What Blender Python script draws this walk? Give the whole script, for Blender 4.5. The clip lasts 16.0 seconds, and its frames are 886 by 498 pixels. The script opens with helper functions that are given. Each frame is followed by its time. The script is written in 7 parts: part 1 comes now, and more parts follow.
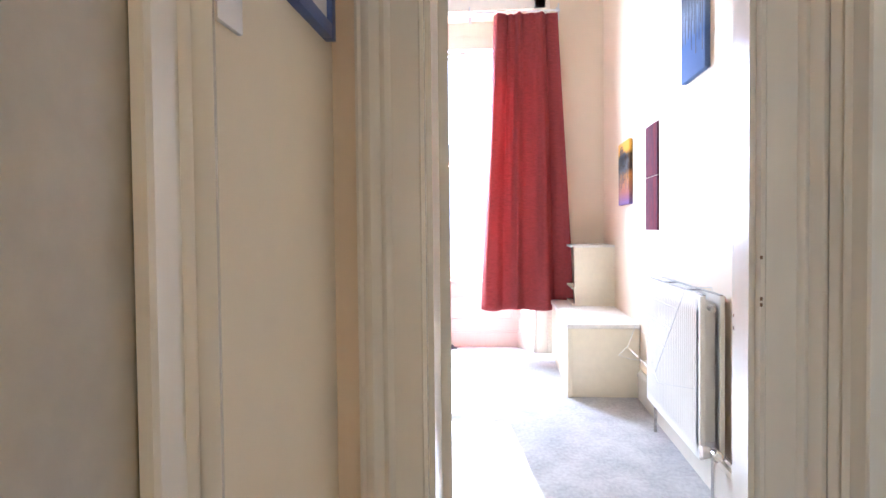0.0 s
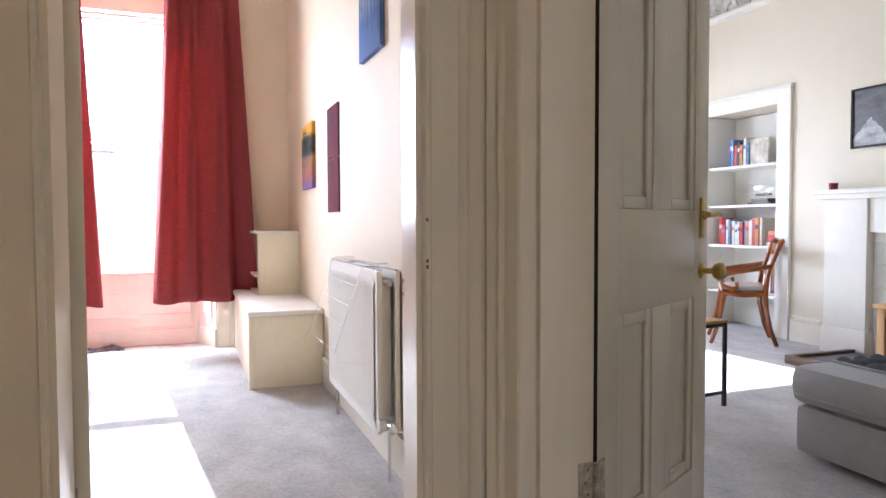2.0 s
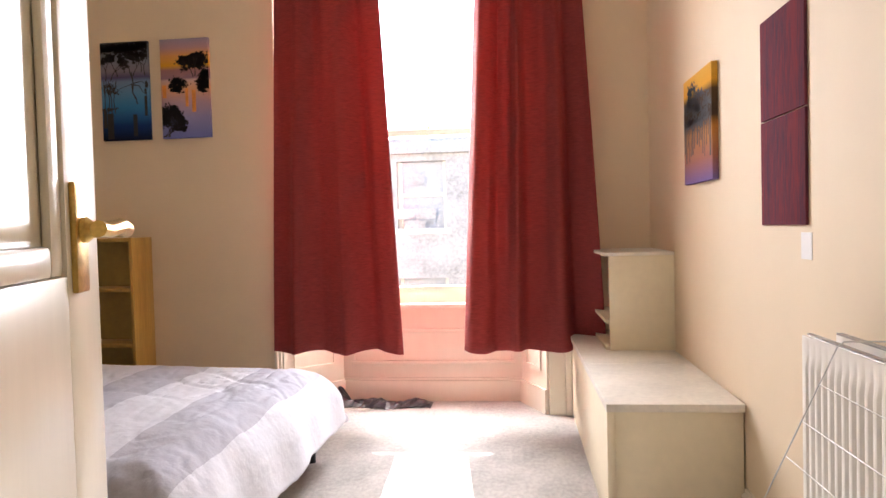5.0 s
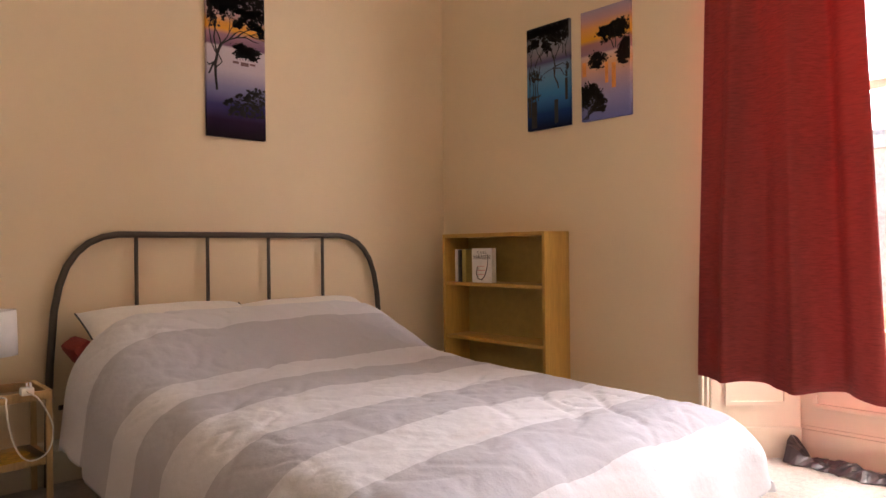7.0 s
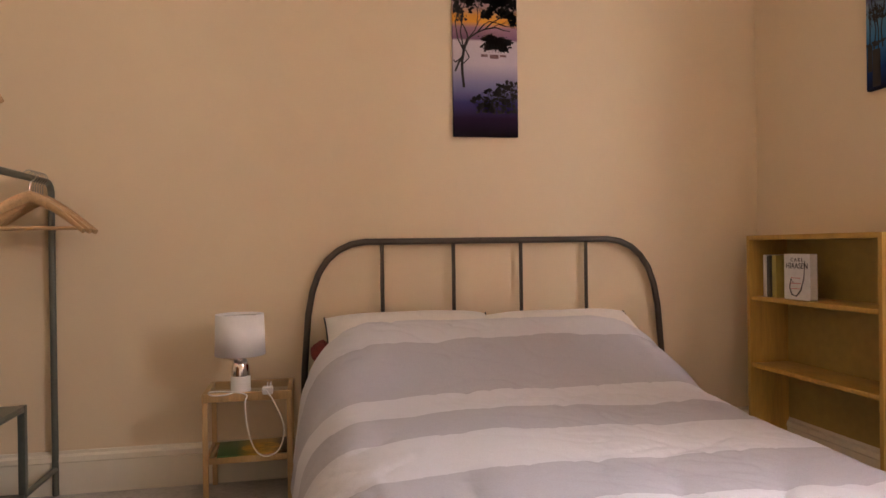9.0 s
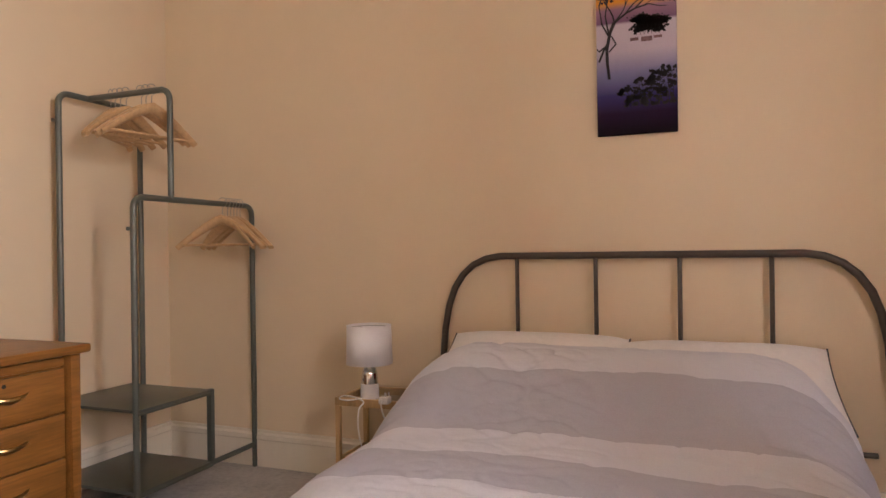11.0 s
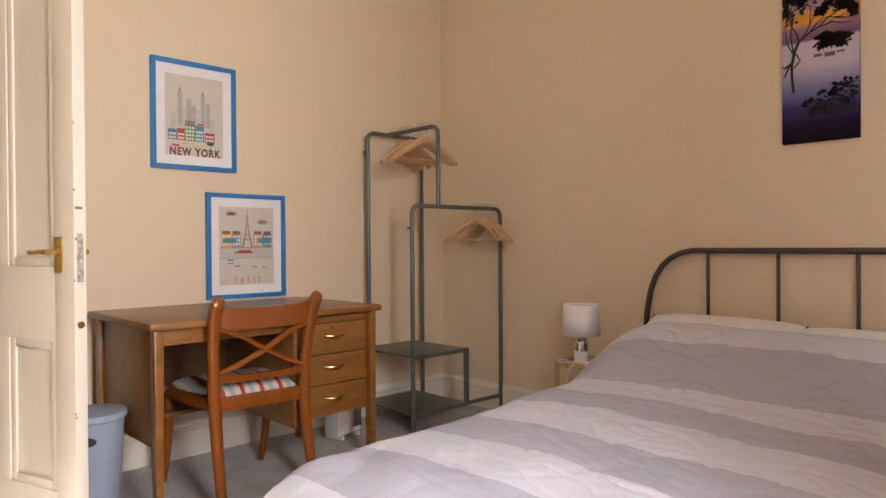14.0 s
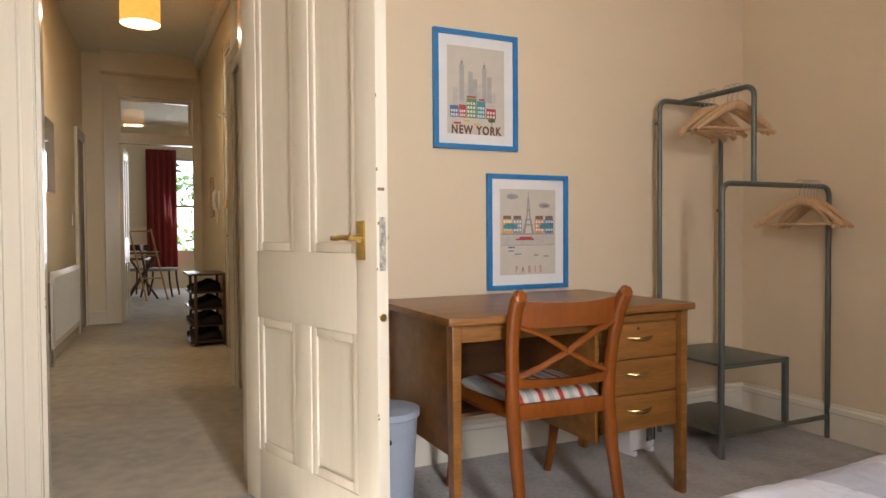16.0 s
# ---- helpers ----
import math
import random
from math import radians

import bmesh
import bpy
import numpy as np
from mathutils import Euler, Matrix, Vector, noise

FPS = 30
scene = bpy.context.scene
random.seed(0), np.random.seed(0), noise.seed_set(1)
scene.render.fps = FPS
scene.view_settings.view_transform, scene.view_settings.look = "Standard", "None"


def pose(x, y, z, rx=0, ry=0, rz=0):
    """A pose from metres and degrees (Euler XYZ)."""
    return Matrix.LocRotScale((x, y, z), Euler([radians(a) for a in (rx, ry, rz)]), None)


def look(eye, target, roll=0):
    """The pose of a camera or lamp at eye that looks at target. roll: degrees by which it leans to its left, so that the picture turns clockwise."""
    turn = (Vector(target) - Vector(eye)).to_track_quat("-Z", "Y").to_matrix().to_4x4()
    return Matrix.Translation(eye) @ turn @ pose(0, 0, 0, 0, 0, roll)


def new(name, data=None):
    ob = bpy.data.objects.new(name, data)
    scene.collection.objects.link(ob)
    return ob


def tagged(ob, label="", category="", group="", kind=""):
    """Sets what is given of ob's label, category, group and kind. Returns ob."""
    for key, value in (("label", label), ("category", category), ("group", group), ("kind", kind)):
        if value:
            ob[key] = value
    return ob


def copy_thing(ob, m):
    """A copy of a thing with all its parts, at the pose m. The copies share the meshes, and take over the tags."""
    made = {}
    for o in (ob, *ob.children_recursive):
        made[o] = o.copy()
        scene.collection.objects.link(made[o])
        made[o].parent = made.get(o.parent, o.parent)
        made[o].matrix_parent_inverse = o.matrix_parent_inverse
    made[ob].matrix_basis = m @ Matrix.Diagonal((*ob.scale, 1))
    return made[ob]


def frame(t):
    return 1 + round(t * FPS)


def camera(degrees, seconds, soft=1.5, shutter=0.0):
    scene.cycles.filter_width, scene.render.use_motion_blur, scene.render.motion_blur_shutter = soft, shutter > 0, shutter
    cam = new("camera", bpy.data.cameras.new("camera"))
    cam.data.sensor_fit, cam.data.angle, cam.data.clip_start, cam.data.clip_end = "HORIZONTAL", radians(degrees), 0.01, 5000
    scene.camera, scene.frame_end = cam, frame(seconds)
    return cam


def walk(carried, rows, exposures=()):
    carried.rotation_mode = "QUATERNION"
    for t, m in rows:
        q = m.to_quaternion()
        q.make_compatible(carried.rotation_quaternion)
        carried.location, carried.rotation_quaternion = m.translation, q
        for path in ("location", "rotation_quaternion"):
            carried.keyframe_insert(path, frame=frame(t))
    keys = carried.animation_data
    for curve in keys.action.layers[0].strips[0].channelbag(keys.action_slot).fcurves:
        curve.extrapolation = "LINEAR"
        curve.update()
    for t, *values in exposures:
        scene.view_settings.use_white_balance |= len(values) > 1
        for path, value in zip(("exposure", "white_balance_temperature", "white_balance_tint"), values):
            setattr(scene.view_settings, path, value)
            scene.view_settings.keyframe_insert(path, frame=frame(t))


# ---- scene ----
cam = camera(66.6, 16.0)
PATH = [
    (0, (0.265, 0.285, 1.004), (0.088, 2.276, 0.942), -0.6),
    (0.5, (0.304, 0.291, 0.975), (0.395, 2.288, 0.908), -0.6),
    (1, (0.324, 0.286, 0.952), (0.636, 2.26, 0.881), -0.6),
    (1.5, (0.34, 0.317, 0.931), (0.85, 2.25, 0.857), -0.3),
    (2, (0.339, 0.418, 0.927), (1.043, 2.289, 0.848), -0.2),
    (2.5, (0.323, 0.612, 0.978), (1.179, 2.417, 0.885), -0.1),
    (3, (0.332, 0.887, 0.995), (1.196, 2.69, 0.923), -0.2),
    (3.5, (0.352, 1.219, 1.058), (1.069, 3.084, 0.965), -0.7),
    (4, (0.383, 1.568, 1.058), (0.854, 3.51, 0.968), -1.1),
    (4.5, (0.383, 1.848, 1.019), (0.541, 3.84, 0.941), -1.3),
    (5, (0.36, 2.127, 0.998), (0.15, 4.115, 0.936), -1.5),
    (5.2, (0.362, 2.235, 0.988), (-0.012, 4.199, 0.93), -1.3),
    (7.3, (0.433, 2.922, 0.908), (-1.132, 4.168, 0.912), -0.7),
    (7.5, (0.42, 2.946, 0.915), (-1.204, 4.114, 0.92), -0.7),
    (8, (0.425, 3.091, 0.939), (-1.347, 4.018, 0.938), -0.5),
    (8.5, (0.395, 3.294, 0.941), (-1.487, 3.969, 0.937), -0.6),
    (9, (0.332, 3.591, 0.96), (-1.632, 3.968, 0.953), -0.8),
    (11.3, (0.08, 4.721, 1.037), (-1.726, 3.863, 1.032), -0.8),
    (11.5, (0.128, 4.807, 1.049), (-1.639, 3.871, 1.041), -0.8),
    (12, (0.222, 4.982, 1.053), (-1.471, 3.916, 1.055), -0.7),
    (12.5, (0.313, 5.137, 1.044), (-1.313, 3.972, 1.048), -0.6),
    (13, (0.41, 5.207, 1.052), (-1.154, 3.961, 1.046), -0.6),
    (13.5, (0.482, 5.26, 1.038), (-0.994, 3.911, 1.027), -0.5),
    (14, (0.53, 5.282, 1.026), (-0.86, 3.845, 1.01), -0.4),
    (14.5, (0.557, 5.261, 1.021), (-0.734, 3.734, 0.995), -0.4),
    (15, (0.551, 5.168, 1.007), (-0.616, 3.544, 0.98), -0.5),
    (15.5, (0.542, 5.03, 1.014), (-0.465, 3.303, 0.977), -0.5),
    (16, (0.538, 4.763, 1.02), (-0.311, 2.953, 0.972), -0.4),
]
walk(cam, [(t, look(eye, target, roll)) for t, eye, target, roll in PATH],
     [(0.0, 3.5, 4700, 14), (1.5, 3.0, 4950, 15), (3.0, 2.7, 5500, 16), (5.0, 2.35, 6100, 17), (7.4, 2.36, 6750, 21), (12.0, 2.38, 6400, 22), (14.0, 2.3, 6250, 18), (16.0, 2.3, 6050, 12)])

# ---- light ----
world = bpy.data.worlds.new("sky")
scene.world = world
world.use_nodes = True
wn = world.node_tree
sky = wn.nodes.new("ShaderNodeTexSky")
sky.sky_type = 'NISHITA'
sky.sun_disc = False
sky.sun_elevation = radians(39)
sky.sun_rotation = radians(-4.5)
wn.links.new(sky.outputs[0], wn.nodes["Background"].inputs[0])
wn.nodes["Background"].inputs[1].default_value = 0.15

SUN_WAY = Vector((0.08, -1.0, -0.69))
sun = new("sun", bpy.data.lights.new("sun", 'SUN'))
sun.data.energy = 5.0
sun.data.angle = radians(0.5)
sun.data.color = (1.0, 0.95, 0.86)
sun.matrix_world = look((0, 30, 25), Vector((0, 30, 25)) + SUN_WAY)


def window_light(name, centre, width, height, target, power, colour=(1.0, 0.97, 0.92)):
    """Sky light that enters by a window's opening."""
    lamp = new(name, bpy.data.lights.new(name, 'AREA'))
    lamp.data.shape = 'RECTANGLE'
    lamp.data.size, lamp.data.size_y = width, height
    lamp.data.energy = power
    lamp.data.color = colour
    lamp.matrix_world = look(centre, target)
    return lamp


window_light("bedroom_window_light", (-0.11, 6.12, 1.6), 0.95, 1.3, (-0.11, 3.1, 0.5), 38)
window_light("living_window_light", (3.0, 6.3, 1.4), 1.3, 1.7, (3.0, 4.4, 0.4), 12)
window_light("far_window_light", (-0.68, -8.9, 1.5), 1.1, 2.0, (0.0, -5.0, 1.0), 7)


# ---- materials ----
def mat(name, base, rough=0.5, metal=0.0, var=0.10, scale=6.0, bump=0.0, bscale=150.0, grain=None, transmission=0.0, sheen=0.0):
    """Node material: base colour varied by coarse and fine noise, with fine relief. grain: stretch of the noise along x, y, z."""
    m = bpy.data.materials.new(name)
    m.use_nodes = True
    nt = m.node_tree
    n, l = nt.nodes, nt.links
    b = n["Principled BSDF"]
    b.inputs["Roughness"].default_value = rough
    b.inputs["Metallic"].default_value = metal
    b.inputs["Transmission Weight"].default_value = transmission
    b.inputs["Sheen Weight"].default_value = sheen
    co = n.new("ShaderNodeTexCoord")
    mp = n.new("ShaderNodeMapping")
    mp.inputs["Scale"].default_value = grain or (1, 1, 1)
    l.new(co.outputs["Object"], mp.inputs[0])
    n1, n2 = n.new("ShaderNodeTexNoise"), n.new("ShaderNodeTexNoise")
    n1.inputs["Scale"].default_value, n1.inputs["Detail"].default_value = scale, 5
    n2.inputs["Scale"].default_value, n2.inputs["Detail"].default_value = scale * 9, 3
    l.new(mp.outputs[0], n1.inputs[0])
    l.new(mp.outputs[0], n2.inputs[0])
    mix = n.new("ShaderNodeMix")
    mix.data_type = 'FLOAT'
    mix.inputs[0].default_value = 0.45
    l.new(n1.outputs[0], mix.inputs[2])
    l.new(n2.outputs[0], mix.inputs[3])
    ramp = n.new("ShaderNodeValToRGB")
    lo = [c * (1 - 2.2 * var) for c in base]
    hi = [min(1, c * (1 + 1.6 * var)) for c in base]
    ramp.color_ramp.elements[0].position, ramp.color_ramp.elements[1].position = 0.3, 0.7
    ramp.color_ramp.elements[0].color, ramp.color_ramp.elements[1].color = (*lo, 1), (*hi, 1)
    l.new(mix.outputs[0], ramp.inputs[0])
    l.new(ramp.outputs[0], b.inputs["Base Color"])
    if bump:
        n3 = n.new("ShaderNodeTexNoise")
        n3.inputs["Scale"].default_value, n3.inputs["Detail"].default_value = bscale, 4
        l.new(mp.outputs[0], n3.inputs[0])
        bp = n.new("ShaderNodeBump")
        bp.inputs["Strength"].default_value, bp.inputs["Distance"].default_value = bump, 0.004
        l.new(n3.outputs[0], bp.inputs["Height"])
        l.new(bp.outputs[0], b.inputs["Normal"])
    return m


def striped(name, axis, bands, rough=0.8, bump=0.3, bscale=90.0, soft=0.0, wobble=0.0):
    """Cloth with bands along an axis of the object: (position, colour) rows, each colour from its position on."""
    m = mat(name, (0.5, 0.5, 0.5), rough, bump=bump, bscale=bscale)
    nt = m.node_tree
    n, l = nt.nodes, nt.links
    b = n["Principled BSDF"]
    co = n.new("ShaderNodeTexCoord")
    sep = n.new("ShaderNodeSeparateXYZ")
    l.new(co.outputs["Object"], sep.inputs[0])
    lo, hi = bands[0][0], bands[-1][0]
    mr = n.new("ShaderNodeMapRange")
    mr.inputs[1].default_value, mr.inputs[2].default_value = lo, hi
    l.new(sep.outputs["XYZ".index(axis)], mr.inputs[0])
    ramp = n.new("ShaderNodeValToRGB")
    ramp.color_ramp.interpolation = 'CONSTANT' if not soft else 'LINEAR'
    els = ramp.color_ramp.elements
    while len(els) < len(bands):
        els.new(0.5)
    for e, (p, c) in zip(els, bands):
        e.position = (p - lo) / (hi - lo)
        e.color = (*c, 1)
    l.new(mr.outputs[0], ramp.inputs[0])
    nz = n.new("ShaderNodeTexNoise")
    nz.inputs["Scale"].default_value, nz.inputs["Detail"].default_value = 260, 2
    mul = n.new("ShaderNodeMix")
    mul.data_type, mul.blend_type = 'RGBA', 'MULTIPLY'
    mul.inputs[0].default_value = 0.18
    l.new(co.outputs["Object"], nz.inputs[0])
    l.new(ramp.outputs[0], mul.inputs[6])
    l.new(nz.outputs[0], mul.inputs[7])
    l.new(mul.outputs[2], b.inputs["Base Color"])
    return m


def glass(name, rough=0.0):
    m = mat(name, (1, 1, 1), rough, var=0.0, transmission=1.0)
    m.node_tree.nodes["Principled BSDF"].inputs["IOR"].default_value = 1.45
    return m


def thin_glass(name, tint=(1, 1, 1), gloss=0.08):
    """A clean window pane: clear, with a weak reflection."""
    m = bpy.data.materials.new(name)
    m.use_nodes = True
    n, l = m.node_tree.nodes, m.node_tree.links
    n.remove(n["Principled BSDF"])
    tr, gl, mx = n.new("ShaderNodeBsdfTransparent"), n.new("ShaderNodeBsdfGlossy"), n.new("ShaderNodeMixShader")
    tr.inputs[0].default_value = (*tint, 1)
    gl.inputs["Roughness"].default_value = 0.02
    mx.inputs[0].default_value = gloss
    l.new(tr.outputs[0], mx.inputs[1])
    l.new(gl.outputs[0], mx.inputs[2])
    l.new(mx.outputs[0], n["Material Output"].inputs[0])
    return m


def emitter(name, colour, strength):
    m = bpy.data.materials.new(name)
    m.use_nodes = True
    b = m.node_tree.nodes["Principled BSDF"]
    b.inputs["Base Color"].default_value = (*colour, 1)
    b.inputs["Emission Color"].default_value = (*colour, 1)
    b.inputs["Emission Strength"].default_value = strength
    return m


M_WALL = mat("cream_wall_paint", (0.74, 0.60, 0.415), 0.7, var=0.012, scale=0.8, bump=0.05, bscale=160)
M_HALL = mat("hall_wall_paint", (0.84, 0.73, 0.54), 0.7, var=0.014, scale=0.9, bump=0.06, bscale=260)
M_LIVING = mat("living_wall_paint", (0.74, 0.67, 0.54), 0.7, var=0.014, scale=0.9, bump=0.06, bscale=260)
M_CEIL = mat("ceiling_paint", (0.80, 0.77, 0.70), 0.85, var=0.02, scale=2, bump=0.2, bscale=120)
M_WHITE = mat("white_gloss_paint", (0.80, 0.73, 0.60), 0.2, var=0.02, scale=3, bump=0.035, bscale=60, grain=(1, 1, 0.15))
M_DOOR = mat("off_white_door_paint", (0.79, 0.725, 0.59), 0.24, var=0.025, scale=4, bump=0.05, bscale=70, grain=(1, 1, 0.12))
M_BENCH = mat("cream_board_paint", (0.80, 0.71, 0.52), 0.5, var=0.03, scale=3, bump=0.1, bscale=80)
M_BENCH_TOP = mat("bench_top_paint", (0.72, 0.67, 0.58), 0.55, var=0.06, scale=6, bump=0.15, bscale=60)
M_CARPET = mat("grey_beige_carpet", (0.44, 0.41, 0.375), 0.95, var=0.17, scale=5.0, bump=1.0, bscale=260, grain=(1.35, 0.85, 1), sheen=0.2)
M_HALLCARPET = mat("hall_carpet", (0.56, 0.48, 0.36), 0.95, var=0.16, scale=1.3, bump=1.0, bscale=420, sheen=0.2)
M_CURTAIN = mat("red_curtain_cloth", (0.30, 0.043, 0.04), 0.85, var=0.24, scale=30, bump=0.9, bscale=110, grain=(1, 1, 8))
for m_, f_ in ((M_CURTAIN, 0.13),):
    n_, l_ = m_.node_tree.nodes, m_.node_tree.links
    tl_, mx_ = n_.new("ShaderNodeBsdfTranslucent"), n_.new("ShaderNodeMixShader")
    tl_.inputs[0].default_value = (0.52, 0.065, 0.06, 1)
    mx_.inputs[0].default_value = f_
    l_.new(n_["Principled BSDF"].outputs[0], mx_.inputs[1])
    l_.new(tl_.outputs[0], mx_.inputs[2])
    l_.new(mx_.outputs[0], n_["Material Output"].inputs[0])
M_GREYMETAL = mat("grey_green_metal", (0.115, 0.125, 0.105), 0.38, metal=0.3, var=0.06, scale=9, bump=0.1, bscale=120)
M_BEDMETAL = mat("dark_brown_metal", (0.075, 0.062, 0.052), 0.36, metal=0.4, var=0.08, scale=9, bump=0.1, bscale=120)
M_BRONZE = mat("dark_bronze", (0.42, 0.29, 0.12), 0.3, metal=1.0, var=0.25, scale=30)
M_BRASS = mat("aged_brass", (0.60, 0.42, 0.13), 0.28, metal=1.0, var=0.15, scale=20, bump=0.05)
M_STEEL = mat("worn_steel", (0.42, 0.40, 0.37), 0.35, metal=1.0, var=0.2, scale=40)
M_CHROME = mat("chrome", (0.75, 0.74, 0.73), 0.06, metal=1.0, var=0.02)
# for black parts, and for strips that stand for shade in hinge gaps
M_BLACK = mat("black_parts_and_gap_shade", (0.02, 0.02, 0.02), 0.7, var=0.1)
M_RAD = mat("radiator_enamel", (0.80, 0.77, 0.70), 0.3, var=0.02, scale=4)
M_WIRE = mat("white_plastic_coated_wire", (0.62, 0.61, 0.60), 0.35, var=0.03)
M_DESK = mat("oak_desk_varnish", (0.24, 0.10, 0.022), 0.3, var=0.22, scale=4, bump=0.12, bscale=90, grain=(0.35, 5, 5))
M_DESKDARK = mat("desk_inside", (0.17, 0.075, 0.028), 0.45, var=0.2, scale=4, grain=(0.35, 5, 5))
M_CHAIR = mat("red_brown_varnish", (0.22, 0.060, 0.009), 0.16, var=0.10, scale=3, bump=0.02, grain=(2, 2, 0.5))
M_BIRCH = mat("birch_veneer", (0.52, 0.31, 0.07), 0.45, var=0.12, scale=3, bump=0.05, grain=(5, 5, 0.4))
M_BAMBOO = mat("pale_bamboo", (0.55, 0.36, 0.17), 0.45, var=0.14, scale=5, grain=(3, 3, 0.4))
M_HANGER = mat("pale_hanger_wood", (0.60, 0.38, 0.19), 0.4, var=0.12, scale=9, grain=(1, 6, 6))
M_WHITECLOTH = mat("white_cotton", (0.80, 0.78, 0.78), 0.9, var=0.03, scale=5, bump=0.35, bscale=60, sheen=0.1)
M_SHADE = mat("white_lamp_shade", (0.82, 0.80, 0.80), 0.85, var=0.02, scale=30, bump=0.3, bscale=300)
M_CERAMIC = mat("white_ceramic", (0.82, 0.80, 0.78), 0.25, var=0.02)
M_BLUEFRAME = mat("blue_frame", (0.03, 0.20, 0.47), 0.4, var=0.06, scale=20)
M_NAVYFRAME = mat("hall_blue_frame", (0.06, 0.11, 0.33), 0.4, var=0.06, scale=20)
M_PAPER = mat("white_paper_mount", (0.80, 0.77, 0.74), 0.7, var=0.02, scale=20)
M_PRINT = mat("beige_print", (0.60, 0.54, 0.45), 0.7, var=0.03, scale=20)
M_PLASTICBLUE = mat("grey_blue_plastic", (0.33, 0.38, 0.46), 0.42, var=0.04, scale=12)
M_BLACKBAG = mat("black_polythene", (0.025, 0.02, 0.025), 0.35, var=0.3, scale=30, bump=0.5, bscale=40)
M_PANE = thin_glass("window_pane", (1, 1, 1), 0.02)
M_PLAINGLASS = thin_glass("thin_glass", (0.95, 0.96, 0.95), 0.12)
M_STONE = mat("street_stone", (0.53, 0.485, 0.43), 0.85, var=0.2, scale=1.2, bump=0.5, bscale=8)
M_SLATE = mat("hearth_slate", (0.10, 0.10, 0.11), 0.5, var=0.2, scale=6)
M_GREYCLOTH = mat("grey_woven_cloth", (0.34, 0.33, 0.32), 0.9, var=0.05, scale=20, bump=0.5, bscale=260, sheen=0.2)
M_NAVYCLOTH = mat("dark_quilted_cloth", (0.055, 0.06, 0.075), 0.85, var=0.15, scale=12, bump=0.4, bscale=160)
M_OAK = mat("light_oak", (0.50, 0.29, 0.11), 0.45, var=0.14, scale=4, grain=(4, 4, 0.5))
M_DARKWOOD = mat("dark_wood", (0.09, 0.045, 0.022), 0.35, var=0.2, scale=6, grain=(4, 4, 0.5))
M_TILE = mat("white_glazed_tile", (0.70, 0.70, 0.68), 0.12, var=0.03)
M_HINGE = mat("flaking_hinge_paint", (0.46, 0.42, 0.35), 0.45, var=0.36, scale=55)
M_CHIP = mat("bare_wood_chip", (0.27, 0.17, 0.10), 0.8, var=0.3, scale=60)


# ---- mesh helpers ----
def box(bm, lo, hi, bevel=0.0):
    c = [(a + b) / 2 for a, b in zip(lo, hi)]
    s = [abs(b - a) for a, b in zip(lo, hi)]
    r = bmesh.ops.create_cube(bm, size=1, matrix=Matrix.LocRotScale(c, None, s))
    if bevel:
        es = list({e for v in r["verts"] for e in v.link_edges})
        bmesh.ops.bevel(bm, geom=es, offset=bevel, segments=2, profile=0.6, affect='EDGES')


def boxes(*rows, bevel=0.0):
    bm = bmesh.new()
    for lo, hi in rows:
        box(bm, lo, hi, bevel)
    return bm


def prism(bm, plan, z0, z1):
    """A solid from a plan outline, counter-clockwise."""
    a = [bm.verts.new((x, y, z0)) for x, y in plan]
    b = [bm.verts.new((x, y, z1)) for x, y in plan]
    n = len(plan)
    bm.faces.new(a[::-1])
    bm.faces.new(b)
    for i in range(n):
        bm.faces.new((a[i], a[(i + 1) % n], b[(i + 1) % n], b[i]))


def tube(bm, pts, r, seg=8, close=False, flat=1.0):
    """A round bar along points; r may be a list."""
    pts = [Vector(p) for p in pts]
    n = len(pts)
    rs = r if isinstance(r, (list, tuple)) else [r] * n
    rings, up = [], None
    for i, p in enumerate(pts):
        d = (pts[(i + 1) % n if close else min(i + 1, n - 1)] - pts[i - 1 if close else max(i - 1, 0)]).normalized()
        if up is None:
            up = d.orthogonal().normalized()
        up = (up - d * up.dot(d))
        up = up.normalized() if up.length > 1e-6 else d.orthogonal().normalized()
        side = d.cross(up)
        rings.append([bm.verts.new(p + rs[i] * (math.cos(2 * math.pi * k / seg) * up + flat * math.sin(2 * math.pi * k / seg) * side)) for k in range(seg)])
    for i in range(n if close else n - 1):
        a, b = rings[i], rings[(i + 1) % n]
        for k in range(seg):
            bm.faces.new((a[k], a[(k + 1) % seg], b[(k + 1) % seg], b[k]))
    if not close:
        bm.faces.new(rings[0][::-1])
        bm.faces.new(rings[-1])


def lathe(bm, profile, at=(0, 0, 0), seg=28, axis='z'):
    """A turned body from (radius, height) rows."""
    rings = []
    for r, h in profile:
        ring = []
        for k in range(seg):
            c, s = math.cos(2 * math.pi * k / seg) * r, math.sin(2 * math.pi * k / seg) * r
            p = (c, s, h) if axis == 'z' else ((h, c, s) if axis == 'x' else (s, h, c))
            ring.append(bm.verts.new(Vector(p) + Vector(at)))
        rings.append(ring)
    for a, b in zip(rings, rings[1:]):
        for k in range(seg):
            bm.faces.new((a[k], a[(k + 1) % seg], b[(k + 1) % seg], b[k]))
    bm.faces.new(rings[0][::-1])
    bm.faces.new(rings[-1])


def arc(centre, r, a0, a1, n, plane):
    """Points of an arc; plane gives the two unit ways."""
    u, w = Vector(plane[0]), Vector(plane[1])
    return [Vector(centre) + r * (math.cos(radians(a0 + (a1 - a0) * i / n)) * u + math.sin(radians(a0 + (a1 - a0) * i / n)) * w) for i in range(n + 1)]


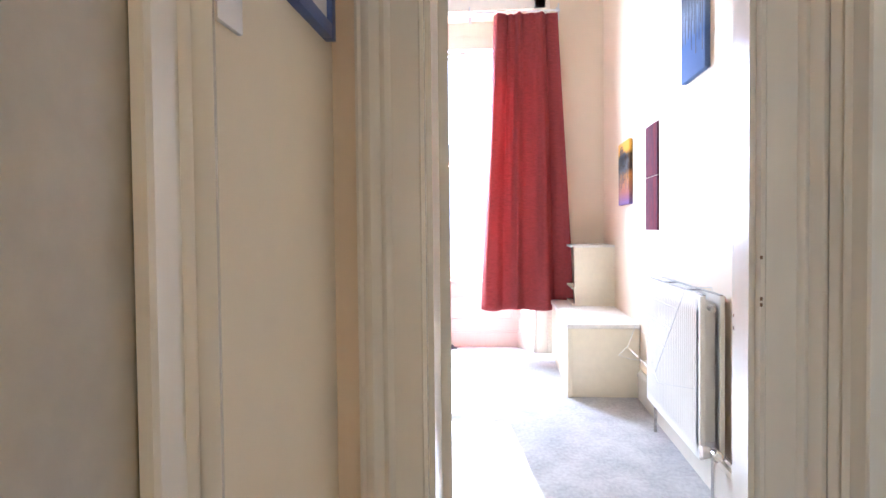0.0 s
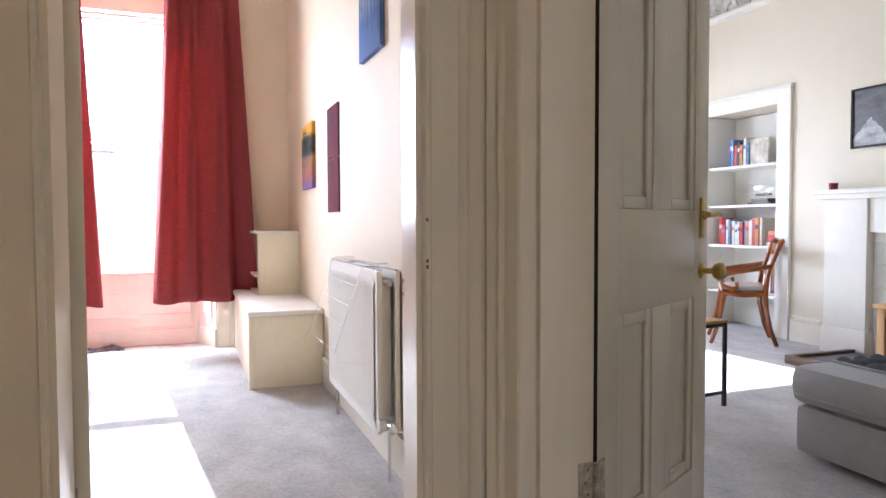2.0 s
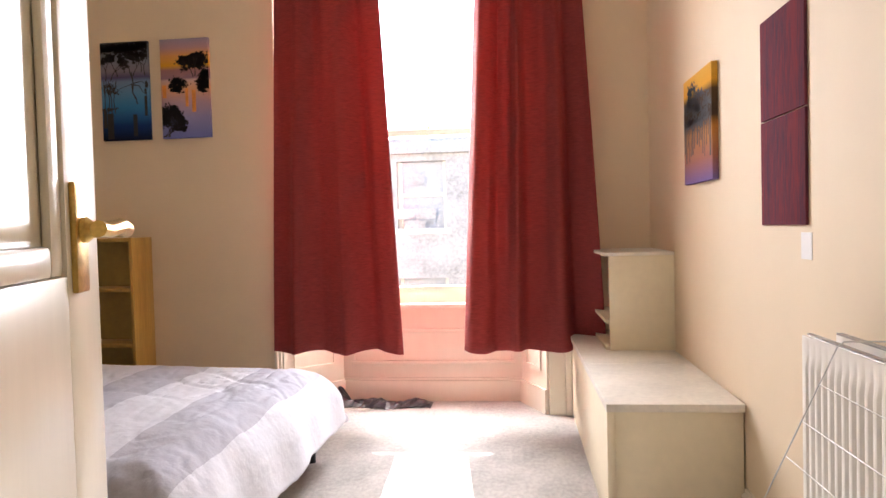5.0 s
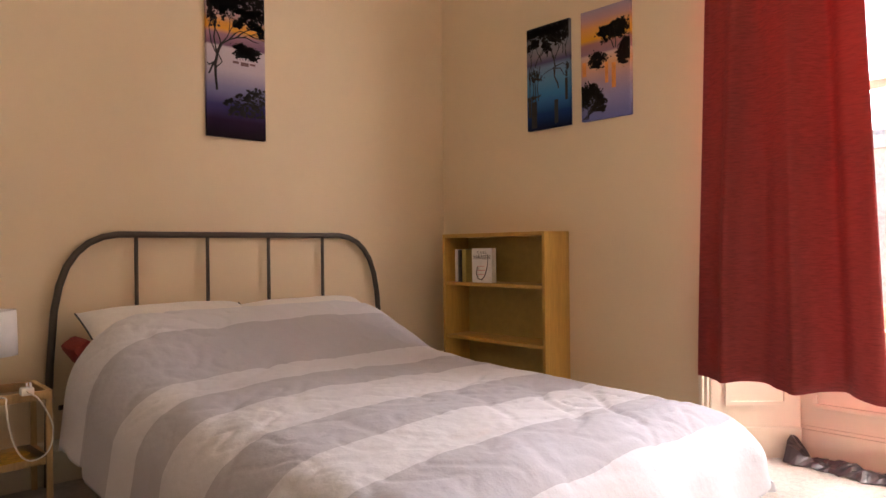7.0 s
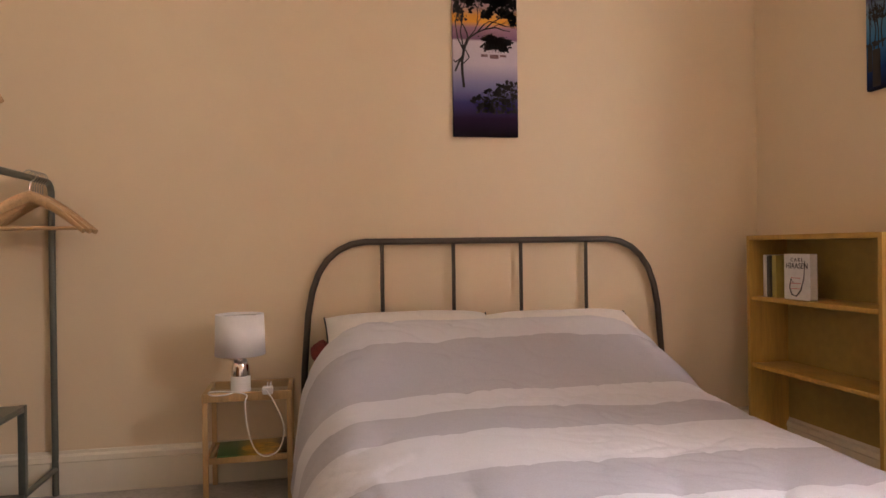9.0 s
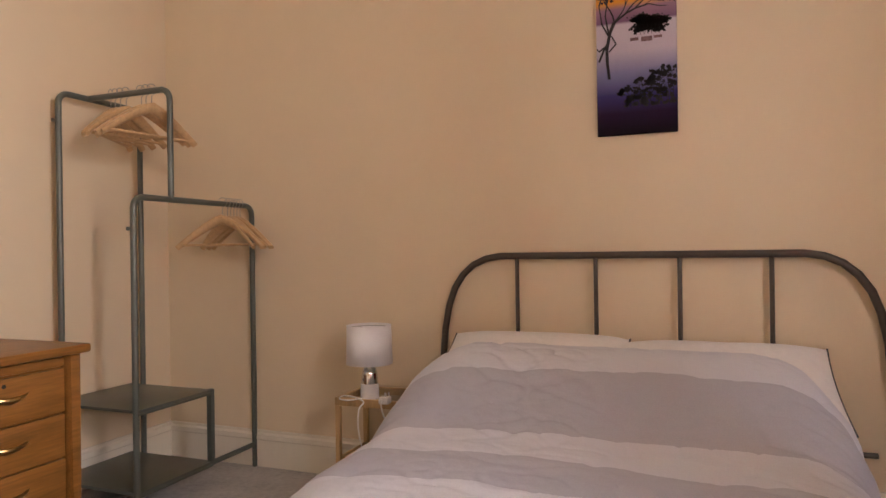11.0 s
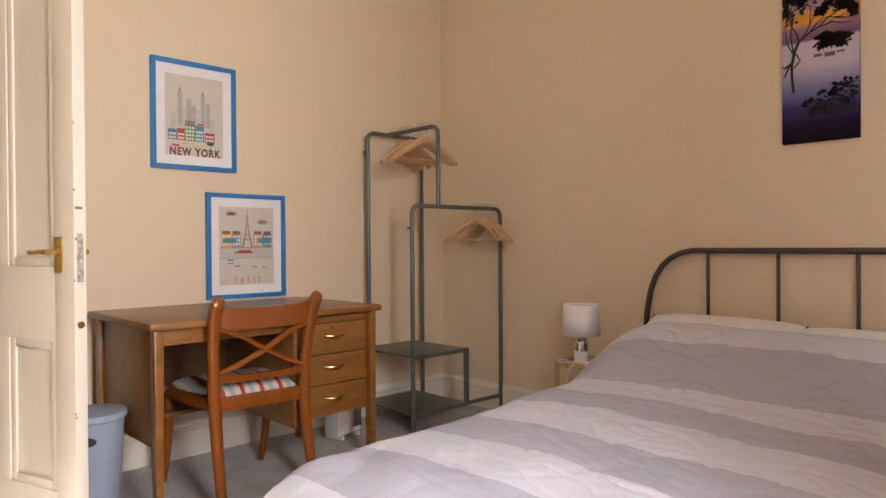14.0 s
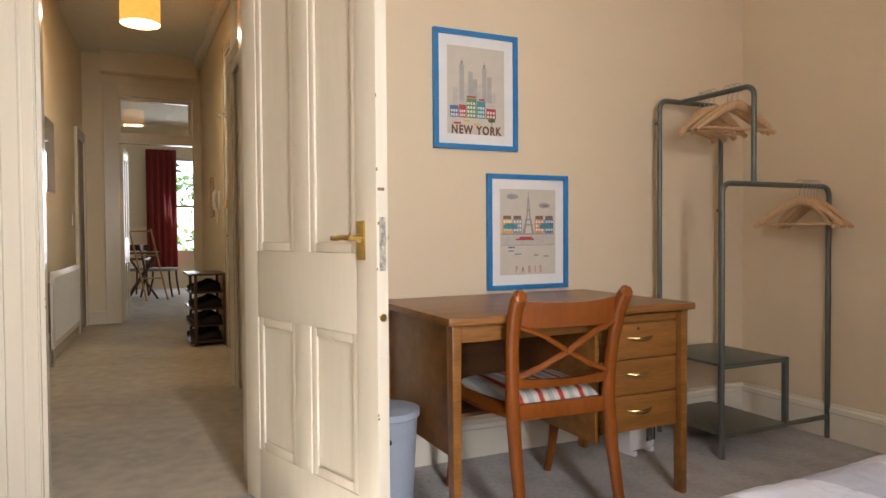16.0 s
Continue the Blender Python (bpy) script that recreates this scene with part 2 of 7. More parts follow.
def mesh_ob(name, bm, material, smooth=False):
    bmesh.ops.recalc_face_normals(bm, faces=bm.faces)
    me = bpy.data.meshes.new(name)
    bm.to_mesh(me)
    bm.free()
    if smooth:
        me.shade_smooth()
        me.set_sharp_from_angle(angle=radians(38))
    me.materials.append(material)
    return new(name, me)


def part(name, bm, material, parent, label="", smooth=True):
    ob = mesh_ob(name, bm, material, smooth)
    ob.parent = parent
    if label:
        tagged(ob, label)
    return ob


def thing(name, label, category, at=(0, 0, 0), turn=0, group="", kind=""):
    e = new(name)
    e.empty_display_size = 0.1
    e.matrix_world = pose(*at, 0, 0, turn)
    return tagged(e, label, category, group, kind)


def setting(name, bm, material, label, smooth=False, category=""):
    return tagged(mesh_ob(name, bm, material, smooth), label, category or name.split("_")[0], "", "structure")


# ---- the large structure ----
XL, XR, YD, YW, TOP = -2.585, 1.06, 2.055, 5.70, 3.10
YH, XH, XC = 1.817, 0.988, -0.123
DX0, DX1, YJ = 0.09, 0.823, 1.985
setting("floor_bedroom", boxes(((XL, YD, -0.1), (XR, YW + 0.36, 0.0)), ((DX1, YJ, -0.1), (XR, YD, 0.0))), M_CARPET, "grey-beige short-pile bedroom carpet with worn streaks", category="floor")
setting("floor_hall", boxes(((-1.3, -4.05, -0.1), (1.2, YD, 0.0))), M_HALLCARPET, "beige hall carpet, stained and worn", category="floor")
setting("floor_living", boxes(((1.2, -0.6, -0.1), (5.4, 6.5, 0.0))), M_CARPET, "grey-beige carpet of the living room", category="floor")
setting("floor_far_room", boxes(((-2.2, -9.4, -0.1), (2.2, -4.05, 0.0))), M_CARPET, "grey-beige carpet of the room at the end of the hall", category="floor")
setting("ceiling", boxes(((XL - 0.2, YH, TOP), (XR + 0.06, YW + 0.5, TOP + 0.15))), M_CEIL, "off-white bedroom ceiling", category="ceiling")
setting("ceiling_hall", boxes(((-1.3, -4.05, TOP), (1.2, YH, TOP + 0.15))), M_CEIL, "off-white hall ceiling in shade", category="ceiling")
setting("ceiling_living", boxes(((1.12, -0.6, TOP), (5.4, 6.5, TOP + 0.15))), M_CEIL, "off-white living room ceiling", category="ceiling")
setting("ceiling_far_room", boxes(((-2.2, -9.4, TOP), (2.2, -4.05, TOP + 0.15))), M_CEIL, "off-white ceiling of the far room", category="ceiling")

# bedroom walls
setting("wall_west", boxes(((XL - 0.2, YH, 0), (XL, YW + 0.5, TOP))), M_WALL, "cream painted wall behind the bed")
setting("wall_east", boxes(((XR, YJ, 0), (XR + 0.06, YW + 0.5, TOP))), M_WALL, "cream painted wall with canvases and a radiator")
setting("wall_south", boxes(((XL - 0.2, YH + 0.004, 0), (DX0 - 0.03, YD, TOP)), ((DX1 + 0.03, YH + 0.004, 0), (XR + 0.06, YJ, TOP)), ((DX0 - 0.03, YH + 0.004, 2.14), (DX1 + 0.03, YD, TOP))), M_WALL, "cream painted wall with the bedroom doorway")
bm = bmesh.new()
WZ = 2.72
prism(bm, [(XL, YW), (-0.92, YW), (-0.651, 5.985), (-0.651, 6.2), (XL, 6.2)], 0, TOP)
prism(bm, [(0.526, YW), (XR, YW), (XR, 6.2), (0.40, 6.2), (0.40, 5.985)], 0, TOP)
prism(bm, [(-0.92, YW), (0.526, YW), (0.40, 5.985), (0.40, 6.2), (-0.651, 6.2), (-0.651, 5.985)], WZ, TOP)
setting("wall_north", bm, M_WALL, "cream painted wall with the splayed window recess")
# window joinery in the recess
bm = boxes(((-0.651, 5.985, 0), (0.40, 6.2, 0.54)))
box(bm, (-0.60, 5.968, 0.215), (0.35, 5.985, 0.235), 0.004)
box(bm, (-0.60, 5.968, 0.40), (0.35, 5.985, 0.42), 0.004)
box(bm, (-0.60, 5.968, 0.235), (-0.58, 5.985, 0.40), 0.004)
box(bm, (0.33, 5.968, 0.235), (0.35, 5.985, 0.40), 0.004)
box(bm, (-0.649, 5.965, 0), (0.398, 5.985, 0.12), 0.004)
box(bm, (-0.649, 5.972, 0.12), (0.398, 5.985, 0.135), 0.004)
setting("window_apron", bm, M_WHITE, "white panelled apron and skirting below the window", category="panel")


def ingo(name, x0, x1):
    """Painted lining of a splayed side of the recess, with a sunk panel, and its face board to the room."""
    p0, p1 = Vector((x0, YW + 0.004, 0)), Vector((x1, 5.965, 0))
    d = (p1 - p0).normalized()
    inward = Vector((d.y, -d.x, 0)) if x0 < x1 else Vector((-d.y, d.x, 0))
    bm = bmesh.new()

    def slab(a, b, t, z0, z1):
        q = [p0 + d * a, p0 + d * b, p0 + d * b + inward * t, p0 + d * a + inward * t]
        if (q[1] - q[0]).cross(q[2] - q[1]).z < 0:
            q = q[::-1]
        prism(bm, [(v.x, v.y) for v in q], z0, z1)
    full = (p1 - p0).length
    slab(0, full, 0.012, 0, WZ)
    slab(0, full, 0.024, 0, 0.13)
    for z0, z1 in ((0.22, 0.52), (0.62, 1.5), (1.6, 2.5)):
        slab(0.06, full - 0.05, 0.02, z0, z0 + 0.02)
        slab(0.06, full - 0.05, 0.02, z1 - 0.02, z1)
        slab(0.06, 0.08, 0.02, z0 + 0.02, z1 - 0.02)
        slab(full - 0.07, full - 0.05, 0.02, z0 + 0.02, z1 - 0.02)
    side = -1 if x0 < x1 else 1
    lo, hi = sorted((x0, x0 + side * (0.12 if side > 0 else 0.035)))
    cap = WZ + 0.1 if side > 0 else 0.35
    box(bm, (lo, YW - 0.018, 0), (hi, YW + 0.0, cap), 0.004)
    lo, hi = sorted((x0 + side * (0.085 if side > 0 else 0.015), x0 + side * (0.12 if side > 0 else 0.035)))
    box(bm, (lo, YW - 0.032, 0), (hi, YW - 0.016, cap), 0.006)
    return setting(name, bm, M_WHITE, "white painted panelled window lining", category="trim")


ingo("trim_window_west", -0.92, -0.651)
ingo("trim_window_east", 0.526, 0.40)
setting("trim_window_head", boxes(((-1.04, YW - 0.018, WZ + 0.0), (0.646, YW, WZ + 0.13)), bevel=0.005), M_WHITE, "white painted board over the window recess", category="trim")

win = tagged(new("window_1"), "tall white sash window with clear panes", "window", "", "structure")
WY = 6.03
part("window_sill", boxes(((-0.651, 5.945, 0.54), (0.40, 6.09, 0.565)), bevel=0.006), M_WHITE, win)
part("window_frame", boxes(((-0.651, WY - 0.03, 0.565), (-0.60, WY + 0.09, 2.72)), ((0.35, WY - 0.03, 0.565), (0.40, WY + 0.09, 2.72)), ((-0.60, WY - 0.03, 2.60), (0.35, WY + 0.09, 2.72))), M_WHITE, win)
lower = part("lower_sash", boxes(((-0.60, WY, 0.565), (0.35, WY + 0.04, 0.66)), ((-0.60, WY, 1.535), (0.35, WY + 0.04, 1.575)), ((-0.60, WY, 0.66), (-0.55, WY + 0.04, 1.535)), ((0.30, WY, 0.66), (0.35, WY + 0.04, 1.535))), M_WHITE, win)
part("pane", boxes(((-0.55, WY + 0.018, 0.66), (0.30, WY + 0.022, 1.535))), M_PANE, lower).visible_shadow = False
upper = part("upper_sash", boxes(((-0.60, WY + 0.045, 1.535), (0.35, WY + 0.085, 1.575)), ((-0.60, WY + 0.045, 2.54), (0.35, WY + 0.085, 2.60)), ((-0.60, WY + 0.045, 1.575), (-0.55, WY + 0.085, 2.54)), ((0.30, WY + 0.045, 1.575), (0.35, WY + 0.085, 2.54))), M_WHITE, win)
part("pane", boxes(((-0.55, WY + 0.063, 1.575), (0.30, WY + 0.067, 2.54))), M_PANE, upper).visible_shadow = False
bm = bmesh.new()
lathe(bm, [(0.004, 0), (0.009, 0.004), (0.009, 0.012), (0.005, 0.02)], (-0.12, WY + 0.02, 1.575), 10)
part("sash_catch", bm, M_BRASS, win)

part("blind_cassette", boxes(((-0.60, 5.985, 2.50), (0.35, 6.025, 2.60)), ((-0.60, 5.975, 2.455), (0.35, 6.03, 2.475)), ((-0.60, 5.978, 2.42), (0.35, 6.028, 2.435)), bevel=0.005), M_WHITE, win, "white raised blind")

# hall and living room walls
# the last box is unseen, added behind door_3 to block leaking sky light
setting("wall_hall_west", boxes(((-0.32, 1.0, 0), (XC, YH + 0.004, TOP)), ((-0.32, -0.05, 0), (XC, 0.13, TOP)), ((-0.32, 0.13, 2.1), (XC, 1.0, TOP)), ((-0.5, -4.05, 0), (-0.30, -0.05, TOP)), ((-0.5, -0.05, 0), (-0.32, 1.2, TOP))), M_HALL, "cream painted hall wall with doors")
setting("wall_hall_east", boxes(((XH, 1.66, 0), (1.075, YH + 0.004, TOP)), ((XH, 0.70, 0), (1.2, 0.86, TOP)), ((XH, 0.86, 2.14), (1.2, 1.66, TOP))), M_HALL, "cream painted hall wall with the living room doorway")


def hall_x(y):
    """The hall's east wall runs out of square."""
    return 1.17 + 0.0606 * (y + 0.6)


HALL_TURN = -3.47
bm = bmesh.new()
prism(bm, [(hall_x(0.70), 0.70), (hall_x(-4.05), -4.05), (1.35, -4.05), (1.35, 0.70)], 0, TOP)
setting("wall_hall_far_east", bm, M_HALL, "cream painted hall wall with a mirror and a radiator", category="wall")
setting("wall_hall_end", boxes(((0.63, -4.05, 0), (1.12, -3.9, TOP)), ((-0.31, -4.05, 0), (-0.24, -3.9, TOP)), ((-0.24, -4.05, 2.66), (0.63, -3.9, TOP))), M_HALL, "cream painted wall at the end of the hall")
setting("wall_living_west", boxes(((XR + 0.06, YH + 0.004, 0), (1.2, 6.5, TOP))), M_LIVING, "cream wall between living room and bedroom")
setting("wall_living_south", boxes(((1.2, -0.75, 0), (5.4, -0.6, TOP))), M_LIVING, "cream wall of the living room")
setting("wall_living_north", boxes(((1.2, 6.2, 0), (2.2, 6.5, TOP)), ((3.72, 6.2, 0), (5.4, 6.5, TOP)), ((2.2, 6.2, 0), (3.72, 6.5, 0.6)), ((2.2, 6.2, 2.22), (3.72, 6.5, TOP))), M_LIVING, "cream wall with the living room window")
LX = 4.72
setting("wall_living_east", boxes(((LX, -0.6, 0), (5.4, 4.50, TOP)), ((LX, 5.30, 0), (5.4, 6.2, TOP)), ((LX, 4.50, 1.86), (5.4, 5.30, TOP)), ((LX + 0.34, 4.50, 0), (5.4, 5.30, 1.86)), ((LX - 0.02, 2.3, 0), (LX, 4.08, TOP))), M_LIVING, "pale cream wall with a shelved alcove and fireplace")
setting("wall_far_room", boxes(((-2.4, -9.4, 0), (-2.2, -4.05, TOP)), ((2.2, -9.4, 0), (2.4, -4.05, TOP)), ((-2.4, -4.2, 0), (-0.5, -4.05, TOP)), ((1.3, -4.2, 0), (2.4, -4.05, TOP)), ((-2.4, -9.4, 0), (-1.17, -9.1, TOP)), ((-0.20, -9.4, 0), (2.4, -9.1, TOP)), ((-1.17, -9.4, 0), (-0.20, -9.1, 0.65)), ((-1.17, -9.4, 2.5), (-0.20, -9.1, TOP))), M_HALL, "cream walls of the far room")


def skirting(name, a, b, inward, material=M_WHITE, h=0.17):
    """A moulded skirting board from a to b, proud of the wall towards inward."""
    a, b, w = Vector((*a, 0)), Vector((*b, 0)), Vector((*inward, 0))
    bm = bmesh.new()
    prof = [(0, 0), (0.018, 0), (0.018, h - 0.045), (0.022, h - 0.04), (0.02, h - 0.02), (0.010, h - 0.012), (0.008, h), (0, h)]
    rings = [[bm.verts.new(p + w * o + Vector((0, 0, z))) for o, z in prof] for p in (a, b)]
    for k in range(len(prof)):
        bm.faces.new((rings[0][k], rings[0][(k + 1) % len(prof)], rings[1][(k + 1) % len(prof)], rings[1][k]))
    bm.faces.new(rings[0])
    bm.faces.new(rings[1][::-1])
    return setting(name, bm, material, "white painted moulded skirting board", category="baseboard")


skirting("baseboard_west", (XL, YD + 0.02), (XL, YW), (1, 0))
skirting("baseboard_south", (XL, YD), (-0.07, YD), (0, 1))
skirting("baseboard_north_west", (XL + 0.02, YW), (-1.05, YW), (0, -1))
skirting("baseboard_east", (XR, YD + 0.12), (XR, 4.27), (-1, 0))
skirting("baseboard_north_east", (0.66, YW), (0.70, YW), (0, -1))
skirting("baseboard_hall_east", (hall_x(-3.15), -3.15), (hall_x(0.70), 0.70), (-1, 0.06))
skirting("baseboard_hall_west", (-0.30, -3.9), (-0.30, -0.05), (1, 0))
skirting("baseboard_hall_end", (0.77, -3.9), (0.955, -3.9), (0, 1))
skirting("baseboard_living", (LX, 4.09), (LX, 4.36), (-1, 0), h=0.2)


def architrave(name, centre, along, out, width, height, board=0.155, label="white gloss moulded door surround"):
    """A moulded surround: two uprights and a head on a wall's face. along, out: unit ways in plan."""
    c, u, o = Vector((*centre, 0)), Vector((*along, 0)), Vector((*out, 0))
    bm = bmesh.new()
    # flat fascia, then stepped and rounded mouldings towards the outer edge
    prof = [(0, 0.0), (0, 0.016), (0.008, 0.02), (0.012, 0.016), (0.075, 0.016), (0.08, 0.023), (0.088, 0.026), (0.096, 0.022), (0.10, 0.018), (0.108, 0.03), (0.12, 0.038), (0.132, 0.036), (0.140, 0.028), (0.148, 0.03), (board, 0.026), (board, 0.0)]
    for s in (-1, 1):
        rings = []
        for z in (0, 1):
            rings.append([bm.verts.new(c + u * (s * (width / 2 + w)) + o * d + Vector((0, 0, height + w if z else 0))) for w, d in prof])
        for k in range(len(prof)):
            bm.faces.new((rings[0][k], rings[0][(k + 1) % len(prof)], rings[1][(k + 1) % len(prof)], rings[1][k]))
        bm.faces.new(rings[0])
    rings = [[bm.verts.new(c + u * (s * (width / 2 + w)) + o * d + Vector((0, 0, height + w))) for w, d in prof] for s in (-1, 1)]
    for k in range(len(prof)):
        bm.faces.new((rings[0][k], rings[0][(k + 1) % len(prof)], rings[1][(k + 1) % len(prof)], rings[1][k]))
    return setting(name, bm, M_WHITE, label, smooth=True, category="trim")


MIDD = (DX0 + DX1) / 2
architrave("trim_bedroom_door_hall", (MIDD, YH + 0.004), (1, 0), (0, -1), DX1 - DX0, 2.12)
setting("trim_bedroom_door_room", boxes(((DX0 - 0.165, YD, 0), (DX0 - 0.03, YD + 0.022, 2.27)), ((DX0 - 0.165, YD + 0.022, 0), (DX0 - 0.13, YD + 0.034, 2.27)), ((DX0 - 0.03, YD, 2.14), (DX1, YD + 0.022, 2.27)), bevel=0.004), M_WHITE, "white gloss door surround on the bedroom side", category="trim")
setting("trim_bedroom_door_east", boxes(((DX1 + 0.004, YJ, 0), (DX1 + 0.105, YJ + 0.018, 2.27)), ((DX1 + 0.105, YJ, 0), (DX1 + 0.135, YJ + 0.026, 2.27)), ((DX1 + 0.135, YJ, 0), (DX1 + 0.165, YJ + 0.036, 2.27)), ((DX1 + 0.04, YJ + 0.018, 0), (DX1 + 0.052, YJ + 0.025, 2.27)), bevel=0.004), M_WHITE, "white gloss door surround beside the radiator", category="trim")
# solid black strip in place of the shade between door and lining
setting("trim_bedroom_door_gap", boxes(((DX0 + 0.0005, YD - 0.048, 0.01), (DX0 + 0.005, YD - 0.006, 2.10))), M_BLACK, "black strip for the shade in the bedroom door hinge gap", category="trim")
architrave("trim_living_door_hall", (XH, 1.26), (0, 1), (-1, 0), 0.78, 2.12, board=0.15)
architrave("trim_hall_west_door", (XC, 0.565), (0, 1), (1, 0), 0.80, 2.08)
# door linings with stops
setting("trim_bedroom_door_lining", boxes(((DX0 - 0.03, YH + 0.004, 0), (DX0, YD, 2.12)), ((DX1, YH + 0.004, 0), (DX1 + 0.03, YJ, 2.12)), ((DX0 - 0.03, YH + 0.004, 2.12), (DX1 + 0.03, YD, 2.14)), ((DX0, YH + 0.02, 0), (DX0 + 0.014, YD - 0.05, 2.106)), ((DX1 - 0.014, YH + 0.02, 0), (DX1, YJ - 0.05, 2.106)), ((DX0, YH + 0.02, 2.106), (DX1, YD - 0.05, 2.12))), M_WHITE, "white gloss lining of the bedroom doorway", category="trim")
setting("trim_living_door_lining", boxes(((XH, 1.65, 0), (1.118, 1.66, 2.12)), ((1.06, 1.636, 0), (1.138, 1.65, 2.12)), ((XH, 0.86, 0), (1.2, 0.87, 2.12)), ((XH, 0.87, 2.12), (1.2, 1.65, 2.14)), ((XH + 0.02, 1.632, 0), (1.06, 1.65, 2.12))), M_WHITE, "white gloss lining of the living room doorway", category="trim")


def panel_door(name, hinge, turn, width, height, label, kind="structure"):
    """A four-panel door. Local x runs from the hinge to the free edge; its faces are at y = -0.042 and 0."""
    d = thing(name, label, "door", (*hinge, 0.008), turn, "", kind)
    st, mid, T = 0.105, 0.10, 0.042
    rails = [(0.0, 0.20), (0.70, 0.95), (height - 0.12, height)]
    rows = [((0, -T, 0), (st, 0, height)), ((width - st, -T, 0), (width, 0, height))]
    rows += [((st, -T, a), (width - st, 0, b)) for a, b in rails]
    cx = width / 2
    rows += [((cx - mid / 2, -T, rails[0][1]), (cx + mid / 2, 0, rails[1][0])), ((cx - mid / 2, -T, rails[1][1]), (cx + mid / 2, 0, rails[2][0]))]
    part("leaf_frame", boxes(*rows, bevel=0.0015), M_DOOR, d)
    for x0, x1 in ((st, cx - mid / 2), (cx + mid / 2, width - st)):
        for z0, z1 in ((0.20, 0.70), (0.95, height - 0.12)):
            bm = bmesh.new()
            box(bm, (x0, -T + 0.014, z0), (x1, -0.014, z1))
            for y0, y1 in ((-T + 0.003, -T + 0.014), (-0.014, -0.003)):
                w = 0.032
                box(bm, (x0, y0, z0), (x0 + w, y1, z1), 0.007)
                box(bm, (x1 - w, y0, z0), (x1, y1, z1), 0.007)
                box(bm, (x0 + w, y0, z0), (x1 - w, y1, z0 + w), 0.007)
                box(bm, (x0 + w, y0, z1 - w), (x1 - w, y1, z1), 0.007)
            part("panel", bm, M_DOOR, d)
    return d


def lever_set(d, x, z, side, way, knob=False):
    """Brass plate with a lever on one face of a door. side: -1 or 1 for its y faces; way: the lever's direction in x."""
    T = 0.042
    y = -T if side < 0 else 0.0
    bm = bmesh.new()
    box(bm, (x - 0.020, min(y, y + side * 0.007), z - 0.059), (x + 0.020, max(y, y + side * 0.007), z + 0.059), 0.003)
    plate = part("door_handle", bm, M_BRASS, d, "aged brass lever handle plate")
    bm = bmesh.new()
    lathe(bm, [(0.014, 0), (0.014, side * 0.006), (0.009, side * 0.012), (0.009, side * 0.045)], (x, y + side * 0.006, z + 0.008), 14, 'y')
    tube(bm, [(x - way * 0.008, y + side * 0.047, z + 0.008), (x + way * 0.03, y + side * 0.052, z + 0.011), (x + way * 0.065, y + side * 0.050, z + 0.006), (x + way * 0.088, y + side * 0.047, z + 0.008)], [0.010, 0.0085, 0.0075, 0.0085], 10)
    part("lever", bm, M_BRASS, plate)


bed_door = panel_door("door_1", (DX0 - 0.004, YD + 0.002), 107.6, 0.848, 2.09, "off-white four-panel bedroom door, standing open, chipped at its edge")
lever_set(bed_door, 0.7725, 0.99, -1, -1)
lever_set(bed_door, 0.7725, 0.99, 1, -1)
bm = boxes(((0.8475, -0.032, 0.90), (0.8495, -0.010, 1.06)))
box(bm, (0.848, -0.028, 0.985), (0.860, -0.014, 1.005), 0.003)
part("latch", bm, M_HINGE, bed_door, "worn steel latch plate")
bm = bmesh.new()
lathe(bm, [(0.012, 0), (0.012, 0.004), (0.004, 0.004)], (0.8478, -0.021, 0.76), 14, 'x')
part("keyhole_ring", bm, M_BRASS, bed_door)
rnd = random.Random(3)
bm = bmesh.new()
for i in range(9):
    z = rnd.uniform(0.02, 1.9)
    box(bm, (0.8472, -0.042 + rnd.choice((0, 0.03)) - 0.0004, z), (0.8486, -0.042 + rnd.uniform(0.002, 0.006), z + rnd.uniform(0.002, 0.010)), 0.0)
part("paint_chips", bm, M_CHIP, bed_door, "bare wood where the paint is chipped off")
liv_door = panel_door("door_2", (1.161, 1.723), 29.4, 0.70, 2.09, "off-white four-panel living room door, standing open", "structure")
lever_set(liv_door, 0.65, 0.93, -1, -1)
# the gap's darkness is a black strip fixed to the door edge
part("hinge_gap_shade", boxes(((-0.003, -0.042, 0), (-0.0005, 0, 2.08))), M_BLACK, liv_door, "black strip for the gap's shade along the hinge edge", smooth=False)
bm = bmesh.new()
lathe(bm, [(0.022, 0), (0.022, -0.006), (0.009, -0.012), (0.009, -0.035), (0.020, -0.04), (0.027, -0.052), (0.025, -0.064), (0.012, -0.07)], (0.645, -0.042, 0.775), 20, 'y')
part("door_knob", bm, M_BRASS, liv_door, "round aged brass door knob")
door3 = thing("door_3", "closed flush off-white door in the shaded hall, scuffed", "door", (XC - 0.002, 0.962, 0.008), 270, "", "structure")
# off-white leaf; the hall's shade is put into its darker colour
part("leaf", boxes(((-0.02, -0.042, 0), (0.82, 0, 2.06)), bevel=0.0015), mat("shaded_door_paint", (0.48, 0.42, 0.31), 0.4, var=0.06, scale=3), door3)
bm = boxes(((0.73, -0.008, 0.85), (0.77, 0.006, 0.99)), bevel=0.002)
part("door_handle", bm, M_BRASS, door3)
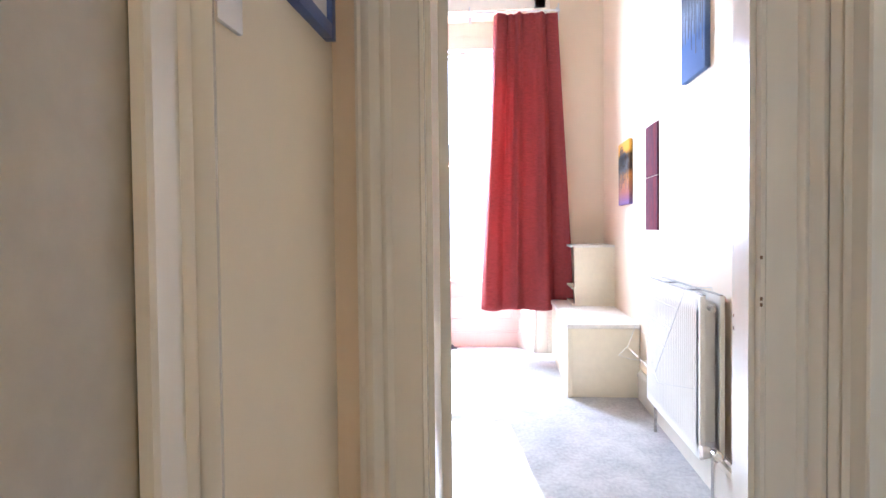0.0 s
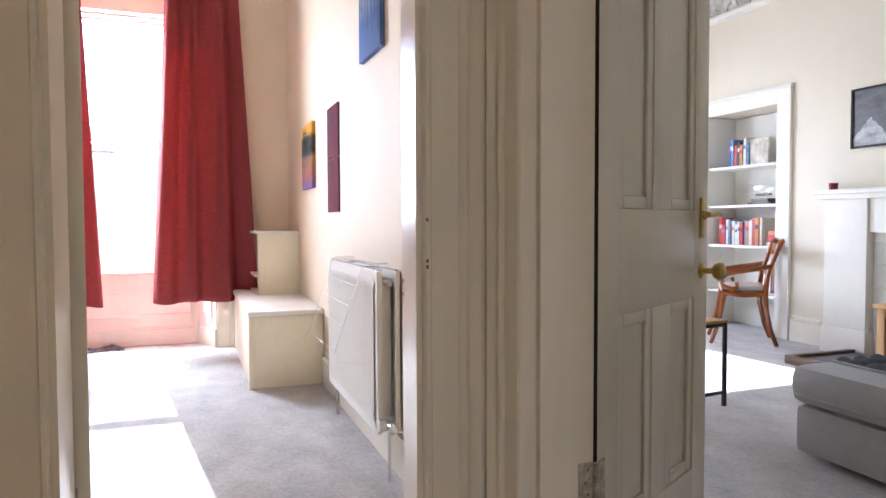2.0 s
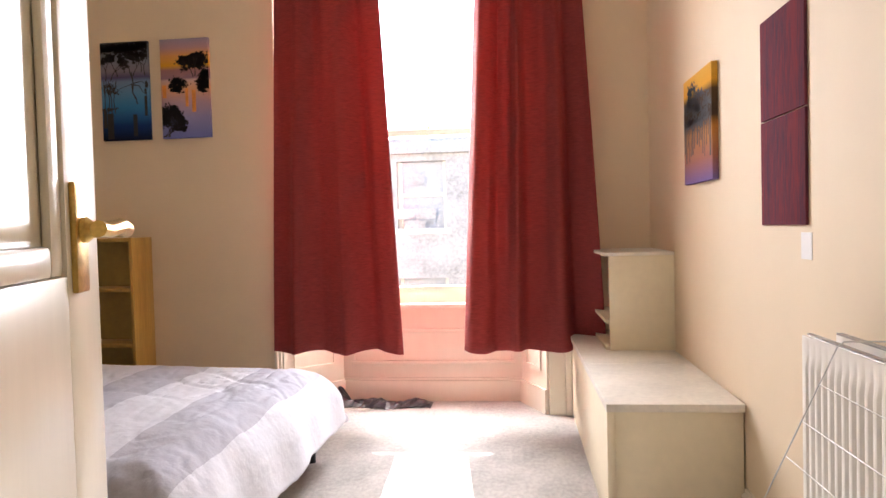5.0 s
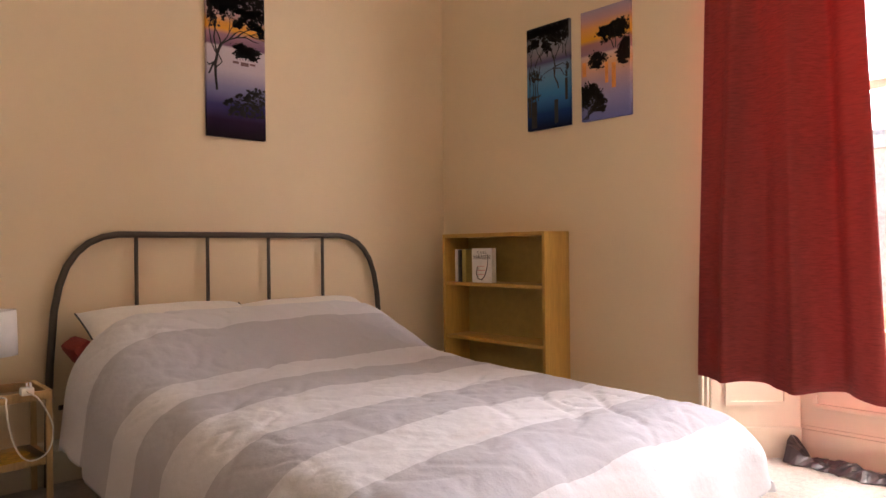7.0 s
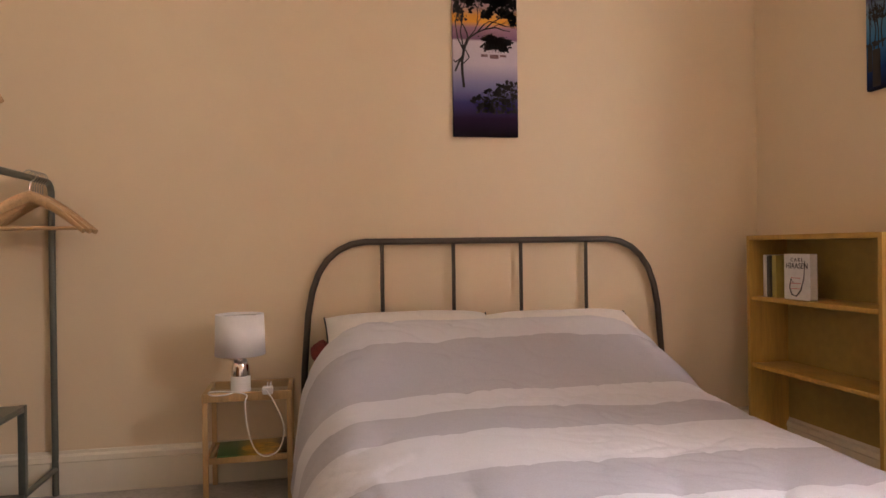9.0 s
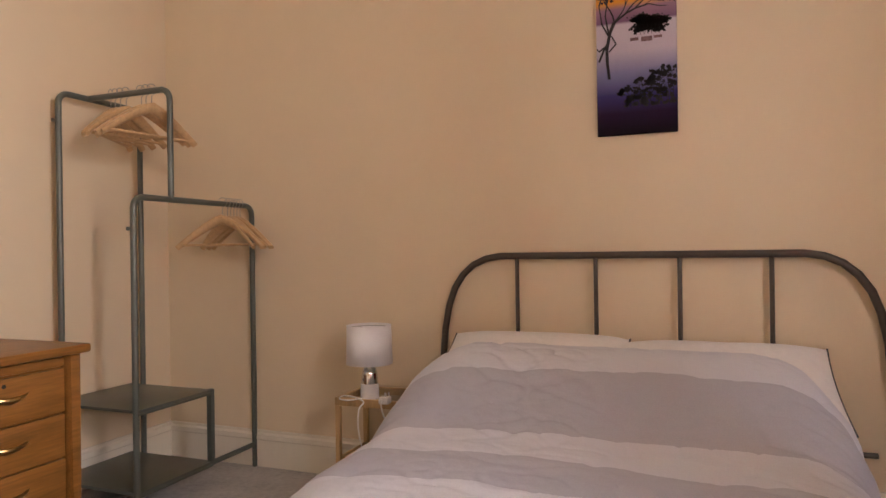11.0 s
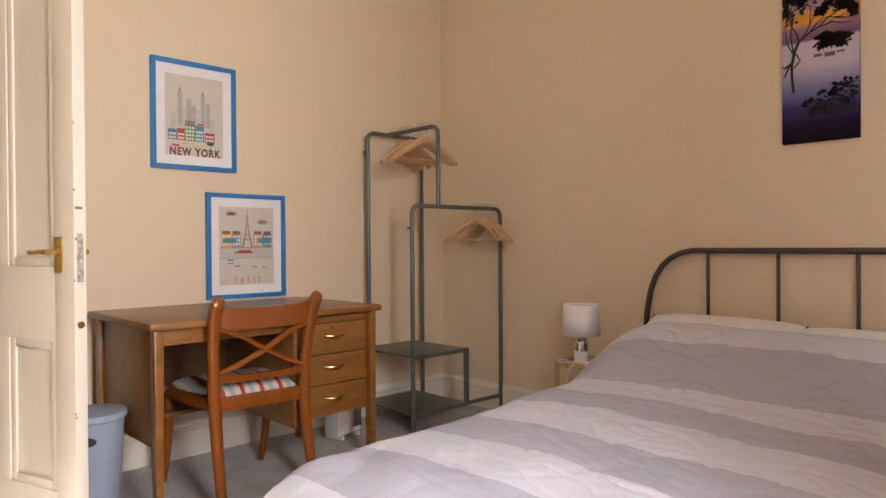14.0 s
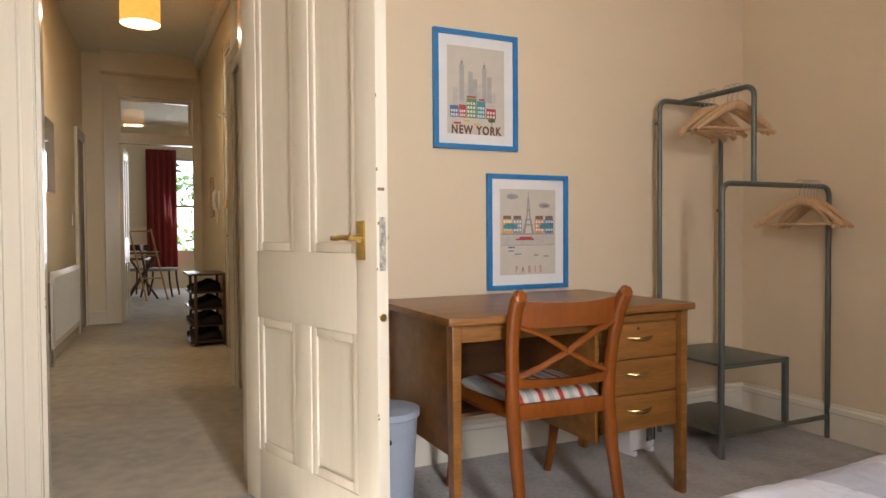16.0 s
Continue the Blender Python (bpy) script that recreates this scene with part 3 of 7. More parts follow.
# hinges on the living room door's lining
for z in (0.36, 1.75):
    hg = thing("door_hinge", "worn butt hinge with flaking paint and screws on the door lining", "hinge", (1.138, 1.636, z), 0, "living room door hinges")
    part("leaf", boxes(((-0.036, -0.0025, -0.055), (-0.002, 0.0, 0.055))), M_HINGE, hg, smooth=False)
    bm = boxes(((0.013, -0.0025, -0.055), (0.040, -0.0003, 0.055)))
    bmesh.ops.rotate(bm, verts=bm.verts, cent=(0.011, 0.002, 0), matrix=Matrix.Rotation(radians(29.4), 3, 'Z'))
    part("door_leaf", bm, M_HINGE, hg, smooth=False)
    bm = bmesh.new()
    for k in range(5):
        tube(bm, [(0.004, -0.005, -0.055 + k * 0.022), (0.004, -0.005, -0.055 + k * 0.022 + 0.0205)], 0.0065, 10)
    part("knuckle", bm, M_HINGE, hg)
    bm = bmesh.new()
    for k, zz in enumerate((-0.04, -0.013, 0.013, 0.04)):
        lathe(bm, [(0.0035, 0), (0.003, -0.0015)], (-0.020 + 0.006 * (k % 2), -0.0025, zz), 8, 'y')
    part("screws", bm, M_CHIP, hg)
# strike plate and chips on the bedroom lining
sp = thing("strike_plate", "worn steel strike plate on the bedroom door lining", "strike plate", (DX1, YJ - 0.022, 0.99))
part("plate", boxes(((-0.002, -0.014, -0.05), (0.0, 0.014, 0.05)), bevel=0.0008), M_WHITE, sp)
part("keeper", boxes(((-0.003, -0.006, -0.016), (-0.002, 0.003, 0.012))), M_CHIP, sp)
bm = bmesh.new()
for z in (0.933, 0.843, 0.83):
    box(bm, (DX1 - 0.002, YH - 0.017, z - 0.004), (DX1 + 0.003, YH - 0.0125, z + 0.004), 0.001)
for z in (0.76, 0.79):
    box(bm, (DX1 - 0.0155, YJ - 0.055, z - 0.004), (DX1 - 0.012, YJ - 0.0495, z + 0.004), 0.001)
setting("trim_chips", bm, M_CHIP, "small chips in the door surround's paint", category="trim")


# ---- bedroom: large things ----
def curtain(name, top, bottom, z0, z1, folds, seed, label):
    """A hanging cloth with folds. top, bottom: (x from, x to) at the rail and at the hem."""
    rn = random.Random(seed)
    c = thing(name, label, "curtain", (0, 5.60, 0), 0, "bedroom curtains")
    nu, nv = 110, 46
    ph = [rn.uniform(0, 6.28) for _ in range(8)]
    bm = bmesh.new()
    grid = []
    for j in range(nv + 1):
        v = j / nv
        z = z1 + (z0 - z1) * v
        e = v ** 1.25
        xa, xb = top[0] + (bottom[0] - top[0]) * e, top[1] + (bottom[1] - top[1]) * e
        bow = 0.02 * math.sin(math.pi * v)
        row = []
        for i in range(nu + 1):
            u = i / nu
            s = u + 0.025 * math.sin(2 * math.pi * u * 2.3 + ph[0]) + 0.012 * math.sin(2 * math.pi * 5.1 * u + ph[6])
            fine = 0.018 * math.sin(2 * math.pi * folds * 1.9 * s + ph[1]) * (1 - v) ** 1.5
            deep = (0.020 + 0.026 * v) * (math.sin(2 * math.pi * folds * s + ph[2] + 0.5 * v) + 0.22 * math.sin(2 * math.pi * folds * 2 * s + ph[3] - 0.4 * v))
            soft = 0.012 * math.sin(2 * math.pi * 1.3 * s + ph[4] + 1.5 * v) + 0.0025 * math.sin(40 * u + 9 * v + ph[5])
            hem = 0.008 * math.sin(2 * math.pi * 2.2 * u + ph[5]) * v ** 6
            row.append(bm.verts.new((xa + (xb - xa) * u + bow * (u - 0.5), fine + deep + soft, z + hem)))
        grid.append(row)
    for a, b in zip(grid, grid[1:]):
        for i in range(nu):
            bm.faces.new((a[i], a[i + 1], b[i + 1], b[i]))
    cloth = part("cloth", bm, M_CURTAIN, c)
    sol = cloth.modifiers.new("thickness", 'SOLIDIFY')
    sol.thickness = 0.004
    return c


curtain("curtain", (0.21, 0.70), (0.094, 0.81), 0.355, 2.66, 3.3, 4, "heavy dark red woven curtain, drawn to one side of the window")
curtain("curtain", (-0.86, -0.33), (-0.945, -0.222), 0.355, 2.66, 2.7, 9, "heavy dark red woven curtain, partly closed over the window")
rail = thing("curtain_rail", "white metal curtain rail on brackets above the window", "curtain rail", (0, 5.60, 2.675))
bm = bmesh.new()
tube(bm, [(-0.98, 0, 0), (0.72, 0, 0)], 0.008, 10)
part("rod", bm, M_WIRE, rail)
for x in (-0.9, 0.02, 0.705):
    bm = boxes(((x - 0.008, 0.0, -0.01), (x + 0.008, 0.1, 0.004)), ((x - 0.012, 0.085, -0.05), (x + 0.012, 0.098, 0.05)))
    tube(bm, [(x, 0, -0.02), (x, 0, 0.05)], 0.006, 8)
    part("bracket", bm, M_WIRE, rail)


for k in range(9):
    bm = bmesh.new()
    tube(bm, arc((0.25 + k * 0.055, 0, -0.008), 0.014, 0, 350, 10, ((0, 1, 0), (0, 0, 1))), 0.0015, 5)
    part("ring", bm, M_WIRE, rail)

# radiator with two panels
rad = thing("radiator", "cream double-panel radiator with ribbed front on the wall", "radiator", (0.96, 2.718, 0.172))
RW, RH = 0.885, 0.583


def rad_panel(x, ribs):
    bm = bmesh.new()
    n = ribs * 6
    prof = []
    for i in range(n + 1):
        y = 0.03 + (RW - 0.06) * i / n
        k = (i % 6)
        prof.append((y, (-0.011, -0.0115, -0.011, -0.0105, -0.005, -0.005)[k]))
    zs = [(0.0, 0.0), (0.03, 0.0), (0.055, 1.0), (RH - 0.06, 1.0), (RH - 0.035, 0.0), (RH, 0.0)]
    rows = []
    for z, a in zs:
        rows.append([bm.verts.new((x + (-0.006 * (1 - a) + d * a), y, z)) for y, d in prof])
    for a, b in zip(rows, rows[1:]):
        for i in range(n):
            bm.faces.new((a[i], a[i + 1], b[i + 1], b[i]))
    return bm


part("front_panel", rad_panel(0.0, 30), M_RAD, rad)
part("back_panel", rad_panel(0.068, 30), M_RAD, rad)
for x in (0.0, 0.068):
    for a_, b_ in ((0, 0.03), (RW - 0.03, RW)):
        part("end_cap", boxes(((x - 0.006, a_, 0), (x + 0.012, b_, RH)), bevel=0.003), M_RAD, rad)
    part("panel_back", boxes(((x + 0.002, 0.03, 0), (x + 0.012, RW - 0.03, RH))), M_RAD, rad, smooth=False)
for k in range(60):
    y = 0.05 + k * (RW - 0.1) / 60
    part("convector_fin", boxes(((0.014, y, 0.05), (0.062, y + 0.0015, RH - 0.03))), M_RAD, rad, smooth=False)
bm = boxes(((0.004, 0.004, RH), (0.014, RW - 0.004, RH + 0.004)), ((0.062, 0.004, RH), (0.074, RW - 0.004, RH + 0.004)), ((0.014, 0.25, RH - 0.002), (0.062, 0.265, RH + 0.003)), ((0.014, 0.60, RH - 0.002), (0.062, 0.615, RH + 0.003)))
part("top_edge", bm, M_STEEL, rad)
bm = bmesh.new()
lathe(bm, [(0.012, 0.03), (0.012, -0.004), (0.009, -0.006), (0.009, -0.012), (0.005, -0.013)], (0.037, 0.0, RH - 0.045), 14, 'y')
part("bleed_plug", bm, M_STEEL, rad)
bm = bmesh.new()
tube(bm, [(0.03, 0, 0.04), (0.03, -0.06, 0.04)], 0.011, 10)
lathe(bm, [(0.014, 0), (0.02, -0.006), (0.02, -0.035), (0.014, -0.04)], (0.03, -0.045, 0.04), 16, 'y')
tube(bm, [(0.03, -0.03, 0.04), (0.03, -0.03, -0.16)], 0.0075, 10)
part("valve", bm, M_CHROME, rad, "chrome radiator valve and pipe")
bm = bmesh.new()
lathe(bm, [(0.018, 0), (0.021, -0.004), (0.021, -0.028), (0.012, -0.032)], (0.0, 0, 0), 16, 'x')
bmesh.ops.translate(bm, verts=bm.verts, vec=(0.018, -0.03, 0.04))
part("valve_cap", bm, M_CERAMIC, rad)
bm = bmesh.new()
tube(bm, [(0.03, RW - 0.02, 0.01), (0.03, RW - 0.02, -0.16)], 0.0075, 10)
part("pipe", bm, M_STEEL, rad)

# wire airer hooked over the radiator
air = thing("radiator_airer", "white wire clothes airer hooked over the radiator", "airer", (0.955, 2.72, 0.765))
W0, W1 = 0.12, 0.68
for y in (W0, W1):
    bm = bmesh.new()
    tube(bm, [(0.078, y, -0.02), (0.075, y, 0.010), (-0.01, y, 0.010), (-0.022, y, 0.0), (-0.10, y + 0.14, -0.34 if y == W0 else -0.33)], 0.0014, 6)
    part("side_wire", bm, M_WIRE, air)
for k, f in enumerate((0.22, 0.45, 0.68, 1.0)):
    bm = bmesh.new()
    x, z, sh = -0.022 - 0.078 * f, -0.34 * f, 0.14 * f
    tube(bm, [(x, W0 + sh, z), (x, W1 + sh, z)], 0.0010, 6)
    part("rail", bm, M_WIRE, air)
bm = bmesh.new()
tube(bm, [(-0.10, W1 + 0.14, -0.33), (-0.13, W1 + 0.22, -0.39), (-0.10, W1 + 0.20, -0.40), (-0.01, W1 + 0.02, -0.385)], 0.0010, 6)
part("stay", bm, M_WIRE, air)
bm = bmesh.new()
tube(bm, [(-0.10, W0 + 0.14, -0.34), (-0.12, W0 - 0.0, -0.345), (-0.01, W0 - 0.12, -0.34)], 0.0010, 6)
part("stay", bm, M_WIRE, air)

# built-in bench and the box shelf on it
bench = thing("bench", "cream painted built-in box bench with a worn lid", "bench", (0.635, 4.27, 0))
part("body", boxes(((0.012, 0.012, 0), (0.42, 1.42, 0.405)), bevel=0.003), M_BENCH, bench)
part("lid", boxes(((0, -0.006, 0.407), (0.42, 0.62, 0.433)), ((0, 0.623, 0.407), (0.42, 1.42, 0.433)), bevel=0.003), M_BENCH_TOP, bench, "scuffed pale lid")
part("corner_bead", boxes(((0.002, 0.002, 0), (0.028, 0.028, 0.405)), bevel=0.004), M_BENCH, bench)
shelf = thing("box_shelf", "cream painted box shelf with open side standing on the bench", "shelf", (0.757, 5.17, 0.434))
part("front_panel", boxes(((0.018, 0, 0), (0.30, 0.018, 0.42)), bevel=0.002), M_BENCH, shelf)
part("back_panel", boxes(((0.283, 0.018, 0), (0.30, 0.52, 0.42)), bevel=0.002), M_BENCH, shelf)
part("top", boxes(((0, -0.006, 0.42), (0.30, 0.52, 0.436)), bevel=0.003), M_BENCH_TOP, shelf)
for z in (0.0, 0.12):
    part("shelf_board", boxes(((0.002, 0.018, z), (0.283, 0.52, z + 0.016)), bevel=0.002), M_BENCH, shelf)
part("end_panel", boxes(((0.018, 0.502, 0.136), (0.283, 0.52, 0.42)), bevel=0.002), M_BENCH, shelf)

# black polythene left in the window recess
rn = random.Random(5)
bm = bmesh.new()
n = 26
g = []
for i in range(n + 1):
    row = []
    for j in range(7):
        u, v = i / n, j / 6
        x = -0.66 + 0.54 * u
        y = 5.80 + 0.135 * v + 0.02 * math.sin(9 * u) + rn.uniform(-0.008, 0.008)
        z = 0.004 + max(0, 0.035 * math.sin(math.pi * v) * (0.6 + 0.4 * math.sin(14 * u + 3 * v)) + rn.uniform(-0.006, 0.012)) * min(1, 6 * (1 - u)) + (0.10 * max(0, 1 - u * 9) * v)
        row.append(bm.verts.new((x, y, z)))
    g.append(row)
for a, b in zip(g, g[1:]):
    for j in range(6):
        bm.faces.new((a[j], a[j + 1], b[j + 1], b[j]))
bag = tagged(mesh_ob("plastic_sheet", bm, M_BLACKBAG), "crumpled black polythene sheet on the carpet by the window", "plastic sheet")
bag.modifiers.new("t", 'SOLIDIFY').thickness = 0.003

# ---- bed ----
bed = thing("bed", "double bed with a dark tubular metal frame and headboard", "bed", (-2.55, 4.348, 0))
HW, HH = 0.80, 0.985
bm = bmesh.new()
left = [(0, -0.812, 0), (0, -0.808, 0.20), (0, -0.80, 0.46), (0, -0.783, 0.68), (0, -0.764, 0.78), (0, -0.737, 0.855), (0, -0.70, 0.91), (0, -0.655, 0.95), (0, -0.60, 0.975), (0, -0.54, HH)]
path = left + [(0, 0.012 - p[1] * 1.012, p[2]) for p in left[::-1]]
tube(bm, path, 0.014, 12)
part("headboard_frame", bm, M_BEDMETAL, bed)
for y in (-0.47, -0.158, 0.148, 0.455):
    bm = bmesh.new()
    tube(bm, [(0, y, 0.30), (0, y, HH - 0.005)], 0.0085, 8)
    part("headboard_bar", bm, M_BEDMETAL, bed)
bm = bmesh.new()
tube(bm, [(0, -HW + 0.03, 0.30), (0, HW - 0.03, 0.30)], 0.010, 8)
part("headboard_rail", bm, M_BEDMETAL, bed)
for y in (-0.67, 0.52):
    part("side_rail", boxes(((0.01, y - 0.015, 0.17), (2.02, y + 0.015, 0.23)), bevel=0.004), M_BEDMETAL, bed)
part("foot_rail", boxes(((2.02, -0.68, 0.17), (2.05, 0.60, 0.23)), bevel=0.004), M_BEDMETAL, bed)
for y in (-0.66, 0.59):
    bm = bmesh.new()
    tube(bm, [(2.02, y, 0), (2.02, y, 0.17)], 0.016, 10)
    part("leg", bm, M_BLACK, bed)
bm = boxes(*[((0.1 + k * 0.15, -0.655, 0.20), (0.17 + k * 0.15, 0.505, 0.215)) for k in range(13)])
part("slats", bm, M_BIRCH, bed, smooth=False)
mattress = thing("mattress", "white mattress on the bed frame", "mattress", (-2.53, 4.27, 0.216))
part("body", boxes(((0.01, -0.60, 0), (1.98, 0.60, 0.16)), bevel=0.05), M_WHITECLOTH, mattress)
GR, WH = (0.51, 0.515, 0.595), (0.715, 0.725, 0.80)
M_DUVET = striped("striped_duvet_cotton", "X", [(0.0, WH), (0.47, GR), (0.745, WH), (0.93, GR), (1.13, WH), (1.39, GR), (1.61, WH), (1.83, GR), (2.06, WH), (2.6, WH)], 0.9, 0.6, 34)


def fall(over, r):
    """Cloth that runs over a rounded edge: how far out it goes and how far it drops."""
    if over <= 0:
        return 0.0, 0.0
    a = min(over / r, 1.32)
    rest = max(0.0, over - 1.32 * r)
    return r * math.sin(a) + rest * 0.16, r * (1 - math.cos(a)) + rest * 0.96


def duvet():
    """Covers the mattress from the pillows to past the foot and hangs down both sides; x runs from the head to the foot."""
    bm = bmesh.new()
    nx, ny = 230, 190
    endx = 1.93
    lines = []
    for i in range(nx + 1):
        s = 0.20 + 2.12 * i / nx
        row = []
        for j in range(ny + 1):
            t = -0.97 + 1.90 * j / ny
            half = 0.54 if t < 0 else 0.50
            over, ov = abs(t) - half, s - endx
            # the corner of the foot is rounded off
            if over > 0 and ov > 0:
                k = max(over, ov) / math.hypot(over, ov)
                k = 1 - 0.75 * (1 - k)
                over, ov = over * k, ov * k
            oy, dy = fall(over, 0.20)
            ox, dx = fall(ov, 0.20)
            y = math.copysign(min(abs(t), half) + oy, t) if abs(t) > half else t
            x = min(s, endx) + ox
            drop = (dy ** 3 + dx ** 3) ** (1 / 3)
            k = min(1.0, max(0.0, (s - 0.30) / 0.55))
            top = 0.222 + 0.225 * (1 - k * k * (3 - 2 * k)) * (1.0 - 0.35 * max(0, abs(t) - 0.5) / 0.25) - 0.35 * max(0, 0.24 - s)
            top += 0.034 * max(0.0, min(1.0, (1.75 - s) / 0.9)) * k
            top += 0.012 * (1 - min(1.0, abs(t) / half) ** 2)
            z = top - drop
            p = Vector((s, t, 0))
            puff = 0.012 * noise.noise(p * 2.2 + Vector((3, 1, 0))) + 0.008 * noise.noise(p * 5.5)
            warp = 0.10 * noise.noise(p * 3.1 + Vector((0, 0, 5)))
            c = abs(noise.noise(Vector((s * 4.2 + t * 1.5 + warp, t * 3.0 - s * 1.2, 2.0))))
            c2 = abs(noise.noise(Vector((s * 9.5 - t * 3.5, t * 6.0 + s * 3 + warp, 7.0))))
            c3 = abs(noise.noise(Vector((s * 21 + t * 9, t * 13 - s * 8, 4.0))))
            c4 = abs(noise.noise(Vector((s * 34 - t * 11, t * 22 + s * 9, 9.0))))
            amount = 0.55 + 0.9 * max(0.0, noise.noise(p * 1.7 + Vector((8, 2, 0))) + 0.25)
            z += puff - amount * (0.055 * max(0, 0.12 - c) + 0.060 * max(0, 0.10 - c2) + 0.018 * max(0, 0.12 - c3) + 0.007 * max(0, 0.14 - c4))
            if over > 0.05:
                y += math.copysign((0.014 * math.sin(s * 9 + 2 * math.sin(s * 3)) + 0.008 * math.sin(s * 23 + 1.0)) * min(1, (over - 0.05) / 0.2), t)
            if ov > 0.05:
                x += (0.010 * math.sin(t * 9 + 1.2) + 0.006 * math.sin(t * 21)) * min(1, (ov - 0.05) / 0.2)
            row.append((x, y, z))
        lines.append(row)
    grid = [[bm.verts.new(p) for p in row] for row in lines]
    for a, b in zip(grid, grid[1:]):
        for j in range(ny):
            bm.faces.new((a[j], a[j + 1], b[j + 1], b[j]))
    return bm


cover = thing("duvet", "grey and white wide-striped rumpled cotton duvet spread over the bed", "duvet", (-2.53, 4.285, 0.216))
q = part("cover", duvet(), M_DUVET, cover)
q.modifiers.new("t", 'SOLIDIFY').thickness = 0.02
q.modifiers["t"].offset = -1.0


def pillow(at, turn, tilt, seed, label):
    p = thing("pillow", label, "pillow", at, turn, "pillows on the bed")
    bm = bmesh.new()
    n, m = 40, 26
    a, b, h = 0.345, 0.225, 0.078
    rows = {}
    for sgn in (1, -1):
        for i in range(n + 1):
            for j in range(m + 1):
                u, v = 2 * i / n - 1, 2 * j / m - 1
                edge = (1 - abs(u) ** 3.2) * (1 - abs(v) ** 3.2)
                pinch = 1 - 0.07 * (u * u) * (1 - v * v) - 0.0
                y, x = a * u * (1 - 0.035 * (1 - v * v) * abs(u)), b * v * (1 - 0.06 * (1 - u * u))
                z = sgn * (h * max(edge, 0) ** 0.55 + 0.006 * noise.noise(Vector((u * 3, v * 3, seed + sgn))) * max(edge, 0) ** 0.5)
                key = (i, j, sgn if max(edge, 0) > 1e-9 else 0)
                if key not in rows:
                    rows[key] = bm.verts.new((x, y, z))
                if i and j:
                    def g(ii, jj):
                        return rows.get((ii, jj, sgn)) or rows[(ii, jj, 0)]
                    bm.faces.new((g(i - 1, j - 1), g(i, j - 1), g(i, j), g(i - 1, j)))
    bmesh.ops.rotate(bm, verts=bm.verts, cent=(0, 0, 0), matrix=Matrix.Rotation(radians(tilt), 3, 'Y'))
    part("case", bm, M_WHITECLOTH, p)
    bm = bmesh.new()
    R = Matrix.Rotation(radians(tilt), 3, 'Y')
    for e in (-1, 1):
        bm = bmesh.new()
        tube(bm, [R @ Vector((-b * (1 - 2 * k / 10), e * a * (1 - 0.035 * (1 - (2 * k / 10 - 1) ** 2)), 0.0)) for k in range(11)], 0.0035, 5)
        part("piping", bm, M_NAVYCLOTH, p, "dark edge piping")


pillow((-2.31, 3.975, 0.575), 0, 25, 1.0, "white cotton pillow with dark edge piping against the headboard")
pillow((-2.31, 4.63, 0.562), 2, 25, 5.0, "white cotton pillow resting against the headboard")
rp = thing("red_cushion", "dark red cushion half hidden beside the pillows", "cushion", (-2.41, 3.625, 0.53))
bm = boxes(((-0.10, -0.035, -0.05), (0.10, 0.035, 0.05)), bevel=0.02)
bmesh.ops.rotate(bm, verts=bm.verts, cent=(0, 0, 0), matrix=Matrix.Rotation(radians(35), 3, 'X'))
part("cover", bm, M_CURTAIN, rp)

# ---- nightstand, lamp, magazine ----
ns = thing("nightstand", "pale bamboo nightstand with a glass top and slatted shelf", "nightstand", (-2.435, 3.337, 0))
NX, NY, NZ = 0.13, 0.165, 0.42
for x in (-NX + 0.011, NX - 0.011):
    for y in (-NY + 0.011, NY - 0.011):
        part("leg", boxes(((x - 0.010, y - 0.010, 0), (x + 0.010, y + 0.010, NZ - 0.032)), bevel=0.002), M_BAMBOO, ns)
part("top_frame", boxes(((-NX, -NY, NZ - 0.032), (-NX + 0.018, NY, NZ)), ((NX - 0.018, -NY, NZ - 0.032), (NX, NY, NZ)), ((-NX + 0.018, -NY, NZ - 0.032), (NX - 0.018, -NY + 0.018, NZ)), ((-NX + 0.018, NY - 0.018, NZ - 0.032), (NX - 0.018, NY, NZ)), bevel=0.002), M_BAMBOO, ns)
part("glass_top", boxes(((-NX + 0.0185, -NY + 0.0185, NZ - 0.010), (NX - 0.0185, NY - 0.0185, NZ - 0.005))), M_PLAINGLASS, ns, "clear glass top", smooth=False)
part("shelf_frame", boxes(((-NX + 0.022, -NY + 0.004, 0.15), (-NX + 0.034, NY - 0.004, 0.175)), ((NX - 0.034, -NY + 0.004, 0.15), (NX - 0.022, NY - 0.004, 0.175)), ((-NX + 0.034, -NY + 0.004, 0.15), (NX - 0.034, -NY + 0.016, 0.175)), ((-NX + 0.034, NY - 0.016, 0.15), (NX - 0.034, NY - 0.004, 0.175)), bevel=0.002), M_BAMBOO, ns)
for k in range(13):
    y = -NY + 0.022 + k * 0.0235
    part("slat", boxes(((-NX + 0.034, y, 0.164), (NX - 0.034, y + 0.011, 0.172))), M_BAMBOO, ns, smooth=False)
lamp = thing("table_lamp", "small table lamp with a white drum shade, chrome and white base", "lamp", (-2.35, 3.310, 0.4155))
bm = bmesh.new()
lathe(bm, [(0.0, 0), (0.034, 0), (0.038, 0.003), (0.0365, 0.06), (0.034, 0.0625)], seg=32)
part("base", bm, M_CERAMIC, lamp, "white ceramic foot")
bm = bmesh.new()
lathe(bm, [(0.0345, 0.0627), (0.034, 0.085), (0.031, 0.108), (0.025, 0.122), (0.014, 0.131), (0.008, 0.136), (0.008, 0.17)], seg=32)
part("neck", bm, M_CHROME, lamp, "polished chrome upper base")
bm = bmesh.new()
SR, S0, S1 = 0.094, 0.142, 0.298
lathe(bm, [(SR, S0), (SR * 0.96, S1)], seg=44)
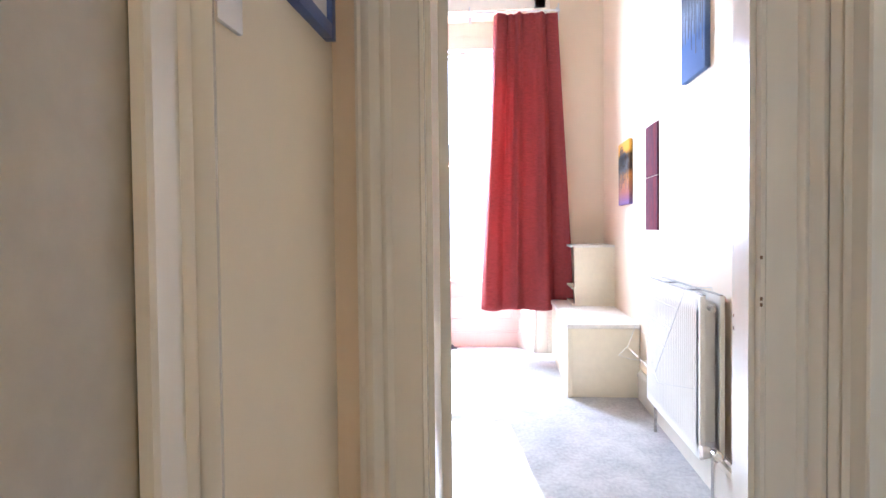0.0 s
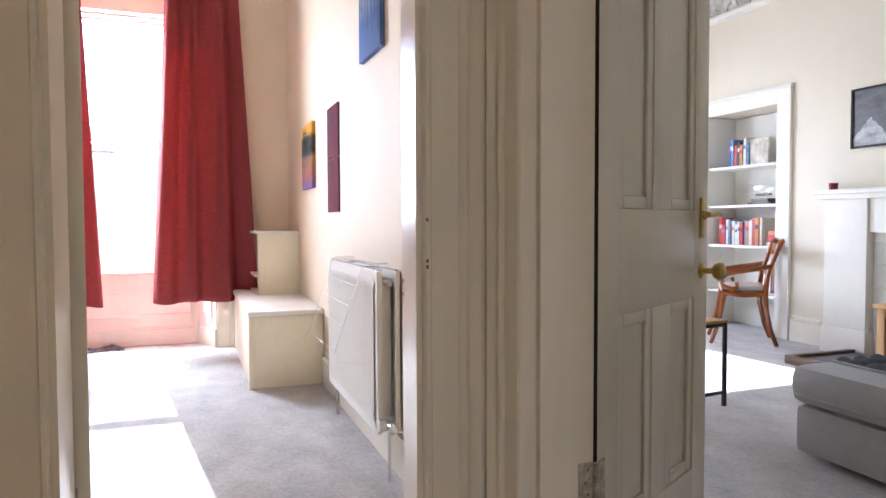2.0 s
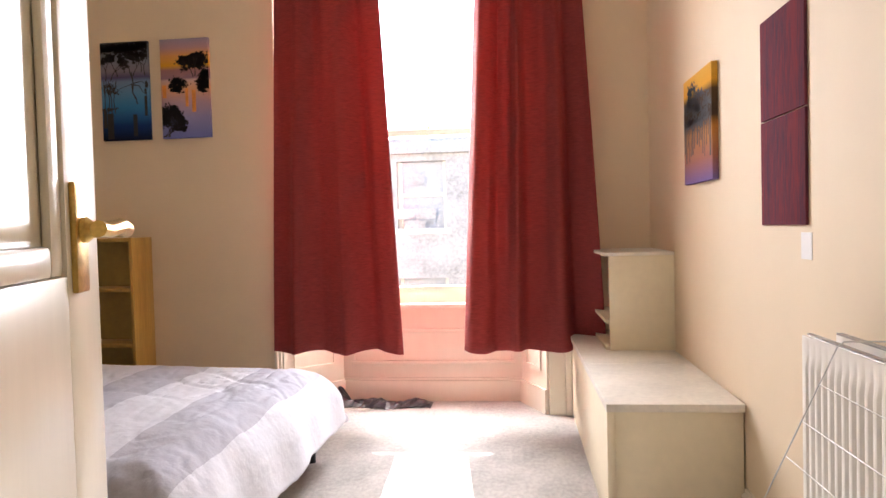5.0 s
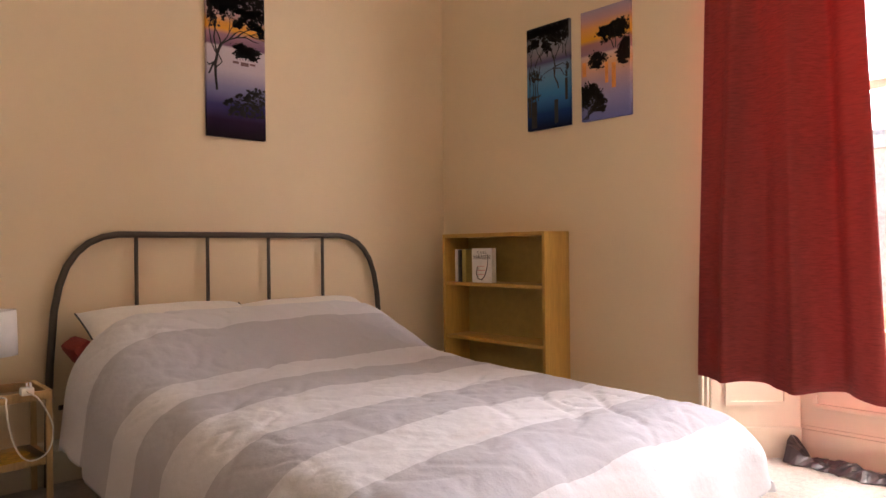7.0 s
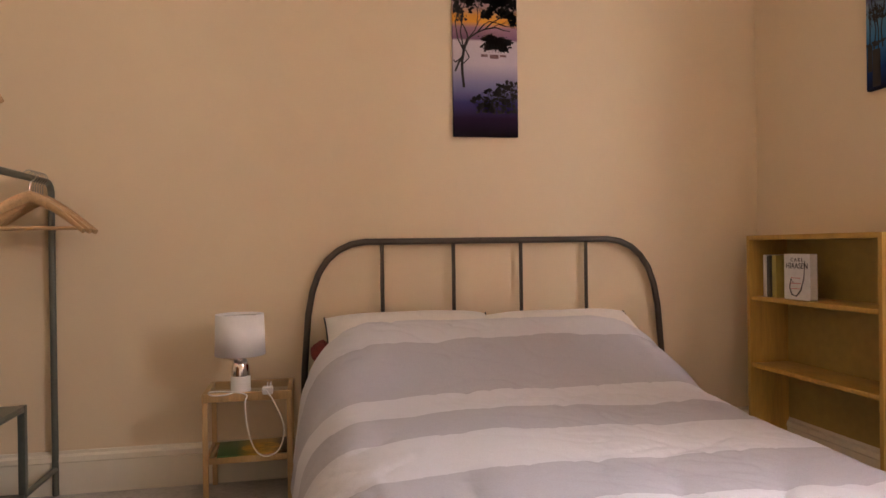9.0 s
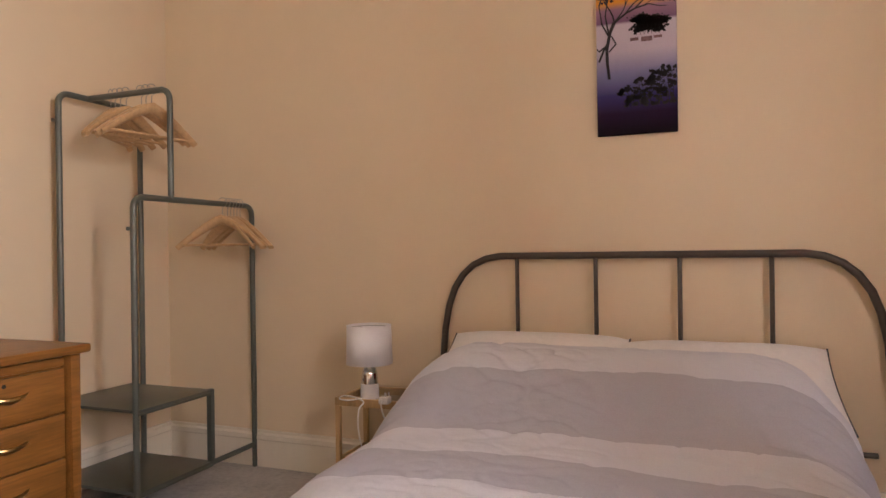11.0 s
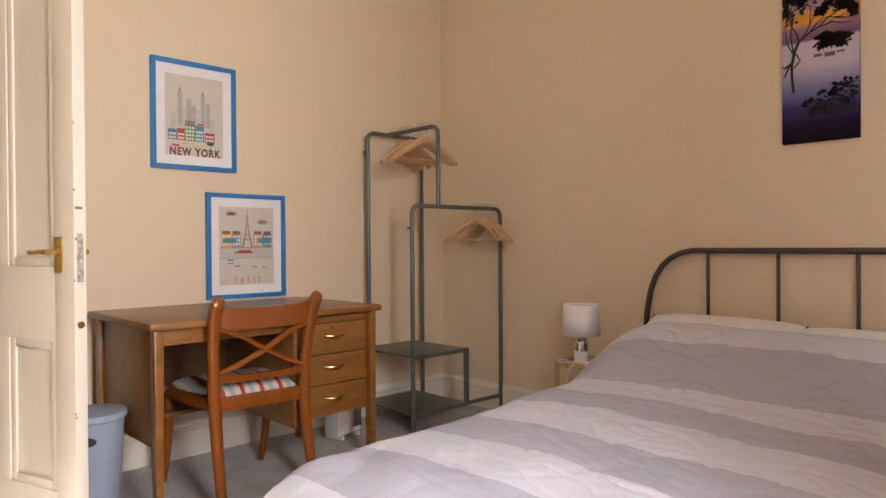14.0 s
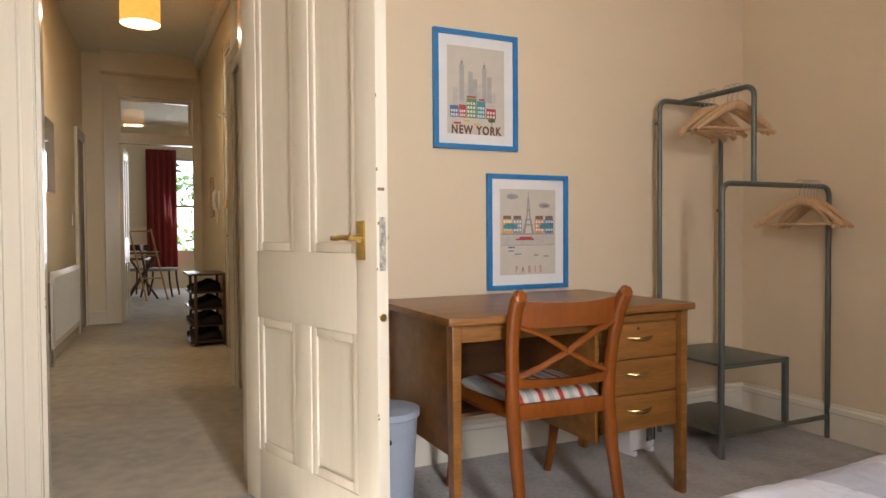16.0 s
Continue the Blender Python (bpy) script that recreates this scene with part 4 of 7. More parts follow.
for f in [f for f in bm.faces if len(f.verts) > 4]:
    bm.faces.remove(f)
sh = part("shade", bm, M_SHADE, lamp, "white cloth drum shade")
sh.modifiers.new("t", 'SOLIDIFY').thickness = 0.002
bm = bmesh.new()
tube(bm, arc((0, 0, S1 - 0.012), 0.088, 0, 360, 24, ((1, 0, 0), (0, 1, 0))), 0.0015, 5)
for a in (0, 120, 240):
    tube(bm, [(0, 0, S1 - 0.02), (0.088 * math.cos(radians(a)), 0.088 * math.sin(radians(a)), S1 - 0.012)], 0.0015, 5)
tube(bm, [(0, 0, 0.14), (0, 0, S1 - 0.02)], 0.008, 8)
part("shade_ring", bm, M_STEEL, lamp)
bm = bmesh.new()
cab = [(0.035, -0.02, 0.006), (0.08, -0.05, 0.006), (0.07, -0.10, 0.006), (0.02, -0.11, 0.008), (0.05, -0.04, 0.012), (0.11, 0.03, 0.01), (0.15, 0.03, -0.01), (0.165, 0.035, -0.08), (0.168, 0.06, -0.17), (0.165, 0.10, -0.205), (0.165, 0.15, -0.18), (0.16, 0.165, -0.10), (0.15, 0.13, -0.01), (0.12, 0.11, 0.012), (0.09, 0.10, 0.02)]
fine = []
for a, b, c, d in zip([cab[0]] + cab[:-2], cab[:-1], cab[1:], cab[2:] + [cab[-1]]):
    for k in range(4):
        t = k / 4
        fine.append([0.5 * (2 * b[i] + (c[i] - a[i]) * t + (2 * a[i] - 5 * b[i] + 4 * c[i] - d[i]) * t * t + (3 * b[i] - a[i] - 3 * c[i] + d[i]) * t ** 3) for i in range(3)])
tube(bm, fine, 0.003, 6)
part("cable", bm, M_CERAMIC, lamp, "white cable looped over the table's edge")
bm = boxes(((0.055, 0.085, 0.002), (0.095, 0.125, 0.03)), bevel=0.006)
for dx, dy in ((0.0, 0.0), (0.012, 0.01), (-0.010, 0.012)):
    box(bm, (0.073 + dx, 0.103 + dy, 0.03), (0.077 + dx, 0.107 + dy, 0.045))
part("plug", bm, M_CERAMIC, lamp, "white three-pin plug")
M_MAG = striped("magazine_print", "Y", [(-0.15, (0.05, 0.16, 0.05)), (-0.06, (0.05, 0.14, 0.04)), (0.0, (0.55, 0.32, 0.03)), (0.07, (0.60, 0.36, 0.05)), (0.11, (0.07, 0.05, 0.02)), (0.15, (0.07, 0.05, 0.02))], 0.35, 0.05, 30, soft=1)
mg = thing("magazine", "glossy food magazine on the nightstand's slatted shelf", "magazine", (-2.432, 3.345, 0.1755), 4)
part("cover", boxes(((-0.095, -0.13, 0), (0.105, 0.135, 0.006)), bevel=0.001), M_MAG, mg)
bm = bmesh.new()
bmesh.ops.create_uvsphere(bm, u_segments=16, v_segments=6, radius=1, matrix=Matrix.LocRotScale((0.02, 0.03, 0.0062), None, (0.06, 0.075, 0.0006)))
part("picture", bm, mat("food_print", (0.62, 0.36, 0.05), 0.4, var=0.3, scale=40), mg)

# ---- bookcase with books ----
bc = thing("bookcase", "pale birch veneer bookcase, nearly empty, in the corner", "bookcase", (-2.385, 5.50, 0))
BW, BD, BH = 0.735, 0.198, 0.99
part("side_panel", boxes(((0, 0, 0), (0.018, BD, BH)), bevel=0.001), M_BIRCH, bc)
part("side_panel", boxes(((BW - 0.018, 0, 0), (BW, BD, BH)), bevel=0.001), M_BIRCH, bc)
part("top", boxes(((0.018, 0, BH - 0.02), (BW - 0.018, BD, BH)), bevel=0.001), M_BIRCH, bc)
part("back", boxes(((0.018, BD - 0.006, 0.06), (BW - 0.018, BD, BH - 0.02))), mat("bookcase_back", (0.40, 0.28, 0.075), 0.6, var=0.08, scale=3), bc)
part("plinth", boxes(((0.018, 0.01, 0), (BW - 0.018, 0.025, 0.06))), M_BIRCH, bc)
for z in (0.06, 0.405, 0.703):
    part("shelf", boxes(((0.018, 0.008, z), (BW - 0.018, BD - 0.006, z + 0.018)), bevel=0.001), M_BIRCH, bc)


def book(at, size, colour, label, turn=0, text=None, group="books", cover_bars=0):
    """A standing book; local y is its thickness away from the viewer's side, x its width."""
    b = thing("book", label, "book", at, turn, group)
    w, d, h = size
    part("cover", boxes(((0, 0, 0), (w, 0.002, h)), ((0, d - 0.002, 0), (w, d, h)), ((0, 0.002, 0), (0.002, d - 0.002, h))), mat("book_cover", colour, 0.45, var=0.06, scale=30), b, smooth=False)
    part("page_block", boxes(((0.002, 0.002, 0.003), (w - 0.003, d - 0.002, h - 0.003))), M_PAPER, b, smooth=False)
    return b


SHZ = 0.7215
b1 = book((-2.30, 5.53, SHZ), (0.12, 0.018, 0.183), (0.75, 0.72, 0.70), "slim white paperback on the bookcase shelf", 78, group="books on the bookcase")
b1 = book((-2.272, 5.53, SHZ), (0.12, 0.020, 0.18), (0.04, 0.04, 0.04), "slim black and white paperback on the shelf", 82, group="books on the bookcase")
b1 = book((-2.235, 5.535, SHZ), (0.12, 0.030, 0.182), (0.42, 0.33, 0.09), "olive yellow paperback on the shelf", 84, group="books on the bookcase")
b2 = book((-2.185, 5.535, SHZ), (0.145, 0.034, 0.188), (0.74, 0.72, 0.72), "white novel facing outwards on the shelf", 2, group="books on the bookcase")


def text_part(body, size, at, rot, material, parent, stretch=1.0, spacing=1.0, name="lettering", bold=0.0):
    cu = bpy.data.curves.new(name, 'FONT')
    cu.body, cu.size, cu.extrude, cu.align_x = body, size, 0.0006, 'CENTER'
    cu.space_character = spacing
    cu.offset = bold
    tmp = bpy.data.objects.new("tmp", cu)
    scene.collection.objects.link(tmp)
    me = bpy.data.meshes.new_from_object(tmp.evaluated_get(bpy.context.evaluated_depsgraph_get()))
    bpy.data.objects.remove(tmp)
    bpy.data.curves.remove(cu)
    me.materials.clear()
    me.materials.append(material)
    ob = new(name, me)
    ob.parent = parent
    ob.matrix_local = pose(*at, *rot) @ Matrix.Diagonal((stretch, 1, 1, 1))
    return ob


M_INK = mat("dark_ink", (0.06, 0.05, 0.06), 0.6, var=0.1)
M_BROWNINK = mat("brown_ink", (0.16, 0.075, 0.045), 0.6, var=0.15)
M_REDINK = mat("red_ink", (0.55, 0.08, 0.06), 0.6, var=0.1)
text_part("CARL", 0.022, (0.073, -0.001, 0.157), (90, 0, 0), M_INK, b2, spacing=1.5)
text_part("HIAASEN", 0.033, (0.073, -0.001, 0.128), (90, 0, 0), M_INK, b2, 0.92)
bm = bmesh.new()
tube(bm, [(0.118, -0.001, 0.16), (0.112, -0.001, 0.09), (0.095, -0.001, 0.04), (0.07, -0.001, 0.015), (0.045, -0.001, 0.02), (0.032, -0.001, 0.05), (0.04, -0.001, 0.085), (0.052, -0.001, 0.07)], [0.001, 0.002, 0.003, 0.0035, 0.003, 0.0025, 0.002, 0.001], 6)
for k, w in enumerate((0.05, 0.06, 0.045)):
    part("title_line", boxes(((0.065 - w / 2, -0.0014, 0.088 - 0.022 * k), (0.065 + w / 2, -0.0002, 0.0905 - 0.022 * k))), M_REDINK, b2, smooth=False)
part("hook_drawing", bm, M_INK, b2)


# ---- bedroom: desk, chair, rack, pictures ----
desk = thing("desk", "varnished oak writing desk with three drawers, worn at the edges", "desk", (-1.45, 2.115, 0))
DW, DD, DH = 1.06, 0.71, 0.745
bm = bmesh.new()
box(bm, (0, 0, DH - 0.028), (DW, DD, DH), 0.009)
part("top", bm, M_DESK, desk)
for x in (0.022, DW - 0.056):
    for y in (0.025, DD - 0.066):
        bm = bmesh.new()
        box(bm, (x, y, 0), (x + 0.034, y + 0.045, DH - 0.028), 0.004)
        for v in bm.verts:
            if v.co.z < 0.1:
                v.co.x += (x + 0.017 - v.co.x) * 0.25
        part("leg", bm, M_DESK, desk)
part("side_panel", boxes(((DW - 0.06, 0.07, 0.27), (DW - 0.04, DD - 0.075, DH - 0.03)), bevel=0.002), M_DESK, desk)
part("apron", boxes(((0.447, DD - 0.065, DH - 0.09), (DW - 0.057, DD - 0.045, DH - 0.03)), bevel=0.003), M_DESK, desk)
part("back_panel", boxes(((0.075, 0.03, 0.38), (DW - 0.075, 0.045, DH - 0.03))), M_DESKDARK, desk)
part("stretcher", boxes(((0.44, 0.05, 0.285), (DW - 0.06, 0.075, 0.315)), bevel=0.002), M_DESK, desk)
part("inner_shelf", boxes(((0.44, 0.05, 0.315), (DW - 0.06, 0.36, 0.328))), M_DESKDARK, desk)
ped = part("pedestal", boxes(((0.057, 0.06, 0.265), (0.43, DD - 0.06, DH - 0.03)), ((0.425, 0.06, 0.24), (0.445, DD - 0.05, DH - 0.03)), bevel=0.002), M_DESK, desk)
part("writing_slide", boxes(((0.060, DD - 0.06, DH - 0.062), (0.422, DD - 0.042, DH - 0.036)), bevel=0.004), M_DESK, desk)
for z0, z1 in ((0.545, 0.675), (0.41, 0.538), (0.27, 0.403)):
    dr = part("drawer", boxes(((0.060, DD - 0.06, z0), (0.421, DD - 0.043, z1)), bevel=0.003), M_DESK, desk)
    bm = bmesh.new()
    zc = (z0 + z1) / 2 + 0.008
    pts = [(0.24 - 0.06 + 0.12 * k / 10, DD - 0.043 + 0.022 * math.sin(math.pi * k / 10), zc + 0.004 - 0.006 * math.sin(math.pi * k / 10)) for k in range(11)]
    tube(bm, pts, [0.003 + 0.008 * math.sin(math.pi * k / 10) for k in range(11)], 8, flat=0.7)
    part("handle", bm, M_BRONZE, dr, "curved dark bronze handle")
    if z0 > 0.5:
        bm = bmesh.new()
        lathe(bm, [(0.006, 0), (0.006, 0.002)], (0.25, DD - 0.043, z1 - 0.02), 10, 'y')
        part("keyhole", bm, M_BLACK, dr)

CREAM, RED, GOLD, GREYC = (0.62, 0.57, 0.48), (0.42, 0.04, 0.035), (0.60, 0.46, 0.22), (0.40, 0.41, 0.40)
STR = [(-0.25, CREAM)]
for k in range(6):
    xx = -0.24 + 0.082 * k
    STR += [(xx, RED), (xx + 0.018, GOLD), (xx + 0.022, CREAM), (xx + 0.038, GREYC), (xx + 0.060, CREAM)]
STR += [(0.255, CREAM)]
M_SEAT = striped("striped_seat_cloth", "X", STR, 0.8, 0.3, 160)
ch = thing("dining_chair", "red-brown varnished cross-back chair with a striped seat, pushed under the desk", "chair", (-0.838, 2.605, 0), 177)
# local: the back is at y = -0.21, the front at y = +0.19
for s in (-1, 1):
    bm = bmesh.new()
    tube(bm, [(s * 0.195, -0.30, 0), (s * 0.195, -0.272, 0.10), (s * 0.193, -0.24, 0.25), (s * 0.193, -0.215, 0.42), (s * 0.196, -0.218, 0.52), (s * 0.203, -0.232, 0.64), (s * 0.208, -0.262, 0.75), (s * 0.209, -0.285, 0.795), (s * 0.209, -0.302, 0.815), (s * 0.209, -0.312, 0.817)], [0.021, 0.022, 0.025, 0.028, 0.026, 0.026, 0.028, 0.030, 0.026, 0.014], 12, flat=0.9)
    part("back_leg", bm, M_CHAIR, ch)
    bm = bmesh.new()
    tube(bm, [(s * 0.228, 0.265, 0), (s * 0.228, 0.225, 0.12), (s * 0.228, 0.20, 0.25), (s * 0.225, 0.19, 0.40)], [0.015, 0.018, 0.022, 0.026], 10)
    part("front_leg", bm, M_CHAIR, ch)
    bm = bmesh.new()
    tube(bm, [(s * 0.195, -0.21, 0.415), (s * 0.213, -0.03, 0.405), (s * 0.226, 0.19, 0.408)], [0.030, 0.028, 0.028], 8, flat=0.5)
    part("side_rail", bm, M_CHAIR, ch)
part("front_rail", boxes(((-0.22, 0.175, 0.38), (0.22, 0.197, 0.435)), bevel=0.004), M_CHAIR, ch)
part("back_rail", boxes(((-0.18, -0.225, 0.38), (0.18, -0.203, 0.435)), bevel=0.004), M_CHAIR, ch)


def bent_board(z0, z1, y0, bow, thick=0.02, half=0.2):
    bm = bmesh.new()
    n = 14
    rows = []
    for i in range(n + 1):
        x = -half + 2 * half * i / n
        y = y0 - bow * (1 - (x / half) ** 2)
        dip = 0.012 * (1 - (x / half) ** 2)
        rows.append([bm.verts.new(p) for p in ((x, y, z0), (x, y + thick, z0), (x, y + thick - 0.01, z1 - dip), (x, y - 0.01, z1 - dip))])
    for a, b in zip(rows, rows[1:]):
        for k in range(4):
            bm.faces.new((a[k], a[(k + 1) % 4], b[(k + 1) % 4], b[k]))
    bm.faces.new(rows[0])
    bm.faces.new(rows[-1][::-1])
    return bm


part("top_rail", bent_board(0.70, 0.795, -0.255, 0.03), M_CHAIR, ch)
part("lower_back_rail", bent_board(0.49, 0.53, -0.225, 0.02), M_CHAIR, ch)
for s in (-1, 1):
    bm = bmesh.new()
    tube(bm, [(s * 0.19, -0.222, 0.525), (s * 0.1, -0.238, 0.56), (0, -0.256, 0.612), (-s * 0.1, -0.262, 0.672), (-s * 0.2, -0.258, 0.712)], 0.0125, 8, flat=0.6)
    part("cross_splat", bm, M_CHAIR, ch)
bm = bmesh.new()
n = 16
g = []
for i in range(n + 1):
    row = []
    for j in range(n + 1):
        u, v = 2 * i / n - 1, 2 * j / n - 1
        e = (1 - abs(u) ** 5) * (1 - abs(v) ** 5)
        row.append(bm.verts.new(((0.205 + 0.028 * v) * u, 0.0 + 0.20 * v, 0.432 + 0.040 * max(e, 0) ** 0.5)))
    g.append(row)
for a, b in zip(g, g[1:]):
    for j in range(n):
        bm.faces.new((a[j], a[j + 1], b[j + 1], b[j]))
st = part("seat", bm, M_SEAT, ch, "seat cushion striped in cream, red and grey")
st.modifiers.new("t", 'SOLIDIFY').thickness = 0.02

bin_ = thing("waste_bin", "grey-blue plastic waste bin with a hand hole beside the desk", "bin", (-0.285, 2.52, 0))
bm = bmesh.new()
lathe(bm, [(0.0, 0), (0.088, 0), (0.092, 0.006), (0.112, 0.37), (0.118, 0.395), (0.113, 0.398), (0.106, 0.375), (0.086, 0.012), (0.0, 0.012)], seg=40)
part("body", bm, M_PLASTICBLUE, bin_)
bm = bmesh.new()
lathe(bm, [(0.1155, 0.372), (0.121, 0.378), (0.121, 0.399), (0.114, 0.402)], seg=40)
part("rim", bm, M_PLASTICBLUE, bin_)
bm = bmesh.new()
bmesh.ops.create_uvsphere(bm, u_segments=18, v_segments=10, radius=1, matrix=Matrix.LocRotScale((0.052, 0.099, 0.31), Euler((0, 0, radians(61.5))), (0.004, 0.036, 0.018)))
part("hand_hole", bm, M_BLACK, bin_)

ht = thing("fan_heater", "small white fan heater on the carpet under the desk", "heater", (-1.585, 2.315, 0), 10)
part("case", boxes(((-0.09, -0.05, 0.02), (0.09, 0.05, 0.17)), bevel=0.014), M_CERAMIC, ht)
part("grille", boxes(*[((-0.088 + 0.011 * k, 0.0495, 0.05), (-0.082 + 0.011 * k, 0.0525, 0.15)) for k in range(6)]), M_BLACK, ht, smooth=False)
for x in (-0.07, 0.05):
    part("foot", boxes(((x, -0.06, 0), (x + 0.02, 0.06, 0.022)), bevel=0.003), M_CERAMIC, ht)

rack = thing("clothes_rack", "grey-green tubular metal clothes rack with two rails and two shelves", "clothes rack", (0, 0, 0))
YB, YF, XA, XB, XM, XE = 2.14, 2.58, -1.885, -2.325, -2.05, -2.566


def hoop(x0, x1, y, z, r=0.045):
    return [(x0, y, 0)] + [(x0, y, z - r)] + arc((x0 - r, y, z - r), r, 0, 90, 6, ((1, 0, 0), (0, 0, 1))) + arc((x1 + r, y, z - r), r, 90, 180, 6, ((1, 0, 0), (0, 0, 1))) + [(x1, y, 0)]


bm = bmesh.new()
tube(bm, hoop(XA - 0.018, XB, YB, 1.678), 0.0125, 10)
part("rear_frame", bm, M_GREYMETAL, rack)
bm = bmesh.new()
tube(bm, hoop(XA + 0.03, XE, YF, 1.232), 0.0125, 10)
part("front_frame", bm, M_GREYMETAL, rack)
bm = bmesh.new()
tube(bm, [(XM, YB, 1.680), (XM, YF - 0.045, 1.680)] + arc((XM, YF - 0.045, 1.635), 0.045, 90, 0, 6, ((0, 1, 0), (0, 0, 1))) + [(XM, YF, 1.232)], 0.0125, 10)
part("upper_rail", bm, M_GREYMETAL, rack)
for z in (0.425, 0.115):
    part("shelf", boxes(((-2.262, YB - 0.01, z - 0.012), (XA + 0.035, YF + 0.012, z)), ((-2.262, YF + 0.0, z - 0.022), (XA + 0.035, YF + 0.013, z - 0.012)), bevel=0.002), M_GREYMETAL, rack)
part("shelf_leg", boxes(((-2.274, YF - 0.01, 0.105), (-2.25, YF + 0.014, 0.426)), bevel=0.003), M_GREYMETAL, rack)
bm = bmesh.new()
tube(bm, [(-2.262, YF, 0.105), (XE, YF, 0.105)], 0.0115, 10)
part("bottom_rail", bm, M_GREYMETAL, rack)
for x, y, z in ((XA - 0.018, YB, 1.56), (XA + 0.03, YF, 1.11)):
    bm = bmesh.new()
    lathe(bm, [(0.004, 0.01), (0.004, 0.022), (0.008, 0.022), (0.008, 0.028)], (x, y, z), 10, 'x')
    part("bolt", bm, M_GREYMETAL, rack)


def hanger_master():
    h = thing("coat_hanger", "pale wooden coat hanger with a bar on the rack's rail", "hanger", (0, 0, 0), 0, "hangers on the rack")
    bm = bmesh.new()
    n = 16
    pts = [(0, 0.20 * (2 * k / n - 1), -0.082 - 0.128 * abs(2 * k / n - 1) ** 1.25) for k in range(n + 1)]
    tube(bm, pts, [0.013 + 0.012 * (1 - abs(2 * k / n - 1)) for k in range(n + 1)], 10, flat=0.55)
    part("shoulder", bm, M_HANGER, h)
    bm = bmesh.new()
    tube(bm, [(0, -0.180, -0.196), (0, 0.180, -0.196)], 0.0055, 8)
    part("bar", bm, M_HANGER, h)
    bm = bmesh.new()
    tube(bm, [(0, 0, -0.078), (0, 0, -0.035), (0, 0.004, -0.03)] + arc((0, 0, -0.006), 0.021, -70, 190, 12, ((0, 1, 0), (0, 0, 1))), 0.0018, 6)
    part("hook", bm, M_STEEL, h)
    return h


hm = hanger_master()
hm.matrix_basis = pose(-2.36, YF, 1.245, 0, -5, 20)
rn = random.Random(8)
for k in range(5):
    copy_thing(hm, pose(-2.395 - 0.021 * k, YF, 1.245, 0, -2 + k, -16 + 2 * k + rn.uniform(-3, 3)))
for k, y in enumerate((2.265, 2.29, 2.318, 2.35, 2.43, 2.458, 2.488)):
    copy_thing(hm, pose(XM, y, 1.693, rn.uniform(-3, 3), 0, 90 + 16 - 5 * k + rn.uniform(-8, 8)))


def poster(name, at, w, h, label, border, frame_mat):
    """A framed print on the wall that faces +y; local x to the right of one who faces it is -x."""
    p = thing(name, label, "picture", at, 180)
    fw = 0.022
    part("frame", boxes(((-w / 2, 0, -h / 2), (-w / 2 + fw, -0.022, h / 2)), ((w / 2 - fw, 0, -h / 2), (w / 2, -0.022, h / 2)), ((-w / 2 + fw, 0, -h / 2), (w / 2 - fw, -0.022, -h / 2 + fw)), ((-w / 2 + fw, 0, h / 2 - fw), (w / 2 - fw, -0.022, h / 2)), bevel=0.001), frame_mat, p, "painted blue frame")
    part("mount", boxes(((-w / 2 + fw, -0.004, -h / 2 + fw), (w / 2 - fw, -0.010, h / 2 - fw))), M_PAPER, p, smooth=False)
    part("print", boxes(((-w / 2 + border, -0.010, -h / 2 + border), (w / 2 - border, -0.0112, h / 2 - border))), M_PRINT, p, smooth=False)
    return p


def ink(name, col):
    return mat(name, col, 0.65, var=0.08, scale=40)


I_GREY, I_GREY2, I_RED, I_BLUE, I_GREEN, I_YEL, I_WHITE, I_TEAL, I_BROWN, I_ORANGE, I_PALE = ink("i_grey", (0.42, 0.39, 0.36)), ink("i_grey2", (0.30, 0.28, 0.27)), ink("i_red", (0.45, 0.07, 0.06)), ink("i_blue", (0.10, 0.17, 0.32)), ink("i_green", (0.14, 0.27, 0.10)), ink("i_yellow", (0.75, 0.42, 0.06)), ink("i_white", (0.75, 0.72, 0.66)), ink("i_teal", (0.08, 0.26, 0.30)), ink("i_brown", (0.20, 0.13, 0.10)), ink("i_orange", (0.62, 0.27, 0.10)), ink("i_pale", (0.52, 0.49, 0.43))
LAYER = [0]


def flat_rects(parent, name, rows, material, y=-0.0116):
    LAYER[0] += 1
    y -= 0.00006 * (LAYER[0] % 9)
    bm = bmesh.new()
    for x0, z0, x1, z1 in rows:
        box(bm, (x0, y - 0.0004, z0), (x1, y + 0.0002, z1))
    return part(name, bm, material, parent, smooth=False)


ny = poster("framed_print_city", (-0.898, YD, 1.656), 0.425, 0.525, "blue-framed city skyline print on the wall over the desk", 0.068, M_BLUEFRAME)
for x0, x1, z1 in ((-0.085, -0.062, 0.112), (0.03, 0.052, 0.105), (-0.042, -0.018, 0.085), (-0.062, -0.042, 0.03), (-0.018, 0.004, 0.052), (0.004, 0.03, 0.03), (0.055, 0.078, 0.068), (-0.118, -0.09, 0.01), (0.078, 0.10, 0.0)):
    flat_rects(ny, "skyscraper", [(x0, -0.05, x1, z1)], I_GREY if z1 > 0.04 else I_PALE)
flat_rects(ny, "towers", [(-0.0795, 0.112, -0.0675, 0.128), (0.035, 0.105, 0.047, 0.121), (-0.0745, 0.128, -0.0725, 0.142), (0.04, 0.121, 0.042, 0.134)], I_GREY2, -0.0120)
